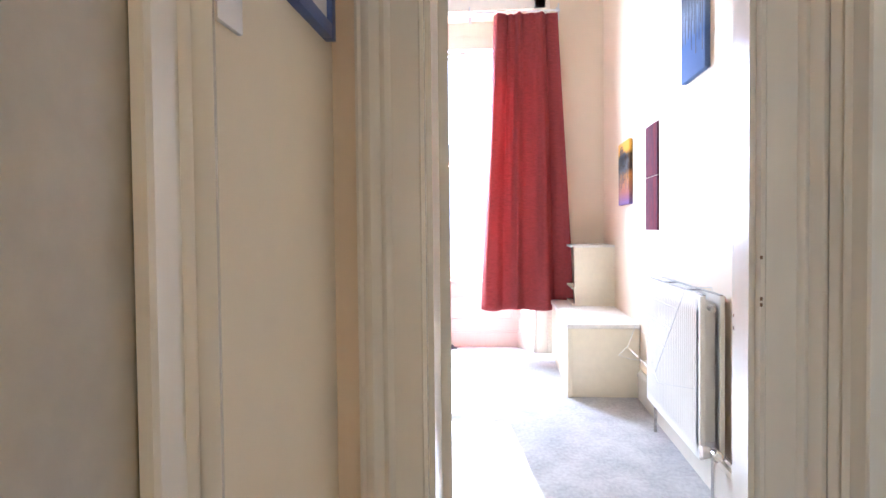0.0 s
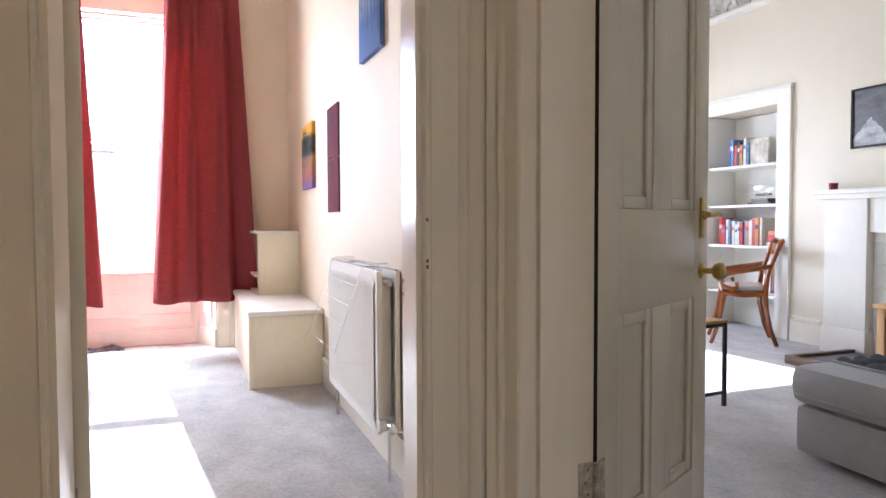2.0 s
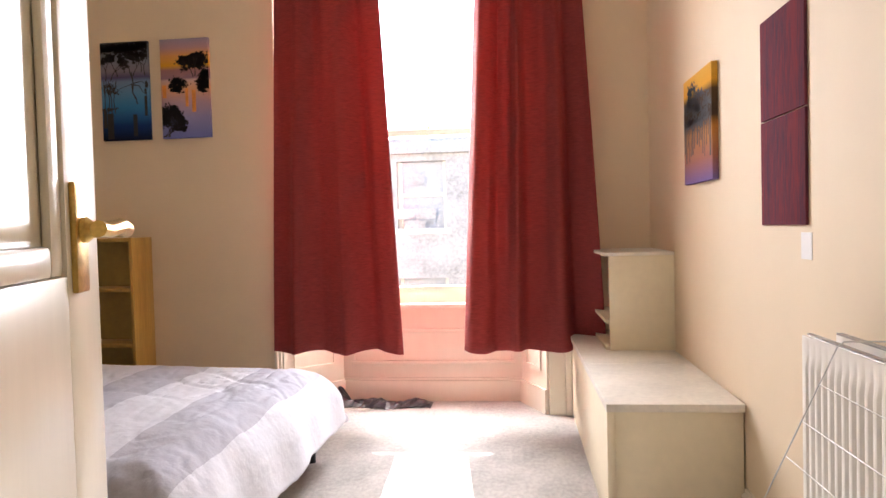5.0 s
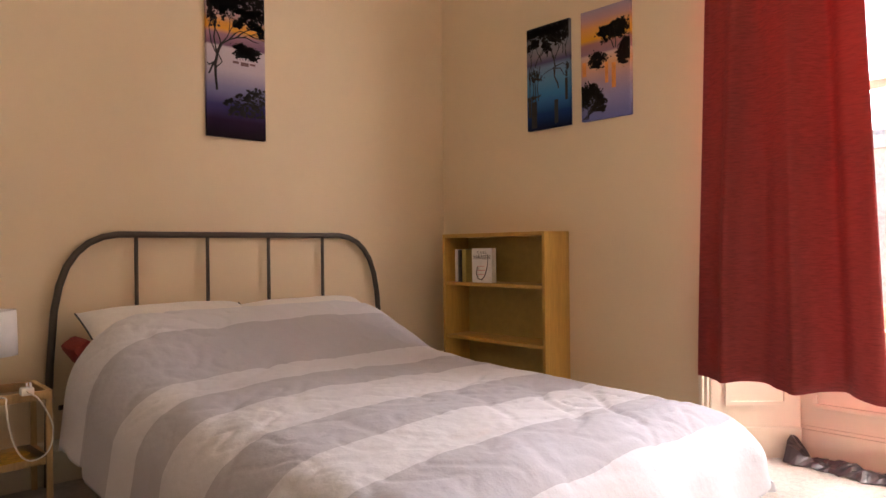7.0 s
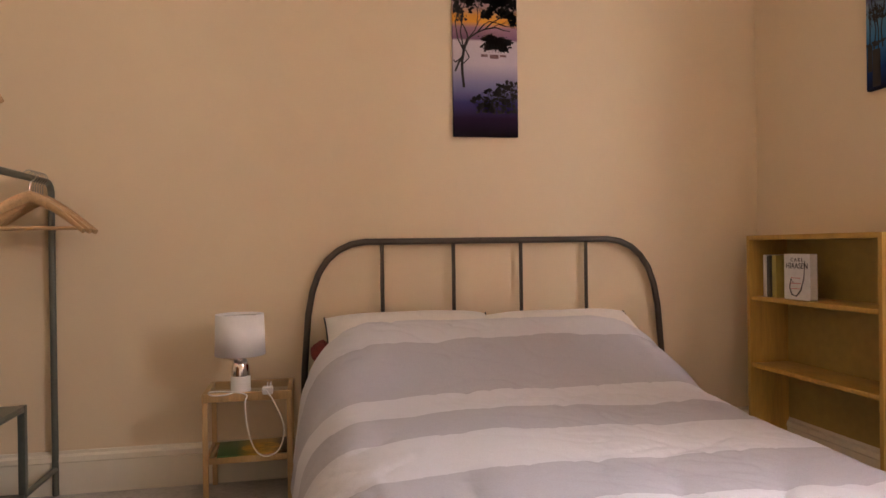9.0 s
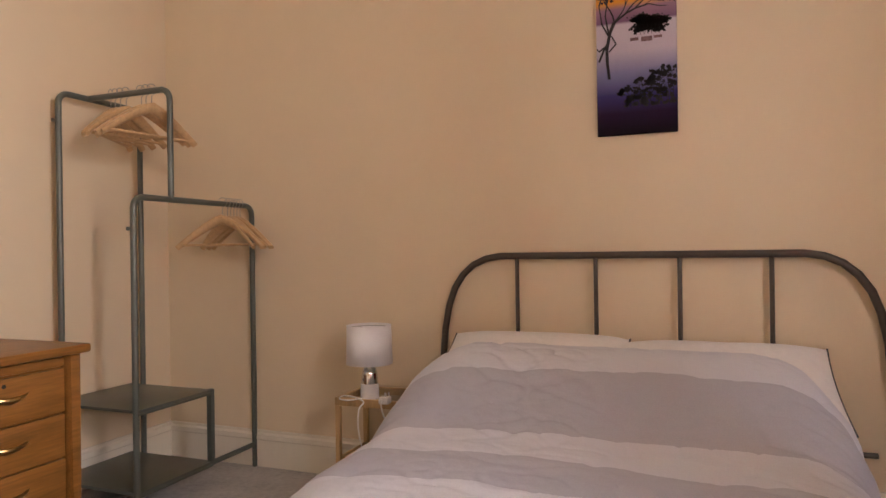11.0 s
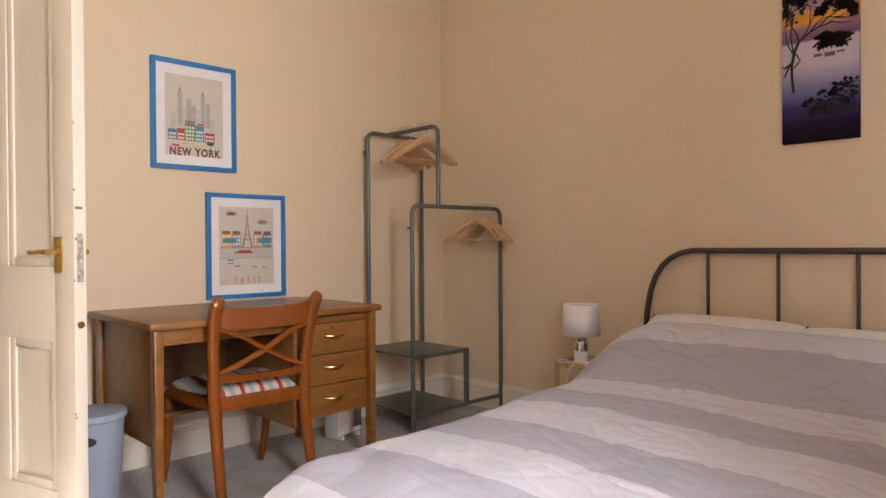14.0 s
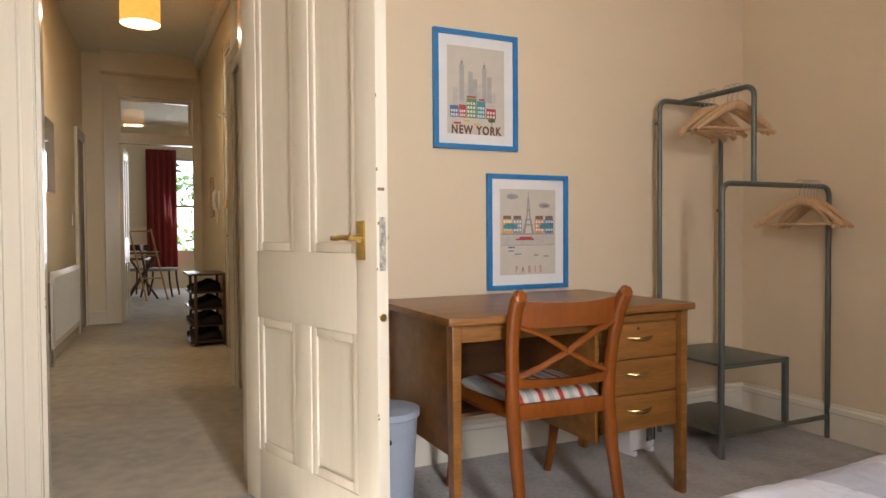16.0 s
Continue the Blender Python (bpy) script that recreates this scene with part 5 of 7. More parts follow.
for nm, x0, x1, top, m in (("house_blue", -0.132, -0.09, -0.07, I_BLUE), ("house_red", -0.088, -0.052, -0.065, I_RED), ("house_green", -0.05, 0.0, -0.035, I_GREEN), ("house_teal", 0.002, 0.045, -0.045, I_TEAL), ("house_crimson", 0.05, 0.10, -0.075, I_RED)):
    hs = flat_rects(ny, nm, [(x0, -0.122, x1, top)], m)
    rows = []
    for i in range(3):
        for j in range(int((top + 0.115) / 0.018)):
            xa = x0 + 0.004 + i * (x1 - x0 - 0.006) / 3
            rows.append((xa, -0.117 + j * 0.018, xa + (x1 - x0) / 5.2, -0.117 + j * 0.018 + 0.011))
    flat_rects(ny, "print_windows", rows, I_WHITE, -0.0124)
flat_rects(ny, "signs", [(-0.12, -0.068, -0.092, -0.048), (-0.086, -0.062, -0.056, -0.048), (0.058, -0.072, 0.095, -0.056)], I_PALE, -0.0122)
flat_rects(ny, "banners", [(-0.05, -0.032, -0.005, -0.024), (0.012, -0.042, 0.04, -0.034)], I_RED, -0.0122)
flat_rects(ny, "taxis", [(-0.065, -0.139, -0.035, -0.131), (-0.015, -0.152, 0.02, -0.145)], I_YEL)
flat_rects(ny, "red_car", [(-0.115, -0.152, -0.078, -0.143)], I_RED)
bm = bmesh.new()
for dx, dz, r in ((0.078, -0.125, 0.012), (0.068, -0.128, 0.009), (0.088, -0.128, 0.009)):
    lathe(bm, [(r, 0), (r, -0.0006)], (dx, -0.0122, dz), 12, 'y')
box(bm, (0.0765, -0.0128, -0.155), (0.0795, -0.0122, -0.13))
part("print_tree", bm, I_GREEN, ny, smooth=False)
text_part("NEW YORK", 0.052, (0, -0.0116, -0.193), (90, 0, 0), M_BROWNINK, ny, 0.80, 1.22, bold=0.0022)

pa = poster("framed_print_tower", (-1.170, YD, 1.021), 0.44, 0.535, "blue-framed tower and river print standing on the desk against the wall", 0.068, M_BLUEFRAME)
flat_rects(pa, "river", [(-0.146, -0.06, 0.146, -0.012)], I_PALE)
flat_rects(pa, "quay", [(-0.146, -0.012, 0.146, -0.006)], I_GREY2)
flat_rects(pa, "far_bank", [(-0.146, -0.064, 0.146, -0.059)], I_GREY)
for nm, x0, x1, top, m in (("house_yellow", -0.14, -0.09, 0.06, I_YEL), ("house_grey", -0.085, -0.035, 0.06, I_GREY2), ("house_orange", 0.035, 0.085, 0.06, I_ORANGE), ("house_blue", 0.09, 0.14, 0.06, I_BLUE)):
    flat_rects(pa, nm, [(x0, -0.005, x1, top)], m)
    flat_rects(pa, "print_roof", [(x0 + 0.004, top, x1 - 0.004, top + 0.016)], I_BROWN)
    flat_rects(pa, "print_windows", [(x0 + 0.006 + 0.015 * i, 0.004 + 0.019 * j, x0 + 0.015 + 0.015 * i, 0.016 + 0.019 * j) for i in range(3) for j in range(3)], I_WHITE, -0.0124)
for x0, x1 in ((-0.135, -0.06), (0.06, 0.135)):
    flat_rects(pa, "tree_row", [(x0, 0.015, x1, 0.035), (x0 + 0.01, 0.035, x1 - 0.02, 0.041)], I_TEAL, -0.0127)
bm = bmesh.new()
for s in (-1, 1):
    vs = [bm.verts.new(p) for p in ((s * 0.032, -0.0125, -0.006), (s * 0.018, -0.0125, -0.006), (s * 0.002, -0.0125, 0.09), (0, -0.0125, 0.16), (s * 0.004, -0.0125, 0.16), (s * 0.010, -0.0125, 0.08))]
    bm.faces.new((vs[0], vs[1], vs[2], vs[5]))
    bm.faces.new((vs[5], vs[2], vs[3], vs[4]))
for z, w in ((0.03, 0.025), (0.055, 0.018), (0.10, 0.009)):
    box(bm, (-w, -0.0128, z), (w, -0.0123, z + 0.006))
box(bm, (-0.0012, -0.0127, 0.155), (0.0012, -0.0123, 0.19))
part("tower", bm, I_GREY2, pa, "grey lattice tower", smooth=False)
bm = bmesh.new()
for x, z in ((-0.085, 0.165), (0.09, 0.125)):
    for dx, r in ((-0.022, 0.010), (-0.008, 0.015), (0.008, 0.013), (0.022, 0.009)):
        lathe(bm, [(r, 0), (r, -0.0005)], (x + dx, -0.0122, z), 12, 'y')
part("clouds", bm, I_GREY, pa, smooth=False)
flat_rects(pa, "boat", [(-0.07, -0.038, 0.03, -0.030), (-0.05, -0.030, 0.02, -0.022)], I_RED, -0.0124)
flat_rects(pa, "chairs", [(-0.11, -0.075, -0.075, -0.068), (-0.11, -0.09, -0.08, -0.085), (-0.075, -0.105, -0.04, -0.10)], I_BLUE)
flat_rects(pa, "pigeons", [(0.03, -0.112, 0.055, -0.105), (0.085, -0.118, 0.112, -0.111)], I_GREY2)
text_part("PARIS", 0.046, (0, -0.0116, -0.19), (90, 0, 0), M_REDINK, pa, 0.55, 2.6)


def canvas(name, at, turn, w, h, bands, label, group=""):
    """A stretched canvas; local x right and z up for one who faces it, its face at y = -0.022."""
    c = thing(name, label, "picture", at, turn, group)
    m = striped("canvas_" + name, "Z", bands, 0.95, 0.15, 300, soft=1)
    m.node_tree.nodes["Principled BSDF"].inputs["Specular IOR Level"].default_value = 0.1
    part("canvas", boxes(((-w / 2, -0.022, -h / 2), (w / 2, 0, h / 2)), bevel=0.002), m, c)
    return c


def leaf_mass(bm, cx, cz, rx, rz, n, rn, size=0.006, y=-0.0226):
    tufts = []
    for _ in range(max(4, n // 22)):
        a, r = rn.uniform(0, 6.283), math.sqrt(rn.random())
        tufts.append((cx + rx * r * math.cos(a), cz + rz * r * math.sin(a), rn.uniform(0.12, 0.30)))
    for k in range(n):
        x0, z0, f = tufts[k % len(tufts)]
        x, z, s = x0 + rn.gauss(0, rx * f), z0 + rn.gauss(0, rz * f * 0.8), size * rn.uniform(0.25, 0.85)
        t = rn.uniform(0, 6.28)
        bm.faces.new([bm.verts.new((x + s * math.cos(t + k * 1.571) * (1.3 if k % 2 else 0.7), y, z + s * math.sin(t + k * 1.571))) for k in range(4)])


def limb(bm, pts, r0, r1):
    n = len(pts)
    tube(bm, [(x, -0.0224, z) for x, z in pts], [r0 + (r1 - r0) * k / (n - 1) for k in range(n)], 5)


M_SIL = mat("dark_print_ink", (0.012, 0.010, 0.012), 0.6, var=0.2, scale=50)
M_GLOWPRINT = mat("orange_print_ink", (0.75, 0.28, 0.06), 0.6, var=0.2, scale=20)


def clip_to(bm, w, h):
    for v in bm.verts:
        v.co.x = max(-w / 2 + 0.001, min(w / 2 - 0.001, v.co.x))
        v.co.z = max(-h / 2 + 0.001, min(h / 2 - 0.001, v.co.z))


def twigs(bm, x, z, ang, length, r, depth, rn, tips):
    """A forking bough in silhouette; its twig ends are added to tips."""
    pts, a = [(x, z)], ang
    for _ in range(3):
        a += rn.uniform(-0.28, 0.28)
        x, z = x + length / 3 * math.cos(a), z + length / 3 * math.sin(a)
        pts.append((x, z))
    limb(bm, pts, r, r * 0.6)
    if depth == 0:
        tips.append((x, z))
        return
    for _ in range(2 if depth > 1 else 3):
        twigs(bm, x, z, a + rn.uniform(-0.75, 0.75), length * rn.uniform(0.6, 0.85), r * 0.6, depth - 1, rn, tips)


def leafy(bm, tips, n, spread, size, rn):
    for x, z in tips:
        leaf_mass(bm, x, z, spread, spread * 0.75, n, rn, size)


TW, TH = 0.294, 0.74
tp = canvas("tree_canvas", (XL, 4.35, 1.444 + TH / 2), 90, TW, TH, [(-0.37, (0.012, 0.008, 0.012)), (-0.29, (0.03, 0.015, 0.04)), (-0.22, (0.06, 0.05, 0.17)), (-0.13, (0.26, 0.25, 0.42)), (-0.05, (0.56, 0.48, 0.56)), (0.05, (0.60, 0.52, 0.58)), (0.06, (0.22, 0.12, 0.20)), (0.11, (0.34, 0.19, 0.26)), (0.135, (0.78, 0.36, 0.05)), (0.165, (0.72, 0.33, 0.07)), (0.20, (0.42, 0.28, 0.30)), (0.37, (0.25, 0.25, 0.34))], "tall canvas print of a tree over violet water above the bed", "tree canvases")
rn = random.Random(11)
bm = bmesh.new()
tips = []
limb(bm, [(-0.099, -0.155), (-0.106, -0.09), (-0.107, -0.04), (-0.095, 0.02), (-0.078, 0.06)], 0.0055, 0.007)
limb(bm, [(-0.137, -0.085), (-0.12, -0.045), (-0.105, -0.02)], 0.004, 0.005)
limb(bm, [(-0.145, -0.035), (-0.137, -0.045), (-0.115, -0.03)], 0.004, 0.004)
limb(bm, [(-0.09, 0.01), (-0.073, -0.022), (-0.10, -0.05)], 0.003, 0.003)
limb(bm, [(-0.078, 0.06), (-0.035, 0.09), (0.0, 0.105), (0.05, 0.115), (0.085, 0.103), (0.115, 0.10)], 0.004, 0.0012)
limb(bm, [(0.03, 0.112), (0.06, 0.128), (0.105, 0.118)], 0.0018, 0.001)
limb(bm, [(-0.10, 0.01), (-0.125, 0.06), (-0.135, 0.13)], 0.0035, 0.002)
limb(bm, [(-0.10, 0.02), (-0.112, 0.09), (-0.10, 0.16)], 0.0035, 0.002)
for x, z, a in ((-0.078, 0.06, 0.9), (-0.035, 0.09, 1.0), (-0.078, 0.06, 1.5), (-0.10, 0.16, 1.7), (0.0, 0.105, 0.8), (-0.135, 0.13, 1.3)):
    twigs(bm, x, z, a, 0.075, 0.0035, 3, rn, tips)
leafy(bm, [t for t in tips if t[1] > 0.13], 60, 0.020, 0.0085, rn)
leaf_mass(bm, 0.02, 0.30, 0.14, 0.075, 1500, rn, 0.010)
leaf_mass(bm, 0.09, 0.205, 0.055, 0.035, 420, rn, 0.009)
leaf_mass(bm, -0.105, 0.21, 0.04, 0.055, 380, rn, 0.009)
leaf_mass(bm, 0.018, 0.046, 0.036, 0.028, 620, rn, 0.0085)
leaf_mass(bm, 0.076, 0.040, 0.036, 0.026, 620, rn, 0.0085)
for k in range(7):
    limb(bm, [(0.0 + 0.014 * k, 0.04), (0.003 + 0.014 * k, 0.002)], 0.0015, 0.001)
tips = []
for k in range(13):
    x = -0.03 + 0.014 * k
    twigs(bm, x, -0.266, 1.57 + rn.uniform(-0.35, 0.35), 0.030 + 0.0028 * k, 0.0018, 2, rn, tips)
    for j in range(5):
        tips.append((x + rn.uniform(-0.012, 0.012), -0.262 + rn.uniform(0.0, 0.03 + 0.006 * k)))
leafy(bm, tips, 7, 0.008, 0.0085, rn)
clip_to(bm, TW, TH)
part("tree_print", bm, M_SIL, tp, "dark tree silhouettes")
bm = boxes(*[((x, -0.0224, z - h), (x + w, -0.0221, z)) for x, z, w, h in ((-0.02, -0.006, 0.03, 0.012), (0.02, -0.006, 0.04, 0.018), (0.065, -0.006, 0.03, 0.010))])
part("reflection_print", bm, mat("brown_print_ink", (0.20, 0.11, 0.12), 0.7, var=0.25, scale=60), tp, smooth=False)
AW, AH = 0.276, 0.54
pa_ = canvas("tree_canvas", (-1.759, YW, 1.80), 0, AW, AH, [(-0.27, (0.006, 0.008, 0.03)), (-0.19, (0.012, 0.04, 0.15)), (-0.09, (0.05, 0.20, 0.42)), (-0.01, (0.12, 0.28, 0.46)), (0.05, (0.18, 0.26, 0.40)), (0.075, (0.10, 0.09, 0.18)), (0.11, (0.24, 0.20, 0.24)), (0.17, (0.22, 0.24, 0.28)), (0.27, (0.10, 0.10, 0.12))], "canvas print of dark mangrove trees over blue water", "tree canvases")
bm = bmesh.new()
tips = []
limb(bm, [(0.07, -0.075), (0.065, -0.045), (0.045, -0.01), (0.05, 0.04), (0.04, 0.10)], 0.004, 0.004)
limb(bm, [(0.06, -0.045), (0.045, -0.01), (0.04, 0.04)], 0.003, 0.003)
limb(bm, [(0.035, 0.035), (0.085, 0.025), (0.105, -0.01), (0.13, -0.02)], 0.003, 0.002)
limb(bm, [(0.05, 0.04), (0.10, 0.05), (0.125, 0.03)], 0.0025, 0.0015)
limb(bm, [(0.045, 0.035), (0.0, 0.025), (-0.04, 0.01)], 0.002, 0.001)
for x in (-0.12, -0.10, -0.08, -0.06):
    limb(bm, [(x, -0.12), (x + rn.uniform(-0.01, 0.01), -0.05), (x + rn.uniform(-0.015, 0.015), 0.06)], 0.003, 0.002)
for x, z, a in ((0.04, 0.08, 1.9), (0.05, 0.08, 1.1), (0.0, 0.10, 1.6), (-0.08, 0.06, 1.5), (0.10, 0.10, 1.4), (-0.04, 0.08, 1.9), (-0.11, 0.06, 1.7), (0.12, 0.08, 1.6)):
    twigs(bm, x, z, a, 0.055, 0.003, 2, rn, tips)
leafy(bm, tips, 55, 0.020, 0.009, rn)
leaf_mass(bm, 0.0, 0.245, 0.14, 0.03, 900, rn, 0.010)
leaf_mass(bm, -0.085, 0.02, 0.045, 0.035, 260, rn, 0.006)
leaf_mass(bm, 0.125, 0.01, 0.016, 0.03, 110, rn, 0.006)
leaf_mass(bm, -0.10, -0.10, 0.04, 0.014, 170, rn, 0.006)
for x, w, z0, z1 in ((0.055, 0.012, -0.25, -0.13), (-0.09, 0.018, -0.26, -0.12), (-0.12, 0.010, -0.2, -0.11), (0.12, 0.008, -0.14, -0.03)):
    box(bm, (x - w, -0.0228, z0), (x + w, -0.0222, z1))
clip_to(bm, AW, AH)
part("tree_print", bm, M_SIL, pa_, "dark tree silhouettes")
pb_ = canvas("tree_canvas", (-1.411, YW, 1.80), 0, AW, AH, [(-0.27, (0.17, 0.19, 0.46)), (-0.16, (0.30, 0.28, 0.50)), (-0.08, (0.48, 0.32, 0.38)), (0.0, (0.75, 0.40, 0.22)), (0.045, (0.62, 0.42, 0.38)), (0.055, (0.34, 0.20, 0.26)), (0.10, (0.42, 0.20, 0.20)), (0.125, (0.80, 0.40, 0.04)), (0.18, (0.78, 0.36, 0.12)), (0.22, (0.52, 0.30, 0.30)), (0.27, (0.36, 0.30, 0.42))], "canvas print of dark trees against an orange sunset", "tree canvases")
bm = bmesh.new()
tips = []
for x, z, a in ((0.06, 0.06, 1.6), (0.07, 0.06, 1.0), (0.05, 0.06, 2.1)):
    twigs(bm, x, z, a, 0.05, 0.003, 2, rn, tips)
leafy(bm, tips, 40, 0.016, 0.008, rn)
leaf_mass(bm, 0.055, 0.15, 0.07, 0.036, 1000, rn, 0.009)
leaf_mass(bm, 0.0, 0.11, 0.025, 0.025, 130, rn, 0.006)
leaf_mass(bm, 0.11, 0.035, 0.034, 0.055, 700, rn, 0.009)
leaf_mass(bm, -0.045, 0.015, 0.042, 0.036, 620, rn, 0.008)
tips = []
for k in range(8):
    twigs(bm, -0.135 + 0.006 * k, -0.262, 0.4 + 0.16 * k, 0.06, 0.0018, 2, rn, tips)
leafy(bm, tips, 26, 0.014, 0.008, rn)
leaf_mass(bm, -0.09, -0.16, 0.065, 0.06, 900, rn, 0.009)
clip_to(bm, AW, AH)
part("tree_print", bm, M_SIL, pb_, "dark tree silhouettes")
for x0, x1, z0, z1 in ((0.0, 0.018, -0.10, 0.0), (0.037, 0.060, -0.13, -0.01), (-0.13, -0.108, -0.05, 0.02)):
    part("reflection_print", boxes(((x0, -0.0225, z0), (x1, -0.0222, z1))), M_GLOWPRINT, pb_, smooth=False)

# canvases on the east wall
sm = canvas("sunset_canvas", (XR, 4.705, 1.342), 270, 0.375, 0.40, [(-0.2, (0.20, 0.14, 0.34)), (-0.12, (0.38, 0.16, 0.12)), (-0.02, (0.55, 0.24, 0.06)), (0.02, (0.06, 0.04, 0.03)), (0.11, (0.10, 0.06, 0.03)), (0.14, (0.75, 0.38, 0.04)), (0.2, (0.80, 0.45, 0.08))], "square canvas print of an orange sunset over dark water")
bm = bmesh.new()
leaf_mass(bm, 0.0, 0.06, 0.15, 0.06, 900, rn, 0.011)
leaf_mass(bm, -0.06, 0.13, 0.06, 0.04, 260, rn, 0.010)
for k in range(16):
    x, w = -0.17 + 0.0225 * k, rn.uniform(0.003, 0.008)
    box(bm, (x - w, -0.0228, rn.uniform(-0.13, -0.04)), (x + w, -0.0222, 0.02))
clip_to(bm, 0.375, 0.40)
part("tree_print", bm, M_SIL, sm, "dark tree silhouettes")
M_MAROON = mat("maroon_canvas", (0.15, 0.03, 0.045), 0.95, var=0.16, scale=3, bump=0.2, bscale=200, grain=(6, 1, 0.6))
for e_, c_ in zip(M_MAROON.node_tree.nodes["Color Ramp"].color_ramp.elements, ((0.035, 0.035, 0.06), (0.24, 0.035, 0.04))):
    e_.color = (*c_, 1)
M_MAROON.node_tree.nodes["Principled BSDF"].inputs["Specular IOR Level"].default_value = 0.1
for z0, z1, lab in ((0.983, 1.2645, "dark maroon canvas panel on the cream wall"), (1.2685, 1.54, "dark maroon and blue canvas panel on the cream wall")):
    c = thing("abstract_canvas", lab, "picture", (XR, 3.96, (z0 + z1) / 2), 270, "maroon canvases")
    part("canvas", boxes(((-0.143, -0.008, -(z1 - z0) / 2), (0.143, 0, (z1 - z0) / 2)), bevel=0.0015), M_MAROON, c)
bl = canvas("blue_canvas", (XR, 3.13, 1.61 + 0.27), 270, 0.335, 0.54, [(-0.27, (0.16, 0.22, 0.42)), (-0.12, (0.10, 0.16, 0.36)), (0.0, (0.30, 0.36, 0.50)), (0.1, (0.03, 0.04, 0.09)), (0.27, (0.02, 0.02, 0.05))], "deep canvas print in blue and black on the cream wall")
bm = bmesh.new()
for k in range(14):
    x = -0.15 + 0.022 * k
    box(bm, (x, -0.0228, rn.uniform(-0.2, 0.0)), (x + 0.008, -0.0222, rn.uniform(0.1, 0.26)))
part("print", bm, M_SIL, bl, smooth=False)
tagged(mesh_ob("paper_label", boxes(((XR - 0.0015, 3.80, 0.90), (XR, 3.86, 0.965))), M_PAPER), "small white paper sticker on the cream wall", "sticker")


# ---- hall ----
sw = thing("light_switch", "white double light switch plate on the hall wall", "light switch", (XC, 1.215, 1.365))
part("plate", boxes(((0, -0.045, -0.075), (0.009, 0.045, 0.06)), bevel=0.003), M_CERAMIC, sw)
for y in (-0.018, 0.018):
    part("rocker", boxes(((0.008, y - 0.011, -0.02), (0.013, y + 0.011, 0.02)), bevel=0.002), M_CERAMIC, sw)
hp = thing("framed_print_hall", "dark blue framed print hanging on the hall wall", "picture", (XC, 1.59, 1.42), 90)
part("frame", boxes(((-0.20, 0, 0), (-0.17, -0.022, 0.5)), ((0.15, 0, 0), (0.18, -0.022, 0.5)), ((-0.17, 0, 0), (0.15, -0.022, 0.03)), ((-0.17, 0, 0.47), (0.15, -0.022, 0.5)), bevel=0.001), M_NAVYFRAME, hp)
part("mount", boxes(((-0.17, -0.004, 0.03), (0.15, -0.010, 0.47))), M_PAPER, hp, smooth=False)
for z in (0.30, 1.78):
    hg = thing("door_hinge", "worn painted butt hinge on the bedroom door lining", "hinge", (DX0, YD - 0.03, z), 0, "bedroom door hinges")
    part("leaf", boxes(((0.0, -0.03, -0.05), (0.0025, 0.022, 0.05))), M_STEEL, hg, smooth=False)
    bm = bmesh.new()
    for k in range(5):
        tube(bm, [(0.006, 0.032, -0.05 + k * 0.02), (0.006, 0.032, -0.05 + k * 0.02 + 0.0185)], 0.006, 10)
    part("knuckle", bm, M_STEEL, hg)

pend = thing("pendant_lamp", "orange drum pendant lamp, lit, hanging from the hall ceiling", "lamp", (0.41, -1.2, TOP))
bm = bmesh.new()
lathe(bm, [(0.045, 0), (0.05, -0.01), (0.02, -0.03)], seg=20)
part("ceiling_rose", bm, M_CERAMIC, pend)
bm = bmesh.new()
tube(bm, [(0, 0, -0.03), (0, 0, -0.16)], 0.004, 6)
part("flex", bm, M_CERAMIC, pend)
M_PSHADE = mat("orange_shade_cloth", (0.72, 0.36, 0.09), 0.85, var=0.12, scale=14, bump=0.3, bscale=120)
M_PSHADE.node_tree.nodes["Principled BSDF"].inputs["Transmission Weight"].default_value = 0.0
sb = M_PSHADE.node_tree.nodes["Principled BSDF"]
sb.inputs["Emission Color"].default_value, sb.inputs["Emission Strength"].default_value = (0.85, 0.36, 0.06, 1), 0.28
bm = bmesh.new()
lathe(bm, [(0.15, -0.39), (0.15, -0.16)], seg=44)
for f in [f for f in bm.faces if len(f.verts) > 4]:
    bm.faces.remove(f)
part("shade", bm, M_PSHADE, pend, "orange cloth shade glowing from within")
bm = bmesh.new()
lathe(bm, [(0.146, -0.382), (0.146, -0.378)], seg=44)
part("diffuser", bm, emitter("lit_diffuser", (1.0, 0.80, 0.50), 9.0), pend, "lit cream diffuser")

M_MIRROR = mat("mirror_silver", (0.9, 0.9, 0.9), 0.01, metal=1.0, var=0.0)
mr = thing("hall_mirror", "frameless rectangular mirror on the hall wall", "mirror", (hall_x(-1.6), -1.6, 1.376), HALL_TURN)
part("glass", boxes(((-0.014, -0.25, 0), (-0.010, 0.25, 0.594))), M_MIRROR, mr, smooth=False)
part("backing", boxes(((-0.010, -0.255, -0.004), (0, 0.255, 0.598)), bevel=0.001), M_STEEL, mr)
hr = thing("hall_radiator", "cream panel radiator on the hall wall", "radiator", (hall_x(-2.8) - 0.075, -2.8, 0.14), HALL_TURN)
part("panel", boxes(((0, 0, 0), (0.02, 1.6, 0.60)), bevel=0.006), M_RAD, hr)
bm = bmesh.new()
for k in range(36):
    box(bm, (-0.003, 0.06 + k * 0.041, 0.05), (0.0, 0.075 + k * 0.041, 0.55))
part("ribs", bm, M_RAD, hr, smooth=False)
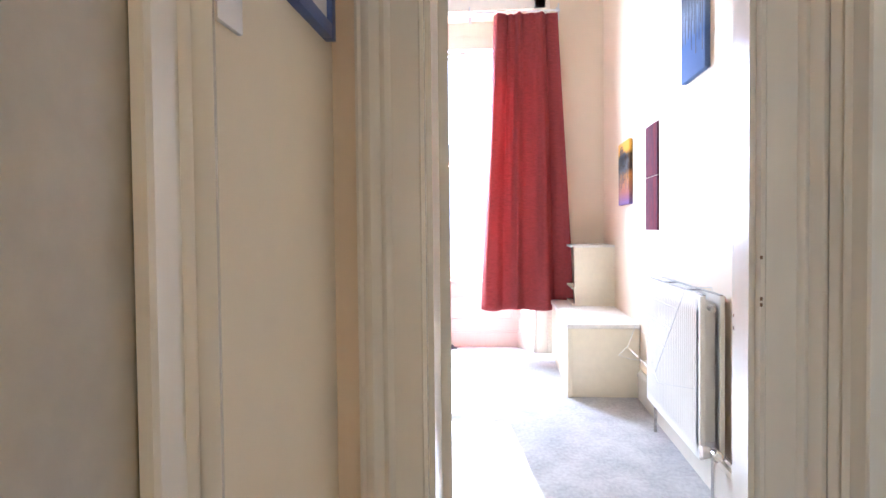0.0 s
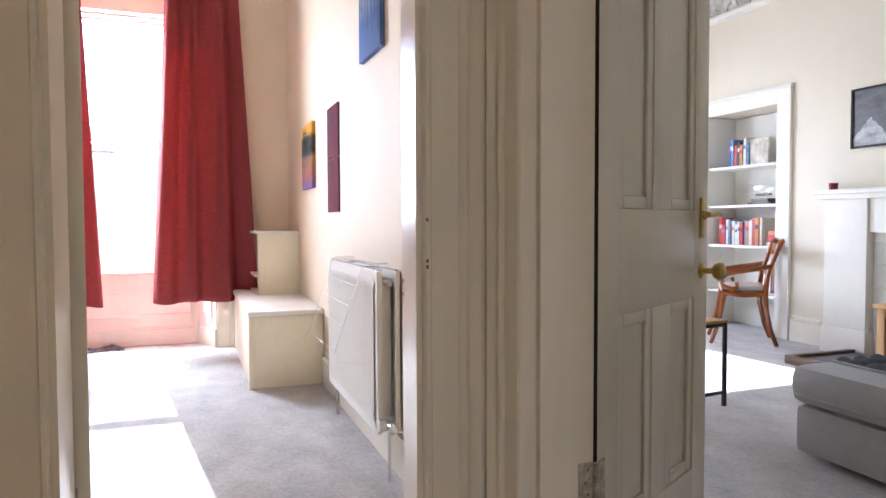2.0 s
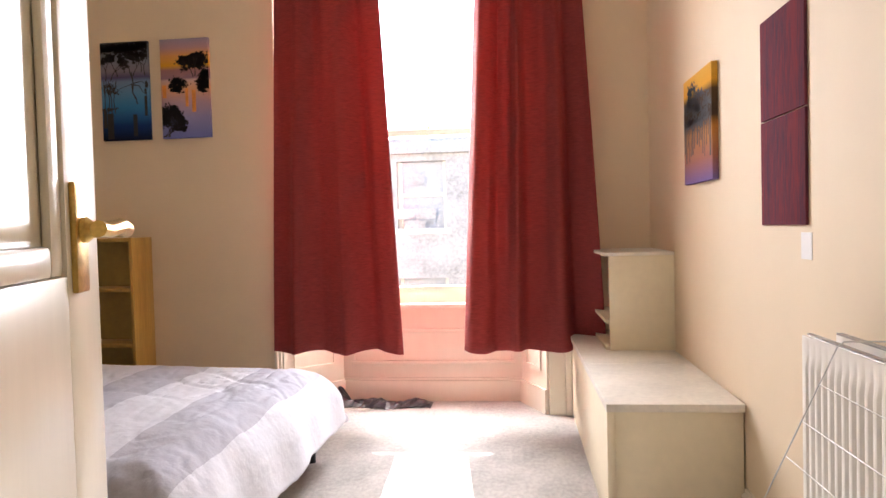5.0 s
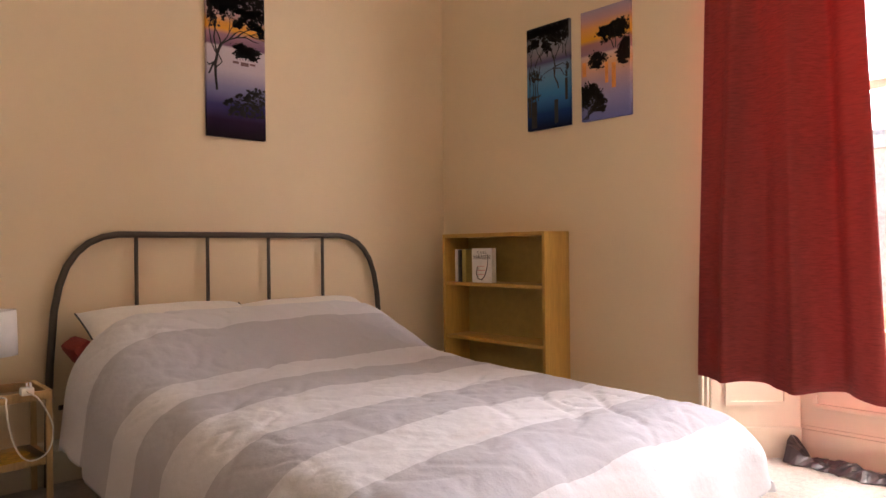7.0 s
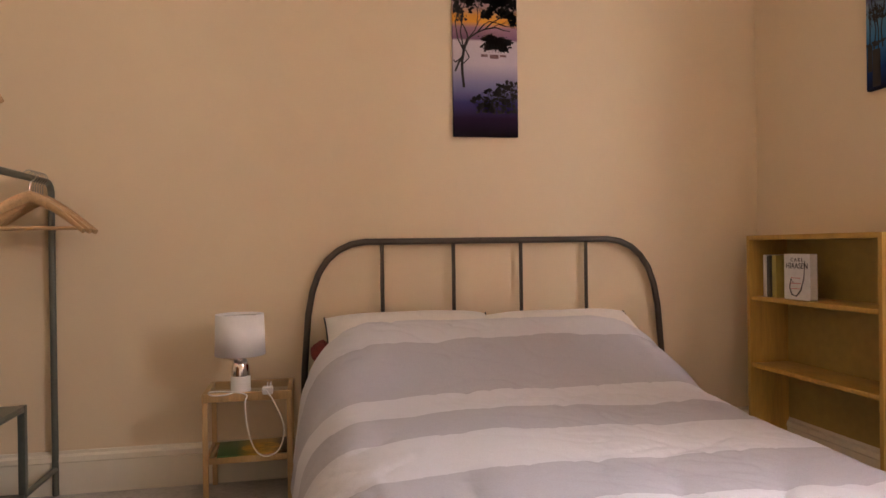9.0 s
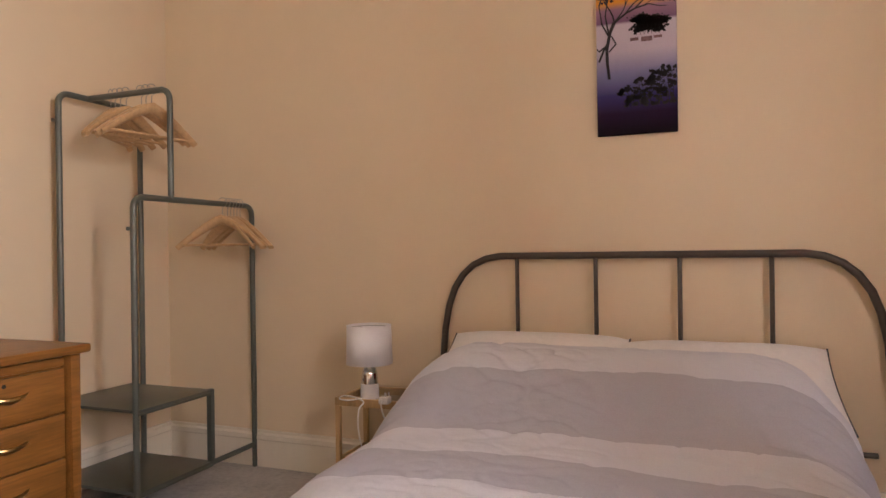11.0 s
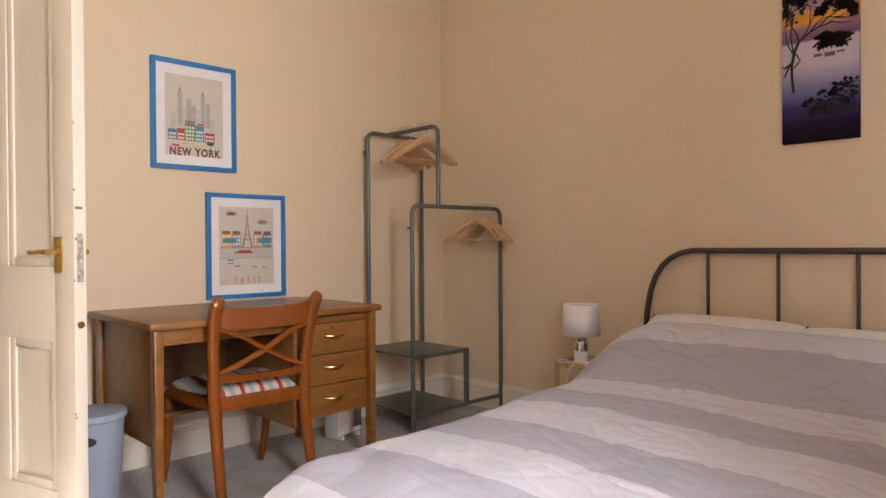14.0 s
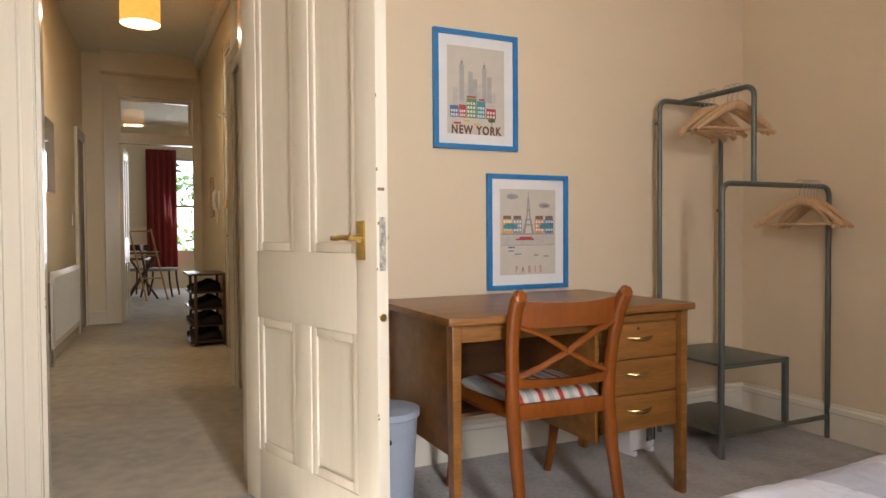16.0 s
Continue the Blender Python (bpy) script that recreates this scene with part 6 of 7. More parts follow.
part("bracket", boxes(((0.02, 0.2, 0.1), (0.07, 0.23, 0.5)), ((0.02, 1.35, 0.1), (0.07, 1.38, 0.5))), M_STEEL, hr, smooth=False)
bm = bmesh.new()
tube(bm, [(0.01, 1.57, 0.0), (0.01, 1.57, -0.14)], 0.008, 8)
part("pipe", bm, M_STEEL, hr)
side = setting("trim_hall_side_door", boxes(((-0.03, 0.55, 0), (0, 0.68, 2.15)), ((-0.03, 0, 0), (0, 0.06, 2.15)), ((-0.03, 0.06, 2.05), (0, 0.55, 2.15)), bevel=0.004), M_WHITE, "white painted surround of a side doorway", category="trim")
side.matrix_world = pose(hall_x(-3.86), -3.86, 0, 0, 0, HALL_TURN)
sdoor = setting("door_5", boxes(((-0.012, 0.06, 0.01), (-0.002, 0.55, 2.05))), M_DARKWOOD, "dark side doorway of the hall", category="door")
sdoor.matrix_world = pose(hall_x(-3.86), -3.86, 0, 0, 0, HALL_TURN)
sock = thing("hall_switch", "white light switch plate on the hall wall", "light switch", (hall_x(-2.95), -2.95, 1.18), HALL_TURN)
part("plate", boxes(((-0.01, -0.04, -0.06), (0, 0.04, 0.06)), bevel=0.003), M_CERAMIC, sock)
# boxed-in beam over the end doorway
setting("wall_hall_beam", boxes(((-0.24, -3.9, 2.86), (0.77, -3.72, TOP)), bevel=0.004), M_HALL, "boxed-in beam over the end doorway", category="wall")
# end doorway with fanlight
setting("trim_end_doorway", boxes(((0.60, -3.93, 0), (0.76, -3.87, 2.77)), ((-0.30, -3.93, 0), (-0.20, -3.87, 2.77)), ((-0.20, -3.93, 2.62), (0.60, -3.87, 2.77)), ((-0.20, -4.0, 2.08), (0.60, -3.87, 2.2)), ((-0.20, -4.0, 2.58), (0.60, -3.93, 2.62)), ((-0.20, -4.0, 2.2), (-0.16, -3.93, 2.58)), ((0.575, -4.0, 2.2), (0.60, -3.93, 2.58)), bevel=0.004), M_WHITE, "white painted surround of the end doorway", category="trim")
setting("window_fanlight", boxes(((-0.16, -3.967, 2.2), (0.575, -3.963, 2.58))), M_PLAINGLASS, "clear glass fanlight over the end doorway", category="window")
fd = panel_door("door_4", (0.60, -3.98), 266, 0.78, 2.06, "off-white door standing open into the far room")
# entrance door on the west side
ed = thing("door_6", "white entrance door with a closer and latch in the shaded hall", "door", (-0.30, -0.55, 0.0), 0, "", "structure")
part("leaf", boxes(((-0.02, -0.95, 0.01), (0.015, -0.1, 2.05)), bevel=0.002), M_DOOR, ed)
part("surround", boxes(((0, -1.08, 0), (0.03, -0.95, 2.7)), ((0, -0.1, 0), (0.03, 0.03, 2.7)), ((0, -0.95, 2.05), (0.03, -0.1, 2.15)), ((0, -0.95, 2.6), (0.03, -0.1, 2.7)), bevel=0.005), M_WHITE, ed)
part("top_light", boxes(((0.004, -0.94, 2.15), (0.01, -0.11, 2.6))), M_BLACK, ed, "dark glass light over the door", smooth=False)
bm = boxes(((0.015, -0.55, 1.93), (0.06, -0.35, 1.99)), bevel=0.004)
tube(bm, [(0.05, -0.45, 1.99), (0.16, -0.40, 2.0), (0.09, -0.75, 2.03)], 0.007, 8)
part("door_closer", bm, M_STEEL, ed)
part("door_handle", boxes(((0.015, -0.90, 0.95), (0.022, -0.86, 1.12)), ((0.022, -0.89, 1.0), (0.06, -0.77, 1.018)), bevel=0.003), M_BRASS, ed)
part("night_latch", boxes(((0.015, -0.92, 1.25), (0.05, -0.83, 1.32)), bevel=0.005), M_BRASS, ed)
ic = thing("entry_phone", "white wall-mounted entry phone handset", "phone", (-0.30, -2.15, 1.25))
part("base", boxes(((0, -0.045, 0), (0.03, 0.045, 0.2)), bevel=0.006), M_CERAMIC, ic)
bm = bmesh.new()
tube(bm, [(0.035, 0.0, 0.0), (0.06, 0.0, 0.03), (0.065, 0.0, 0.1), (0.06, 0.0, 0.17), (0.035, 0.0, 0.2)], [0.02, 0.016, 0.013, 0.016, 0.02], 10)
tube(bm, [(0.03, 0.02, 0.0), (0.04, 0.03, -0.08), (0.035, 0.0, -0.12), (0.03, -0.02, -0.04)], 0.003, 6)
part("handset", bm, M_CERAMIC, ic)
hf = thing("small_framed_picture", "small wooden framed picture on the hall wall", "picture", (-0.30, -2.75, 1.2))
part("frame", boxes(((0, -0.13, 0), (0.018, -0.11, 0.42)), ((0, 0.11, 0), (0.018, 0.13, 0.42)), ((0, -0.11, 0), (0.018, 0.11, 0.02)), ((0, -0.11, 0.40), (0.018, 0.11, 0.42))), M_OAK, hf, smooth=False)
part("picture", boxes(((0, -0.11, 0.02), (0.008, 0.11, 0.40))), M_PRINT, hf, smooth=False)

# shoe rack with shoes
sr = thing("shoe_rack", "dark wooden shoe rack with four shelves against the hall wall", "shoe rack", (-0.285, -2.30, 0))
for x in (0.0, 0.25):
    for y in (0.0, 0.56):
        part("post", boxes(((x, y, 0), (x + 0.025, y + 0.025, 0.645)), bevel=0.002), M_DARKWOOD, sr)
for z in (0.03, 0.18, 0.33, 0.48):
    part("shelf", boxes(((0.0, 0.01, z), (0.31, 0.575, z + 0.014)), bevel=0.002), M_DARKWOOD, sr)
part("top", boxes(((-0.005, -0.01, 0.645), (0.325, 0.595, 0.662)), bevel=0.003), M_DARKWOOD, sr)
M_SHOE = mat("black_shoe_leather", (0.02, 0.018, 0.017), 0.35, var=0.2, scale=30)


def shoe_master():
    s = thing("shoe", "dark leather shoe on the shoe rack", "shoe", (0, 0, 0), 0, "shoes on the rack")
    bm = bmesh.new()
    prof = [(-0.12, 0.028, 0.055), (-0.09, 0.034, 0.08), (-0.04, 0.034, 0.085), (0.0, 0.033, 0.065), (0.05, 0.04, 0.05), (0.10, 0.038, 0.038), (0.135, 0.02, 0.026)]
    rings = []
    for x, w, h in prof:
        rings.append([bm.verts.new((x, w * math.cos(a), 0.012 + max(0, h * math.sin(a)))) for a in [math.pi * k / 8 for k in range(9)]])
    for a, b in zip(rings, rings[1:]):
        for k in range(8):
            bm.faces.new((a[k], a[k + 1], b[k + 1], b[k]))
        bm.faces.new((a[8], a[0], b[0], b[8]))
    bm.faces.new(rings[0])
    bm.faces.new(rings[-1][::-1])
    part("upper", bm, M_SHOE, s)
    part("sole", boxes(((-0.122, -0.034, 0), (0.13, 0.034, 0.013)), bevel=0.005), M_BLACK, s)
    return s


sm_ = shoe_master()
sm_.matrix_basis = pose(-0.13, -1.83, 0.045, 0, 0, 2)
for zi, z in enumerate((0.045, 0.195, 0.345, 0.495)):
    for k in range(5):
        if zi == 0 and k == 0:
            continue
        copy_thing(sm_, pose(-0.13 + rn.uniform(-0.01, 0.02), -1.83 - 0.095 * k, z, 0, 0, rn.uniform(-6, 6)))
setting("trim_hall_cornice", boxes(((-0.30, -3.9, TOP - 0.09), (-0.22, -0.05, TOP)), bevel=0.02), M_CEIL, "plain plaster cornice of the hall", category="trim")

# ---- far room ----
far_win = tagged(new("window_2"), "white sash window of the far room with trees behind", "window", "", "structure")
part("window_frame", boxes(((-0.75, -9.24, 0.65), (-0.70, -9.16, 2.5)), ((0.17, -9.24, 0.65), (0.22, -9.16, 2.5)), ((-0.70, -9.24, 2.44), (0.17, -9.16, 2.5)), ((-0.70, -9.24, 0.65), (0.17, -9.16, 0.71)), ((-0.70, -9.23, 1.54), (0.17, -9.17, 1.59))), M_WHITE, far_win, smooth=False)
part("pane", boxes(((-0.70, -9.202, 0.71), (0.17, -9.198, 2.44))), M_PANE, far_win, smooth=False).visible_shadow = False


def plain_curtain(name, x0, x1, y, z0, z1, folds, material, label):
    c = thing(name, label, "curtain", (0, y, 0))
    bm = bmesh.new()
    g = []
    for j in range(13):
        z = z1 + (z0 - z1) * j / 12
        g.append([bm.verts.new((x0 + (x1 - x0) * i / 60, 0.035 * math.sin(2 * math.pi * folds * i / 60 + 0.1 * j), z)) for i in range(61)])
    for a, b in zip(g, g[1:]):
        for i in range(60):
            bm.faces.new((a[i], a[i + 1], b[i + 1], b[i]))
    part("cloth", bm, material, c).modifiers.new("t", 'SOLIDIFY').thickness = 0.004


far_win.location.x = -0.42
plain_curtain("far_curtain", -0.34, 0.19, -8.98, 0.35, 2.62, 5, M_CURTAIN, "long dark red curtain beside the far room's window")


def side_chair(at, turn, label):
    c = thing("far_chair", label, "chair", at, turn, "chairs in the far room")
    for s in (-1, 1):
        bm = bmesh.new()
        tube(bm, [(s * 0.2, -0.27, 0), (s * 0.2, -0.21, 0.25), (s * 0.2, -0.2, 0.44), (s * 0.2, -0.24, 0.7), (s * 0.2, -0.29, 0.86)], 0.017, 8)
        part("back_leg", bm, M_DARKWOOD, c)
        bm = bmesh.new()
        tube(bm, [(s * 0.19, 0.23, 0), (s * 0.19, 0.19, 0.25), (s * 0.19, 0.18, 0.43)], 0.016, 8)
        part("front_leg", bm, M_DARKWOOD, c)
    part("seat", boxes(((-0.21, -0.21, 0.42), (0.21, 0.21, 0.47)), bevel=0.012), M_GREYCLOTH, c, "grey padded seat")
    part("top_rail", boxes(((-0.2, -0.29, 0.76), (0.2, -0.265, 0.86)), bevel=0.006), M_DARKWOOD, c)
    part("mid_rail", boxes(((-0.2, -0.245, 0.6), (0.2, -0.225, 0.64)), bevel=0.004), M_DARKWOOD, c)


side_chair((0.02, -7.4, 0), 70, "dark wooden chair with a grey padded seat by the far window")
side_chair((0.50, -7.7, 0), 200, "dark wooden chair beside the far room's table")
ft = thing("folding_table", "wooden drop-leaf table with crossed legs in the far room", "table", (0.38, -7.1, 0))
part("top", boxes(((-0.32, -0.35, 0.72), (0.2, 0.3, 0.745)), bevel=0.004), M_DARKWOOD, ft)
for x0, x1 in ((-0.28, 0.16), (0.16, -0.28)):
    for y in (-0.28, 0.24):
        bm = bmesh.new()
        tube(bm, [(x0, y, 0), (x1, y, 0.72)], 0.016, 8)
        part("leg", bm, M_DARKWOOD, ft)
ea = thing("wooden_frame_stand", "pale wooden folding frame leaning on the far table", "stand", (0.30, -6.55, 0))
for s in (-1, 1):
    bm = bmesh.new()
    tube(bm, [(s * 0.15 - 0.18, 0.0, 0), (s * 0.15 + 0.05, -0.12, 1.12)], 0.014, 8)
    part("upright", bm, M_OAK, ea)
for z in (0.35, 0.7, 1.08):
    bm = bmesh.new()
    tube(bm, [(-0.33 + 0.23 * z / 1.12, -0.12 * z / 1.12, z), (-0.03 + 0.23 * z / 1.12, -0.12 * z / 1.12, z)], 0.012, 8)
    part("crossbar", bm, M_OAK, ea)
fa = thing("clothes_airer", "white wire clothes airer leaning by the far doorway", "airer", (0.56, -5.2, 0))
bm = bmesh.new()
tube(bm, [(0, -0.25, 0), (-0.05, -0.25, 0.8), (-0.05, 0.25, 0.8), (0, 0.25, 0)], 0.008, 8)
part("frame", bm, M_WIRE, fa)
for k in range(6):
    bm = bmesh.new()
    tube(bm, [(-0.05 * (0.2 + 0.12 * k), -0.25, 0.16 + 0.1 * k), (-0.05 * (0.2 + 0.12 * k), 0.25, 0.16 + 0.1 * k)], 0.004, 6)
    part("wire", bm, M_WIRE, fa)

# ---- living room ----
lw = tagged(new("window_3"), "white sash window of the living room", "window", "", "structure")
part("window_frame", boxes(((2.2, 6.3, 0.6), (2.26, 6.38, 2.22)), ((3.66, 6.3, 0.6), (3.72, 6.38, 2.22)), ((2.26, 6.3, 2.16), (3.66, 6.38, 2.22)), ((2.26, 6.3, 0.6), (3.66, 6.38, 0.67)), ((2.26, 6.31, 1.38), (3.66, 6.37, 1.42))), M_WHITE, lw, smooth=False)
part("pane", boxes(((2.26, 6.338, 0.67), (3.66, 6.342, 2.16))), M_PANE, lw, smooth=False).visible_shadow = False
setting("trim_alcove", boxes(((LX - 0.03, 4.37, 0), (LX, 4.50, 1.98)), ((LX - 0.03, 5.30, 0), (LX, 5.43, 1.98)), ((LX - 0.03, 4.50, 1.85), (LX, 5.30, 1.98)), ((LX - 0.04, 4.36, 1.96), (LX, 5.44, 1.99)), bevel=0.005), M_CEIL, "white moulded surround of the shelved alcove", category="trim")
setting("alcove_lining", boxes(((LX, 4.50, 0), (LX + 0.34, 4.51, 1.85)), ((LX, 5.29, 0), (LX + 0.34, 5.30, 1.85)), ((LX + 0.325, 4.51, 0), (LX + 0.34, 5.29, 1.85))), M_CEIL, "white painted inside of the alcove", category="alcove")
for z in (0.30, 0.70, 1.045, 1.38):
    setting("alcove_shelf", boxes(((LX + 0.02, 4.51, z), (LX + 0.325, 5.29, z + 0.022)), bevel=0.002), M_CEIL, "white painted alcove shelf", category="shelf")
rb = random.Random(21)
COLS = [(0.45, 0.04, 0.04), (0.05, 0.05, 0.06), (0.60, 0.56, 0.48), (0.5, 0.2, 0.05), (0.06, 0.12, 0.35), (0.35, 0.05, 0.06), (0.62, 0.6, 0.55), (0.12, 0.22, 0.4)]


def alcove_books(z, y0, n, names):
    y = y0
    for k in range(n):
        w = rb.uniform(0.02, 0.042)
        h = rb.uniform(0.17, 0.24)
        col = COLS[rb.randrange(len(COLS))]
        b = thing("alcove_book", "hardback book with a %s spine on the alcove shelf" % names[k % len(names)], "book", (LX + 0.09, y, z + 0.0222), 0, "books in the alcove")
        part("cover", boxes(((0, 0, 0), (0.14, w, h)), bevel=0.002), mat("spine", col, 0.5, var=0.1, scale=40), b)
        part("spine_band", boxes(((-0.0006, 0.002, h * 0.6), (0.0, w - 0.002, h * 0.75))), mat("spine_band", COLS[rb.randrange(len(COLS))], 0.5, var=0.1), b, smooth=False)
        y -= w + 0.002
    return y


alcove_books(1.38, 5.10, 7, ("red", "dark", "pale"))
alcove_books(0.70, 5.20, 15, ("coloured", "dark", "blue"))
lb = thing("large_book", "large pale illustrated book on the alcove shelf", "book", (LX + 0.1, 4.70, 1.4022))
part("cover", boxes(((0, 0, 0), (0.03, 0.2, 0.22)), bevel=0.002), mat("cover_print", (0.52, 0.46, 0.36), 0.5, var=0.3, scale=14), lb)
for k in range(4):
    fb = thing("flat_book", "book lying flat in a stack on the alcove shelf", "book", (LX + 0.08, 4.54, 0.7222 + 0.031 * k), 0, "stack of flat books")
    part("cover", boxes(((0, 0, 0), (0.15, 0.15 - 0.006 * k, 0.03)), bevel=0.002), mat("flat_cover", COLS[(k * 3 + 2) % 8], 0.5, var=0.1), fb)
jar = thing("glass_bottle_model", "large clear glass bottle lying on a dark wooden stand", "glass ornament", (LX + 0.14, 4.80, 1.0672))
part("stand", boxes(((-0.06, -0.14, 0), (0.06, 0.10, 0.02)), ((-0.05, -0.11, 0.02), (0.05, 0.07, 0.05)), bevel=0.004), M_DARKWOOD, jar)
bm = bmesh.new()
lathe(bm, [(0.01, 0.17), (0.03, 0.15), (0.075, 0.10), (0.085, 0.0), (0.085, -0.12), (0.06, -0.17), (0.01, -0.18)], (0, 0, 0.135), 28, 'y')
part("bottle", bm, M_PLAINGLASS, jar)
bm = boxes(((-0.02, -0.09, 0.075), (0.02, 0.05, 0.095)), bevel=0.006)
part("model_hull", bm, M_DARKWOOD, jar)

arm = thing("armchair", "mahogany scroll-arm chair with a striped seat by the alcove", "armchair", (4.35, 4.49, 0), 50)
for s in (-1, 1):
    bm = bmesh.new()
    tube(bm, [(s * 0.25, -0.30, 0), (s * 0.25, -0.24, 0.12), (s * 0.25, -0.2, 0.28), (s * 0.25, -0.19, 0.42), (s * 0.25, -0.21, 0.55), (s * 0.25, -0.28, 0.72), (s * 0.25, -0.32, 0.80), (s * 0.25, -0.35, 0.82)], [0.02, 0.022, 0.024, 0.026, 0.022, 0.022, 0.025, 0.016], 10)
    part("back_leg", bm, M_CHAIR, arm)
    bm = bmesh.new()
    tube(bm, [(s * 0.25, 0.30, 0), (s * 0.25, 0.25, 0.12), (s * 0.25, 0.21, 0.26), (s * 0.25, 0.18, 0.40)], [0.018, 0.021, 0.024, 0.026], 10)
    part("front_leg", bm, M_CHAIR, arm)
    bm = bmesh.new()
    tube(bm, [(s * 0.26, -0.24, 0.62), (s * 0.28, -0.12, 0.60), (s * 0.28, 0.04, 0.58), (s * 0.28, 0.16, 0.56), (s * 0.28, 0.22, 0.51), (s * 0.28, 0.19, 0.455), (s * 0.28, 0.11, 0.435), (s * 0.28, 0.06, 0.455), (s * 0.28, 0.075, 0.49)], [0.018, 0.02, 0.02, 0.021, 0.022, 0.022, 0.02, 0.018, 0.022], 10)
    part("arm", bm, M_CHAIR, arm, "scrolled wooden arm")
    bm = bmesh.new()
    tube(bm, [(s * 0.25, -0.2, 0.41), (s * 0.255, 0.0, 0.395), (s * 0.25, 0.2, 0.41)], 0.024, 8)
    part("side_rail", bm, M_CHAIR, arm)
part("top_rail", bent_board(0.70, 0.80, -0.30, 0.03, half=0.25), M_CHAIR, arm)
part("mid_rail", bent_board(0.54, 0.59, -0.22, 0.02, half=0.25), M_CHAIR, arm)
part("seat", boxes(((-0.24, -0.2, 0.415), (0.24, 0.21, 0.46)), bevel=0.014), M_SEAT, arm, "striped padded seat")
for p in arm.children:
    for v in p.data.vertices:
        v.co.x, v.co.y, v.co.z = v.co.x * 0.82, v.co.y * 0.76, v.co.z * 0.96
nt = thing("side_table", "small square side table with a dark metal frame and wooden top", "table", (2.63, 3.23, 0), 8)
part("top", boxes(((-0.2, -0.2, 0.42), (0.2, 0.2, 0.435)), bevel=0.002), M_OAK, nt)
for x in (-0.19, 0.19):
    for y in (-0.19, 0.19):
        bm = bmesh.new()
        tube(bm, [(x, y, 0), (x, y, 0.42)], 0.012, 8)
        part("leg", bm, M_BLACK, nt)
for y in (-0.19, 0.19):
    for z in (0.07, 0.41):
        bm = bmesh.new()
        tube(bm, [(-0.19, y, z), (0.19, y, z)], 0.010, 8)
        part("stretcher", bm, M_BLACK, nt)
pf = thing("ottoman", "grey cloth ottoman with a loose piped cushion top", "ottoman", (2.54, 1.62, 0), -2)
part("base", boxes(((0, 0, 0.02), (1.0, 0.78, 0.21)), bevel=0.03), M_GREYCLOTH, pf)
part("cushion", boxes(((-0.02, -0.01, 0.21), (1.01, 0.80, 0.37)), bevel=0.06), M_GREYCLOTH, pf)
bm = bmesh.new()
tube(bm, [(-0.02, 0.05, 0.25), (-0.02, 0.75, 0.25), (0.03, 0.80, 0.25), (0.96, 0.80, 0.25)], 0.005, 6)
part("piping", bm, M_GREYCLOTH, pf)
qt = thing("quilted_throw", "dark quilted throw lying on the ottoman", "throw", (2.66, 1.72, 0.371), -4)
bm = bmesh.new()
g = []
for i in range(61):
    row = []
    for j in range(41):
        x, y = 0.85 * i / 60, 0.62 * j / 40
        z = 0.004 + 0.020 * abs(math.sin(math.pi * x / 0.085) * math.sin(math.pi * y / 0.085)) ** 0.6
        row.append(bm.verts.new((x, y, z)))
    g.append(row)
for a, b in zip(g, g[1:]):
    for j in range(40):
        bm.faces.new((a[j], a[j + 1], b[j + 1], b[j]))
part("cloth", bm, M_NAVYCLOTH, qt).modifiers.new("t", 'SOLIDIFY').thickness = 0.004
bm = bmesh.new()
tube(bm, [(0, 0, 0.004), (0.85, 0, 0.004), (0.85, 0.62, 0.004), (0, 0.62, 0.004)], 0.007, 6, close=True)
part("binding", bm, M_GREYCLOTH, qt, "pale bound edge")

ph_ = thing("leaning_photo", "dark framed sunset photograph leaning in the alcove", "picture", (LX + 0.20, 4.62, 0.3225), 270)
part("frame", boxes(((-0.12, -0.016, 0), (0.12, 0, 0.28)), bevel=0.003), M_BLACK, ph_)
part("photo", boxes(((-0.105, -0.0185, 0.015), (0.105, -0.016, 0.265))), mat("photo_print", (0.30, 0.11, 0.05), 0.4, var=0.4, scale=9, grain=(1, 1, 3)), ph_, smooth=False)
tc = thing("teal_cushion", "dark teal cushion lying on the ottoman", "cushion", (3.05, 1.98, 0.43), 20)
bm = boxes(((-0.2, -0.16, -0.045), (0.2, 0.16, 0.055)), bevel=0.045)
part("cover", bm, mat("teal_cloth", (0.02, 0.10, 0.11), 0.9, var=0.1, scale=30, bump=0.4), tc)
# fireplace
fp = thing("fireplace", "white painted fireplace surround with pilasters and a tiled opening", "fireplace", (LX - 0.022, 0, 0), 0, "", "structure")
M_FP = M_CEIL
for y in (3.64, 2.53):
    part("pilaster", boxes(((-0.12, y, 0), (0, y + 0.32, 1.08)), ((-0.135, y - 0.012, 0), (0, y + 0.332, 0.18)), bevel=0.006), M_FP, fp)
part("frieze", boxes(((-0.10, 2.85, 0.85), (0, 3.64, 1.08)), bevel=0.003), M_FP, fp)
part("mantel_shelf", boxes(((-0.17, 2.45, 1.115), (0, 4.03, 1.145)), ((-0.145, 2.48, 1.08), (0, 4.0, 1.115)), bevel=0.006), M_FP, fp)
part("hearth", boxes(((-0.69, 2.5, 0.0), (-0.137, 3.69, 0.035)), bevel=0.004), M_SLATE, fp, "dark slate hearth")
part("hearth_kerb", boxes(((-0.73, 2.46, 0.0), (-0.69, 3.73, 0.055)), ((-0.69, 3.69, 0), (-0.137, 3.73, 0.055)), bevel=0.004), M_DARKWOOD, fp, "wooden hearth kerb")
tile_mesh = bpy.data.meshes.new("tile")
bmt = boxes(((0, -0.073, -0.073), (0.008, 0.073, 0.073)), bevel=0.002)
bmt.to_mesh(tile_mesh)
bmt.free()
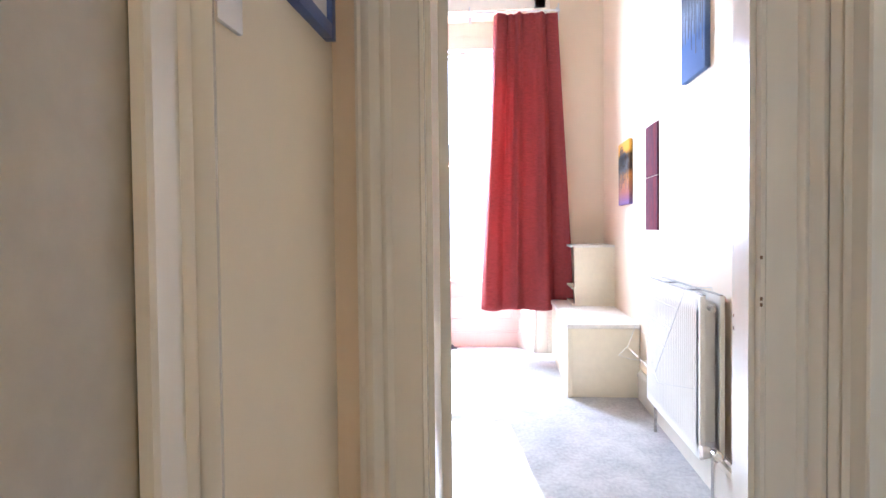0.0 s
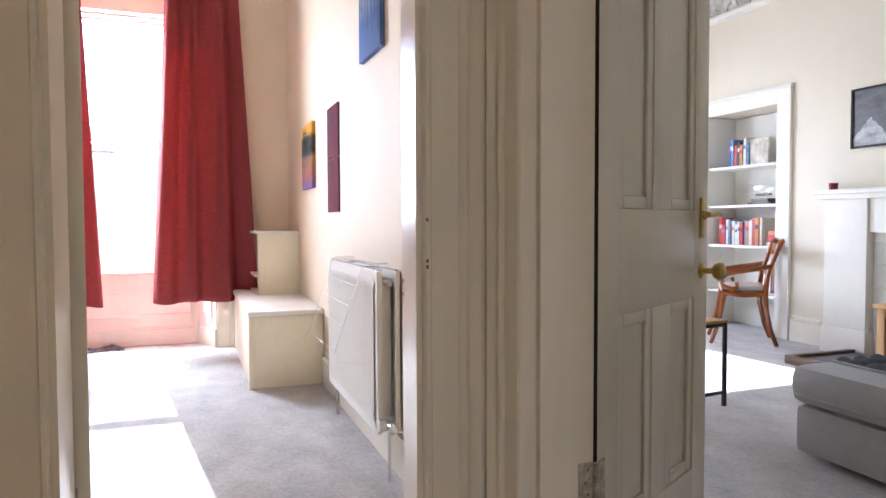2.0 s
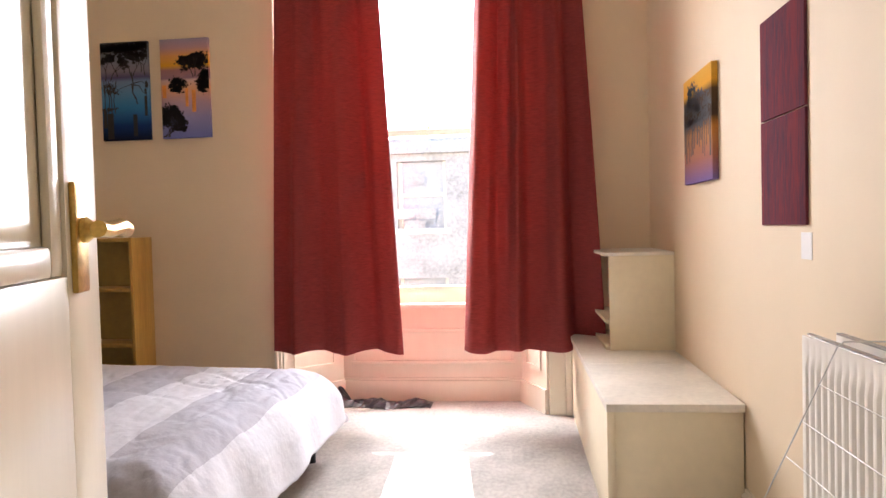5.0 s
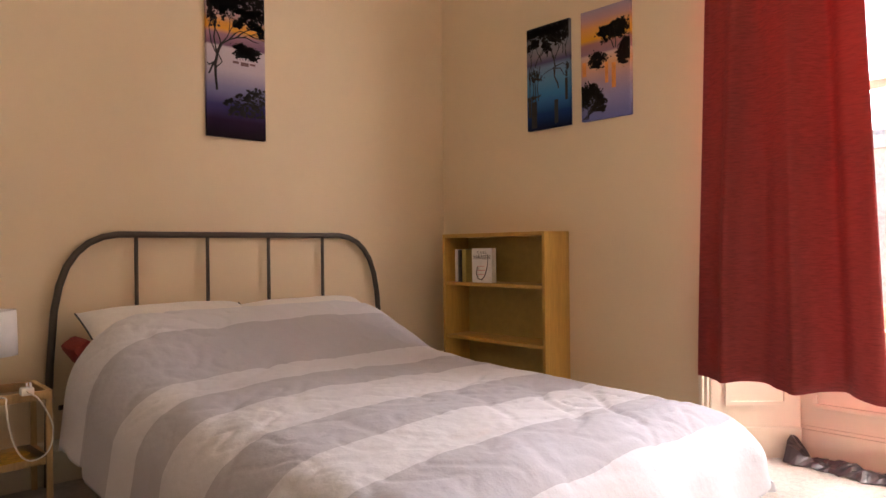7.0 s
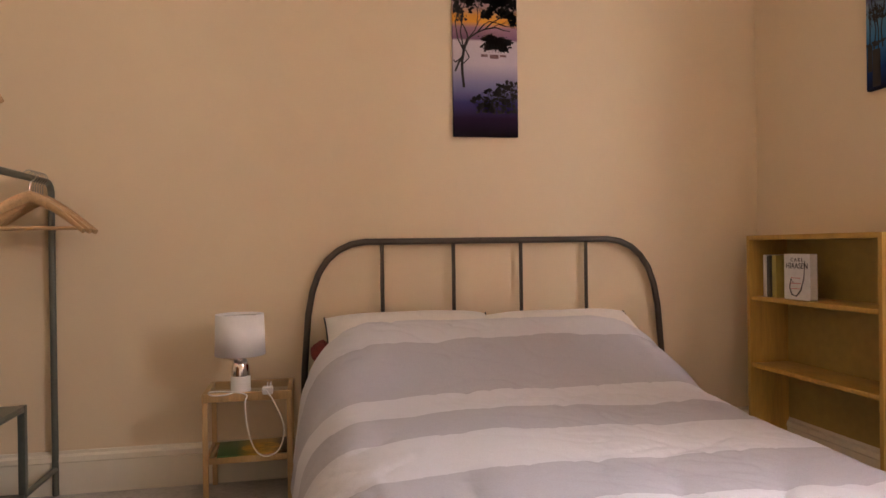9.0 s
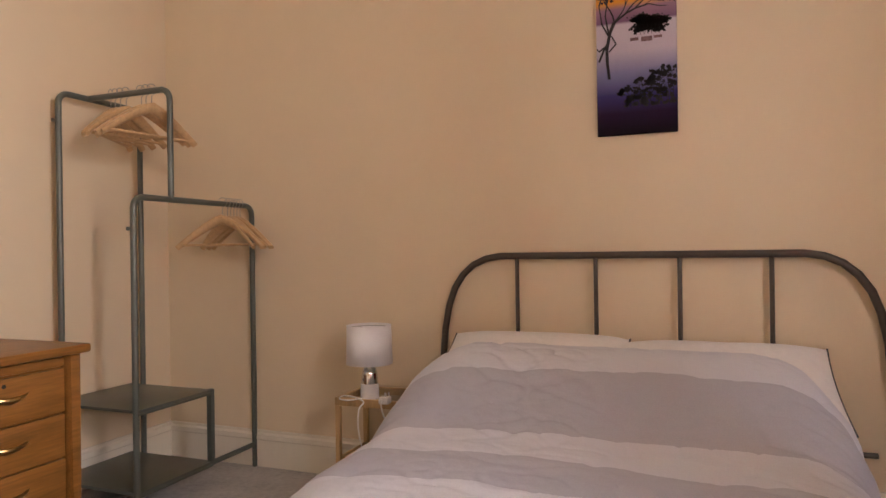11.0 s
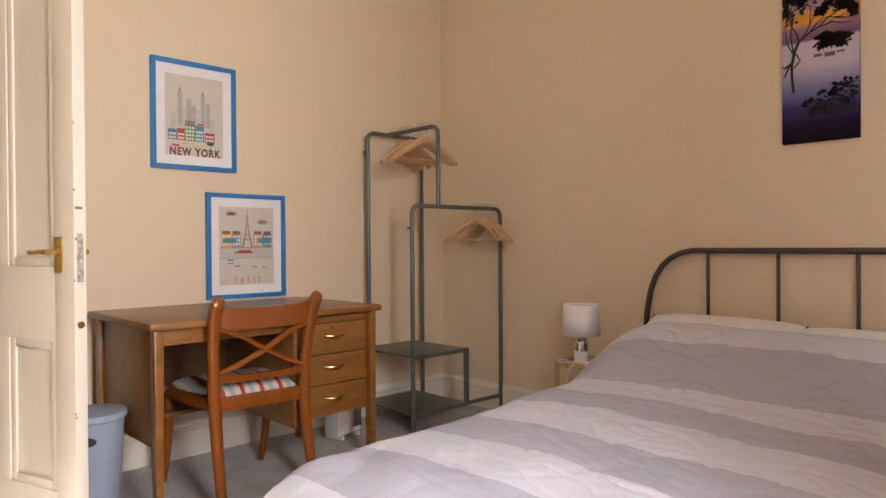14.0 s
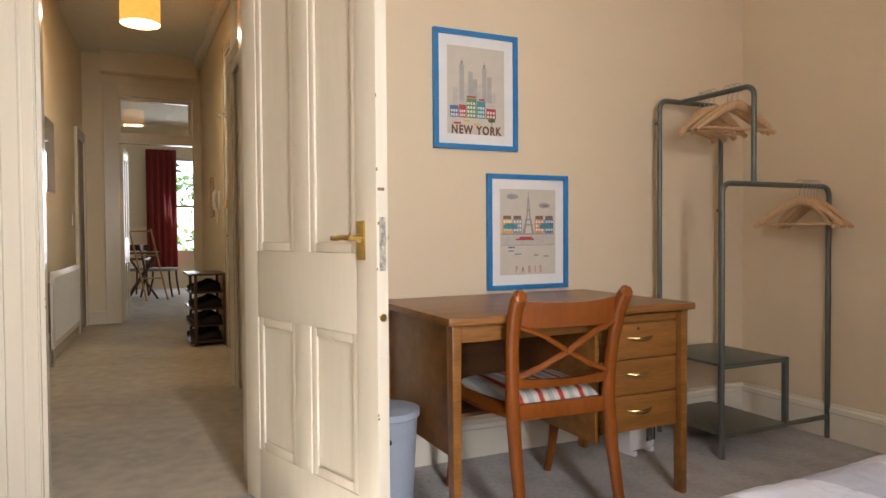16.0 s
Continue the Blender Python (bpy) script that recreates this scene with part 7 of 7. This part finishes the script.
tile_mesh.materials.append(M_TILE)
for i in range(5):
    for j in range(5):
        t = new("tile", tile_mesh)
        t.parent = fp
        t.matrix_local = pose(-0.052, 3.565 - 0.15 * i, 0.11 + 0.15 * j)
part("tile_bed", boxes(((-0.044, 2.85, 0), (0, 3.64, 0.85))), M_PAPER, fp, smooth=False)
ot = thing("oak_side_table", "light oak side table standing before the fireplace", "table", (4.215, 2.89, 0.0355))
part("top", boxes(((-0.2, -0.35, 0.39), (0.2, 0.28, 0.415)), bevel=0.004), M_OAK, ot)
part("apron", boxes(((-0.18, -0.32, 0.34), (0.18, 0.25, 0.39))), M_OAK, ot, smooth=False)
for x in (-0.185, 0.14):
    for y in (-0.33, 0.215):
        part("leg", boxes(((x, y, 0.0), (x + 0.045, y + 0.045, 0.39)), bevel=0.003), M_OAK, ot)
lt = thing("black_box", "flat black media box on the oak side table", "media box", (4.215, 2.93, 0.451))
part("case", boxes(((-0.12, -0.25, 0), (0.13, 0.12, 0.035)), bevel=0.006), M_BLACK, lt)
bt = thing("wooden_panel_heater", "pale wooden slatted box standing in the fireplace", "heater", (4.51, 2.98, 0.0355))
part("case", boxes(((0, 0, 0), (0.08, 0.30, 0.62)), bevel=0.006), M_OAK, bt)
part("grille", boxes(*[((-0.003, 0.03, 0.3 + 0.022 * k), (0.001, 0.27, 0.312 + 0.022 * k)) for k in range(12)]), M_CERAMIC, bt, smooth=False)
cup = thing("red_cup", "small red cup on the mantel shelf", "cup", (LX - 0.10, 3.93, 1.1455))
bm = bmesh.new()
lathe(bm, [(0.0, 0), (0.026, 0), (0.031, 0.05), (0.029, 0.05), (0.024, 0.006), (0.0, 0.006)], seg=24)
part("body", bm, M_CURTAIN, cup)


def mountain(name, at, w, h, turn, tilt, label):
    p = thing(name, label, "picture", at, turn, "mountain photographs")
    p.matrix_world = pose(*at, 0, 0, turn) @ pose(0, 0, 0, tilt)
    fw = 0.014
    part("frame", boxes(((-w / 2, -0.02, 0), (-w / 2 + fw, 0, h)), ((w / 2 - fw, -0.02, 0), (w / 2, 0, h)), ((-w / 2 + fw, -0.02, 0), (w / 2 - fw, 0, fw)), ((-w / 2 + fw, -0.02, h - fw), (w / 2 - fw, 0, h))), M_BLACK, p, smooth=False)
    part("sky_print", boxes(((-w / 2 + fw, -0.010, fw), (w / 2 - fw, -0.004, h - fw))), mat("grey_sky_print", (0.13, 0.13, 0.135), 0.4, var=0.25, scale=8, grain=(1, 1, 3)), p, smooth=False)
    bm = bmesh.new()
    n = 24
    r2 = random.Random(len(name))
    lo = [bm.verts.new((-w / 2 + fw + (w - 2 * fw) * i / n, -0.0105, fw)) for i in range(n + 1)]
    hi = [bm.verts.new((-w / 2 + fw + (w - 2 * fw) * i / n, -0.0105, fw + h * (0.12 + 0.34 * max(0, 1 - abs(i / n - 0.45) * 2.2)) + h * r2.uniform(-0.02, 0.03))) for i in range(n + 1)]
    for i in range(n):
        bm.faces.new((lo[i], lo[i + 1], hi[i + 1], hi[i]))
    part("peak_print", bm, mat("snow_print", (0.42, 0.42, 0.43), 0.4, var=0.42, scale=9, grain=(1, 1, 2)), p, smooth=False)


mountain("mountain_photo", (LX - 0.02, 3.70, 1.43), 0.31, 0.41, 270, 0, "black-framed mountain photograph hung above the mantel")
mountain("mountain_photo", (LX - 0.07, 3.28, 1.1455), 0.40, 0.50, 270, -5, "black-framed mountain photograph leaning on the mantel shelf")
# plaster frieze and cornice
M_FRIEZE = mat("moulded_frieze_plaster", (0.78, 0.75, 0.68), 0.8, var=0.05, scale=14, bump=1.0, bscale=22)
M_FRIEZE.node_tree.nodes["Bump"].inputs["Distance"].default_value = 0.03
setting("trim_living_cornice", boxes(((LX - 0.09, -0.6, 2.66), (LX, 6.2, 2.70)), ((LX - 0.13, -0.6, TOP - 0.06), (LX, 6.2, TOP)), bevel=0.012), M_CEIL, "white plaster cornice of the living room", category="trim")
bm = bmesh.new()
rr = random.Random(2)
box(bm, (LX - 0.03, -0.6, 2.70), (LX, 6.2, TOP - 0.06))
for k in range(420):
    y, z = rr.uniform(2.0, 6.1), rr.uniform(2.73, TOP - 0.1)
    bmesh.ops.create_icosphere(bm, subdivisions=1, radius=1, matrix=Matrix.LocRotScale((LX - 0.03, y, z), Euler((rr.uniform(0, 3), 0, 0)), (0.022, rr.uniform(0.02, 0.06), rr.uniform(0.012, 0.025))))
setting("trim_living_frieze", bm, M_FRIEZE, "white plaster frieze in leafy relief", category="trim")

rmt = thing("remote_control", "black remote control lying on the media box", "remote", (4.19, 2.95, 0.4865), 60)
part("case", boxes(((-0.02, -0.075, 0), (0.02, 0.075, 0.014)), bevel=0.005), M_BLACK, rmt)

# ---- outside ----
# never in view; added to bounce sun onto the tenement across the street
setting("wall_outer_front", boxes(((-30, 6.2, -11.7), (-2.785, 6.5, 5)), ((5.4, 6.2, -11.7), (34, 6.5, 5)), ((-2.785, 6.2, -11.7), (5.4, 6.5, -0.1)), ((-2.785, 6.2, 3.25), (5.4, 6.5, 5))), M_STONE, "unseen stone street front of the flat's own building, added to bounce sunlight")
fac = thing("tenement", "stone tenement across the street with sash windows", "building", (0, 21.0, -11.7))
part("wall", boxes(((-16, 0, 0), (-2.9, 0.6, 15)), ((-1.5, 0, 0), (0.2, 0.6, 15)), ((1.6, 0, 0), (3.3, 0.6, 15)), ((4.7, 0, 0), (18, 0.6, 15)), *[((x, 0, z0), (x + 1.4, 0.6, z1)) for x in (-2.9, 0.2, 3.3) for z0, z1 in ((0, 2.0), (4.2, 5.6), (7.8, 9.1), (11.3, 12.7), (14.6, 15))]), M_STONE, fac, smooth=False)
part("roof", boxes(((-16, 0.2, 15), (18, 4, 15.3)), ((-16, -0.2, 14.8), (18, 0.0, 15.1)), bevel=0.02), M_STONE, fac)
# glare of the bright street is put into the panes' pale colour
M_DARKPANE = mat("washed_out_far_pane", (0.50, 0.50, 0.50), 0.1, var=0.1)
for x in (-2.9, 0.2, 3.3):
    for z0, z1 in ((2.0, 4.2), (5.6, 7.8), (9.1, 11.3), (12.7, 14.6)):
        w = part("window", boxes(((x - 0.12, -0.05, z0 - 0.15), (x + 1.52, 0.0, z0)), ((x, 0.2, z0), (x + 0.1, 0.3, z1)), ((x + 1.3, 0.2, z0), (x + 1.4, 0.3, z1)), ((x + 0.1, 0.2, (z0 + z1) / 2 - 0.05), (x + 1.3, 0.3, (z0 + z1) / 2 + 0.05))), M_WHITE, fac, smooth=False)
        part("pane", boxes(((x + 0.1, 0.32, z0), (x + 1.3, 0.34, z1))), M_DARKPANE, w, smooth=False)
bm = bmesh.new()
rr = random.Random(6)
for r in range(24):
    for c in range(26):
        x = -6 + c * 0.6 + (0.3 if r % 2 else 0)
        if any(a - 0.15 < x + 0.3 < a + 1.55 for a in (-2.9, 0.2, 3.3)) and rr.random() < 0.85:
            continue
        d = rr.uniform(0.005, 0.03)
        box(bm, (x + 0.015, -d, 7.2 + r * 0.32 + 0.012), (x + 0.585, 0.0, 7.2 + r * 0.32 + 0.305))
st_ = part("stone", bm, M_STONE, fac, smooth=False)
tagged(st_, "", "", "", "stuff")
setting("ground_street", boxes(((-400, 7.2, -11.8), (400, 600, -11.7)), ((-400, -600, -11.8), (400, -9.8, -11.7))), mat("asphalt", (0.05, 0.05, 0.05), 0.9, var=0.2, scale=2), "grey street surface far below the windows", category="ground")


def tree(at, h, seed):
    r3 = random.Random(seed)
    t = thing("garden_tree", "leafy green tree outside the far room's window", "tree", at)
    bm = bmesh.new()
    tube(bm, [(0, 0, 0), (0.1, 0, h * 0.4), (0.0, 0.1, h * 0.75), (0.1, 0.1, h * 0.95)], [0.22, 0.16, 0.1, 0.03], 8)
    for k in range(9):
        a, z = r3.uniform(0, 6.28), h * r3.uniform(0.4, 0.8)
        tube(bm, [(0.05, 0.05, z), (0.9 * math.cos(a), 0.9 * math.sin(a), z + 0.6), (1.7 * math.cos(a), 1.7 * math.sin(a), z + 1.1)], [0.07, 0.05, 0.02], 6)
    part("trunk", bm, M_DARKWOOD, t)
    bm = bmesh.new()
    for k in range(60):
        a, rad_, z = r3.uniform(0, 6.28), 2.3 * math.sqrt(r3.random()), h * r3.uniform(0.45, 1.08)
        cx, cy = rad_ * math.cos(a), rad_ * math.sin(a)
        for _ in range(55):
            p = Vector((cx, cy, z)) + Vector([r3.gauss(0, 0.33) for _ in range(3)])
            u, w = Vector([r3.gauss(0, 1) for _ in range(3)]).normalized() * 0.11, Vector([r3.gauss(0, 1) for _ in range(3)]).normalized() * 0.07
            bm.faces.new([bm.verts.new(q) for q in (p - u, p + w, p + u, p - w)])
    part("crown", bm, mat("leaf", (0.08, 0.14, 0.04), 0.6, var=0.35, scale=3), t, smooth=False)


tree((-0.6, -15.0, -11.7), 13.0, 1)
tree((1.6, -16.0, -11.7), 14.0, 2)
tree((-3.0, -17.0, -11.7), 13.5, 3)
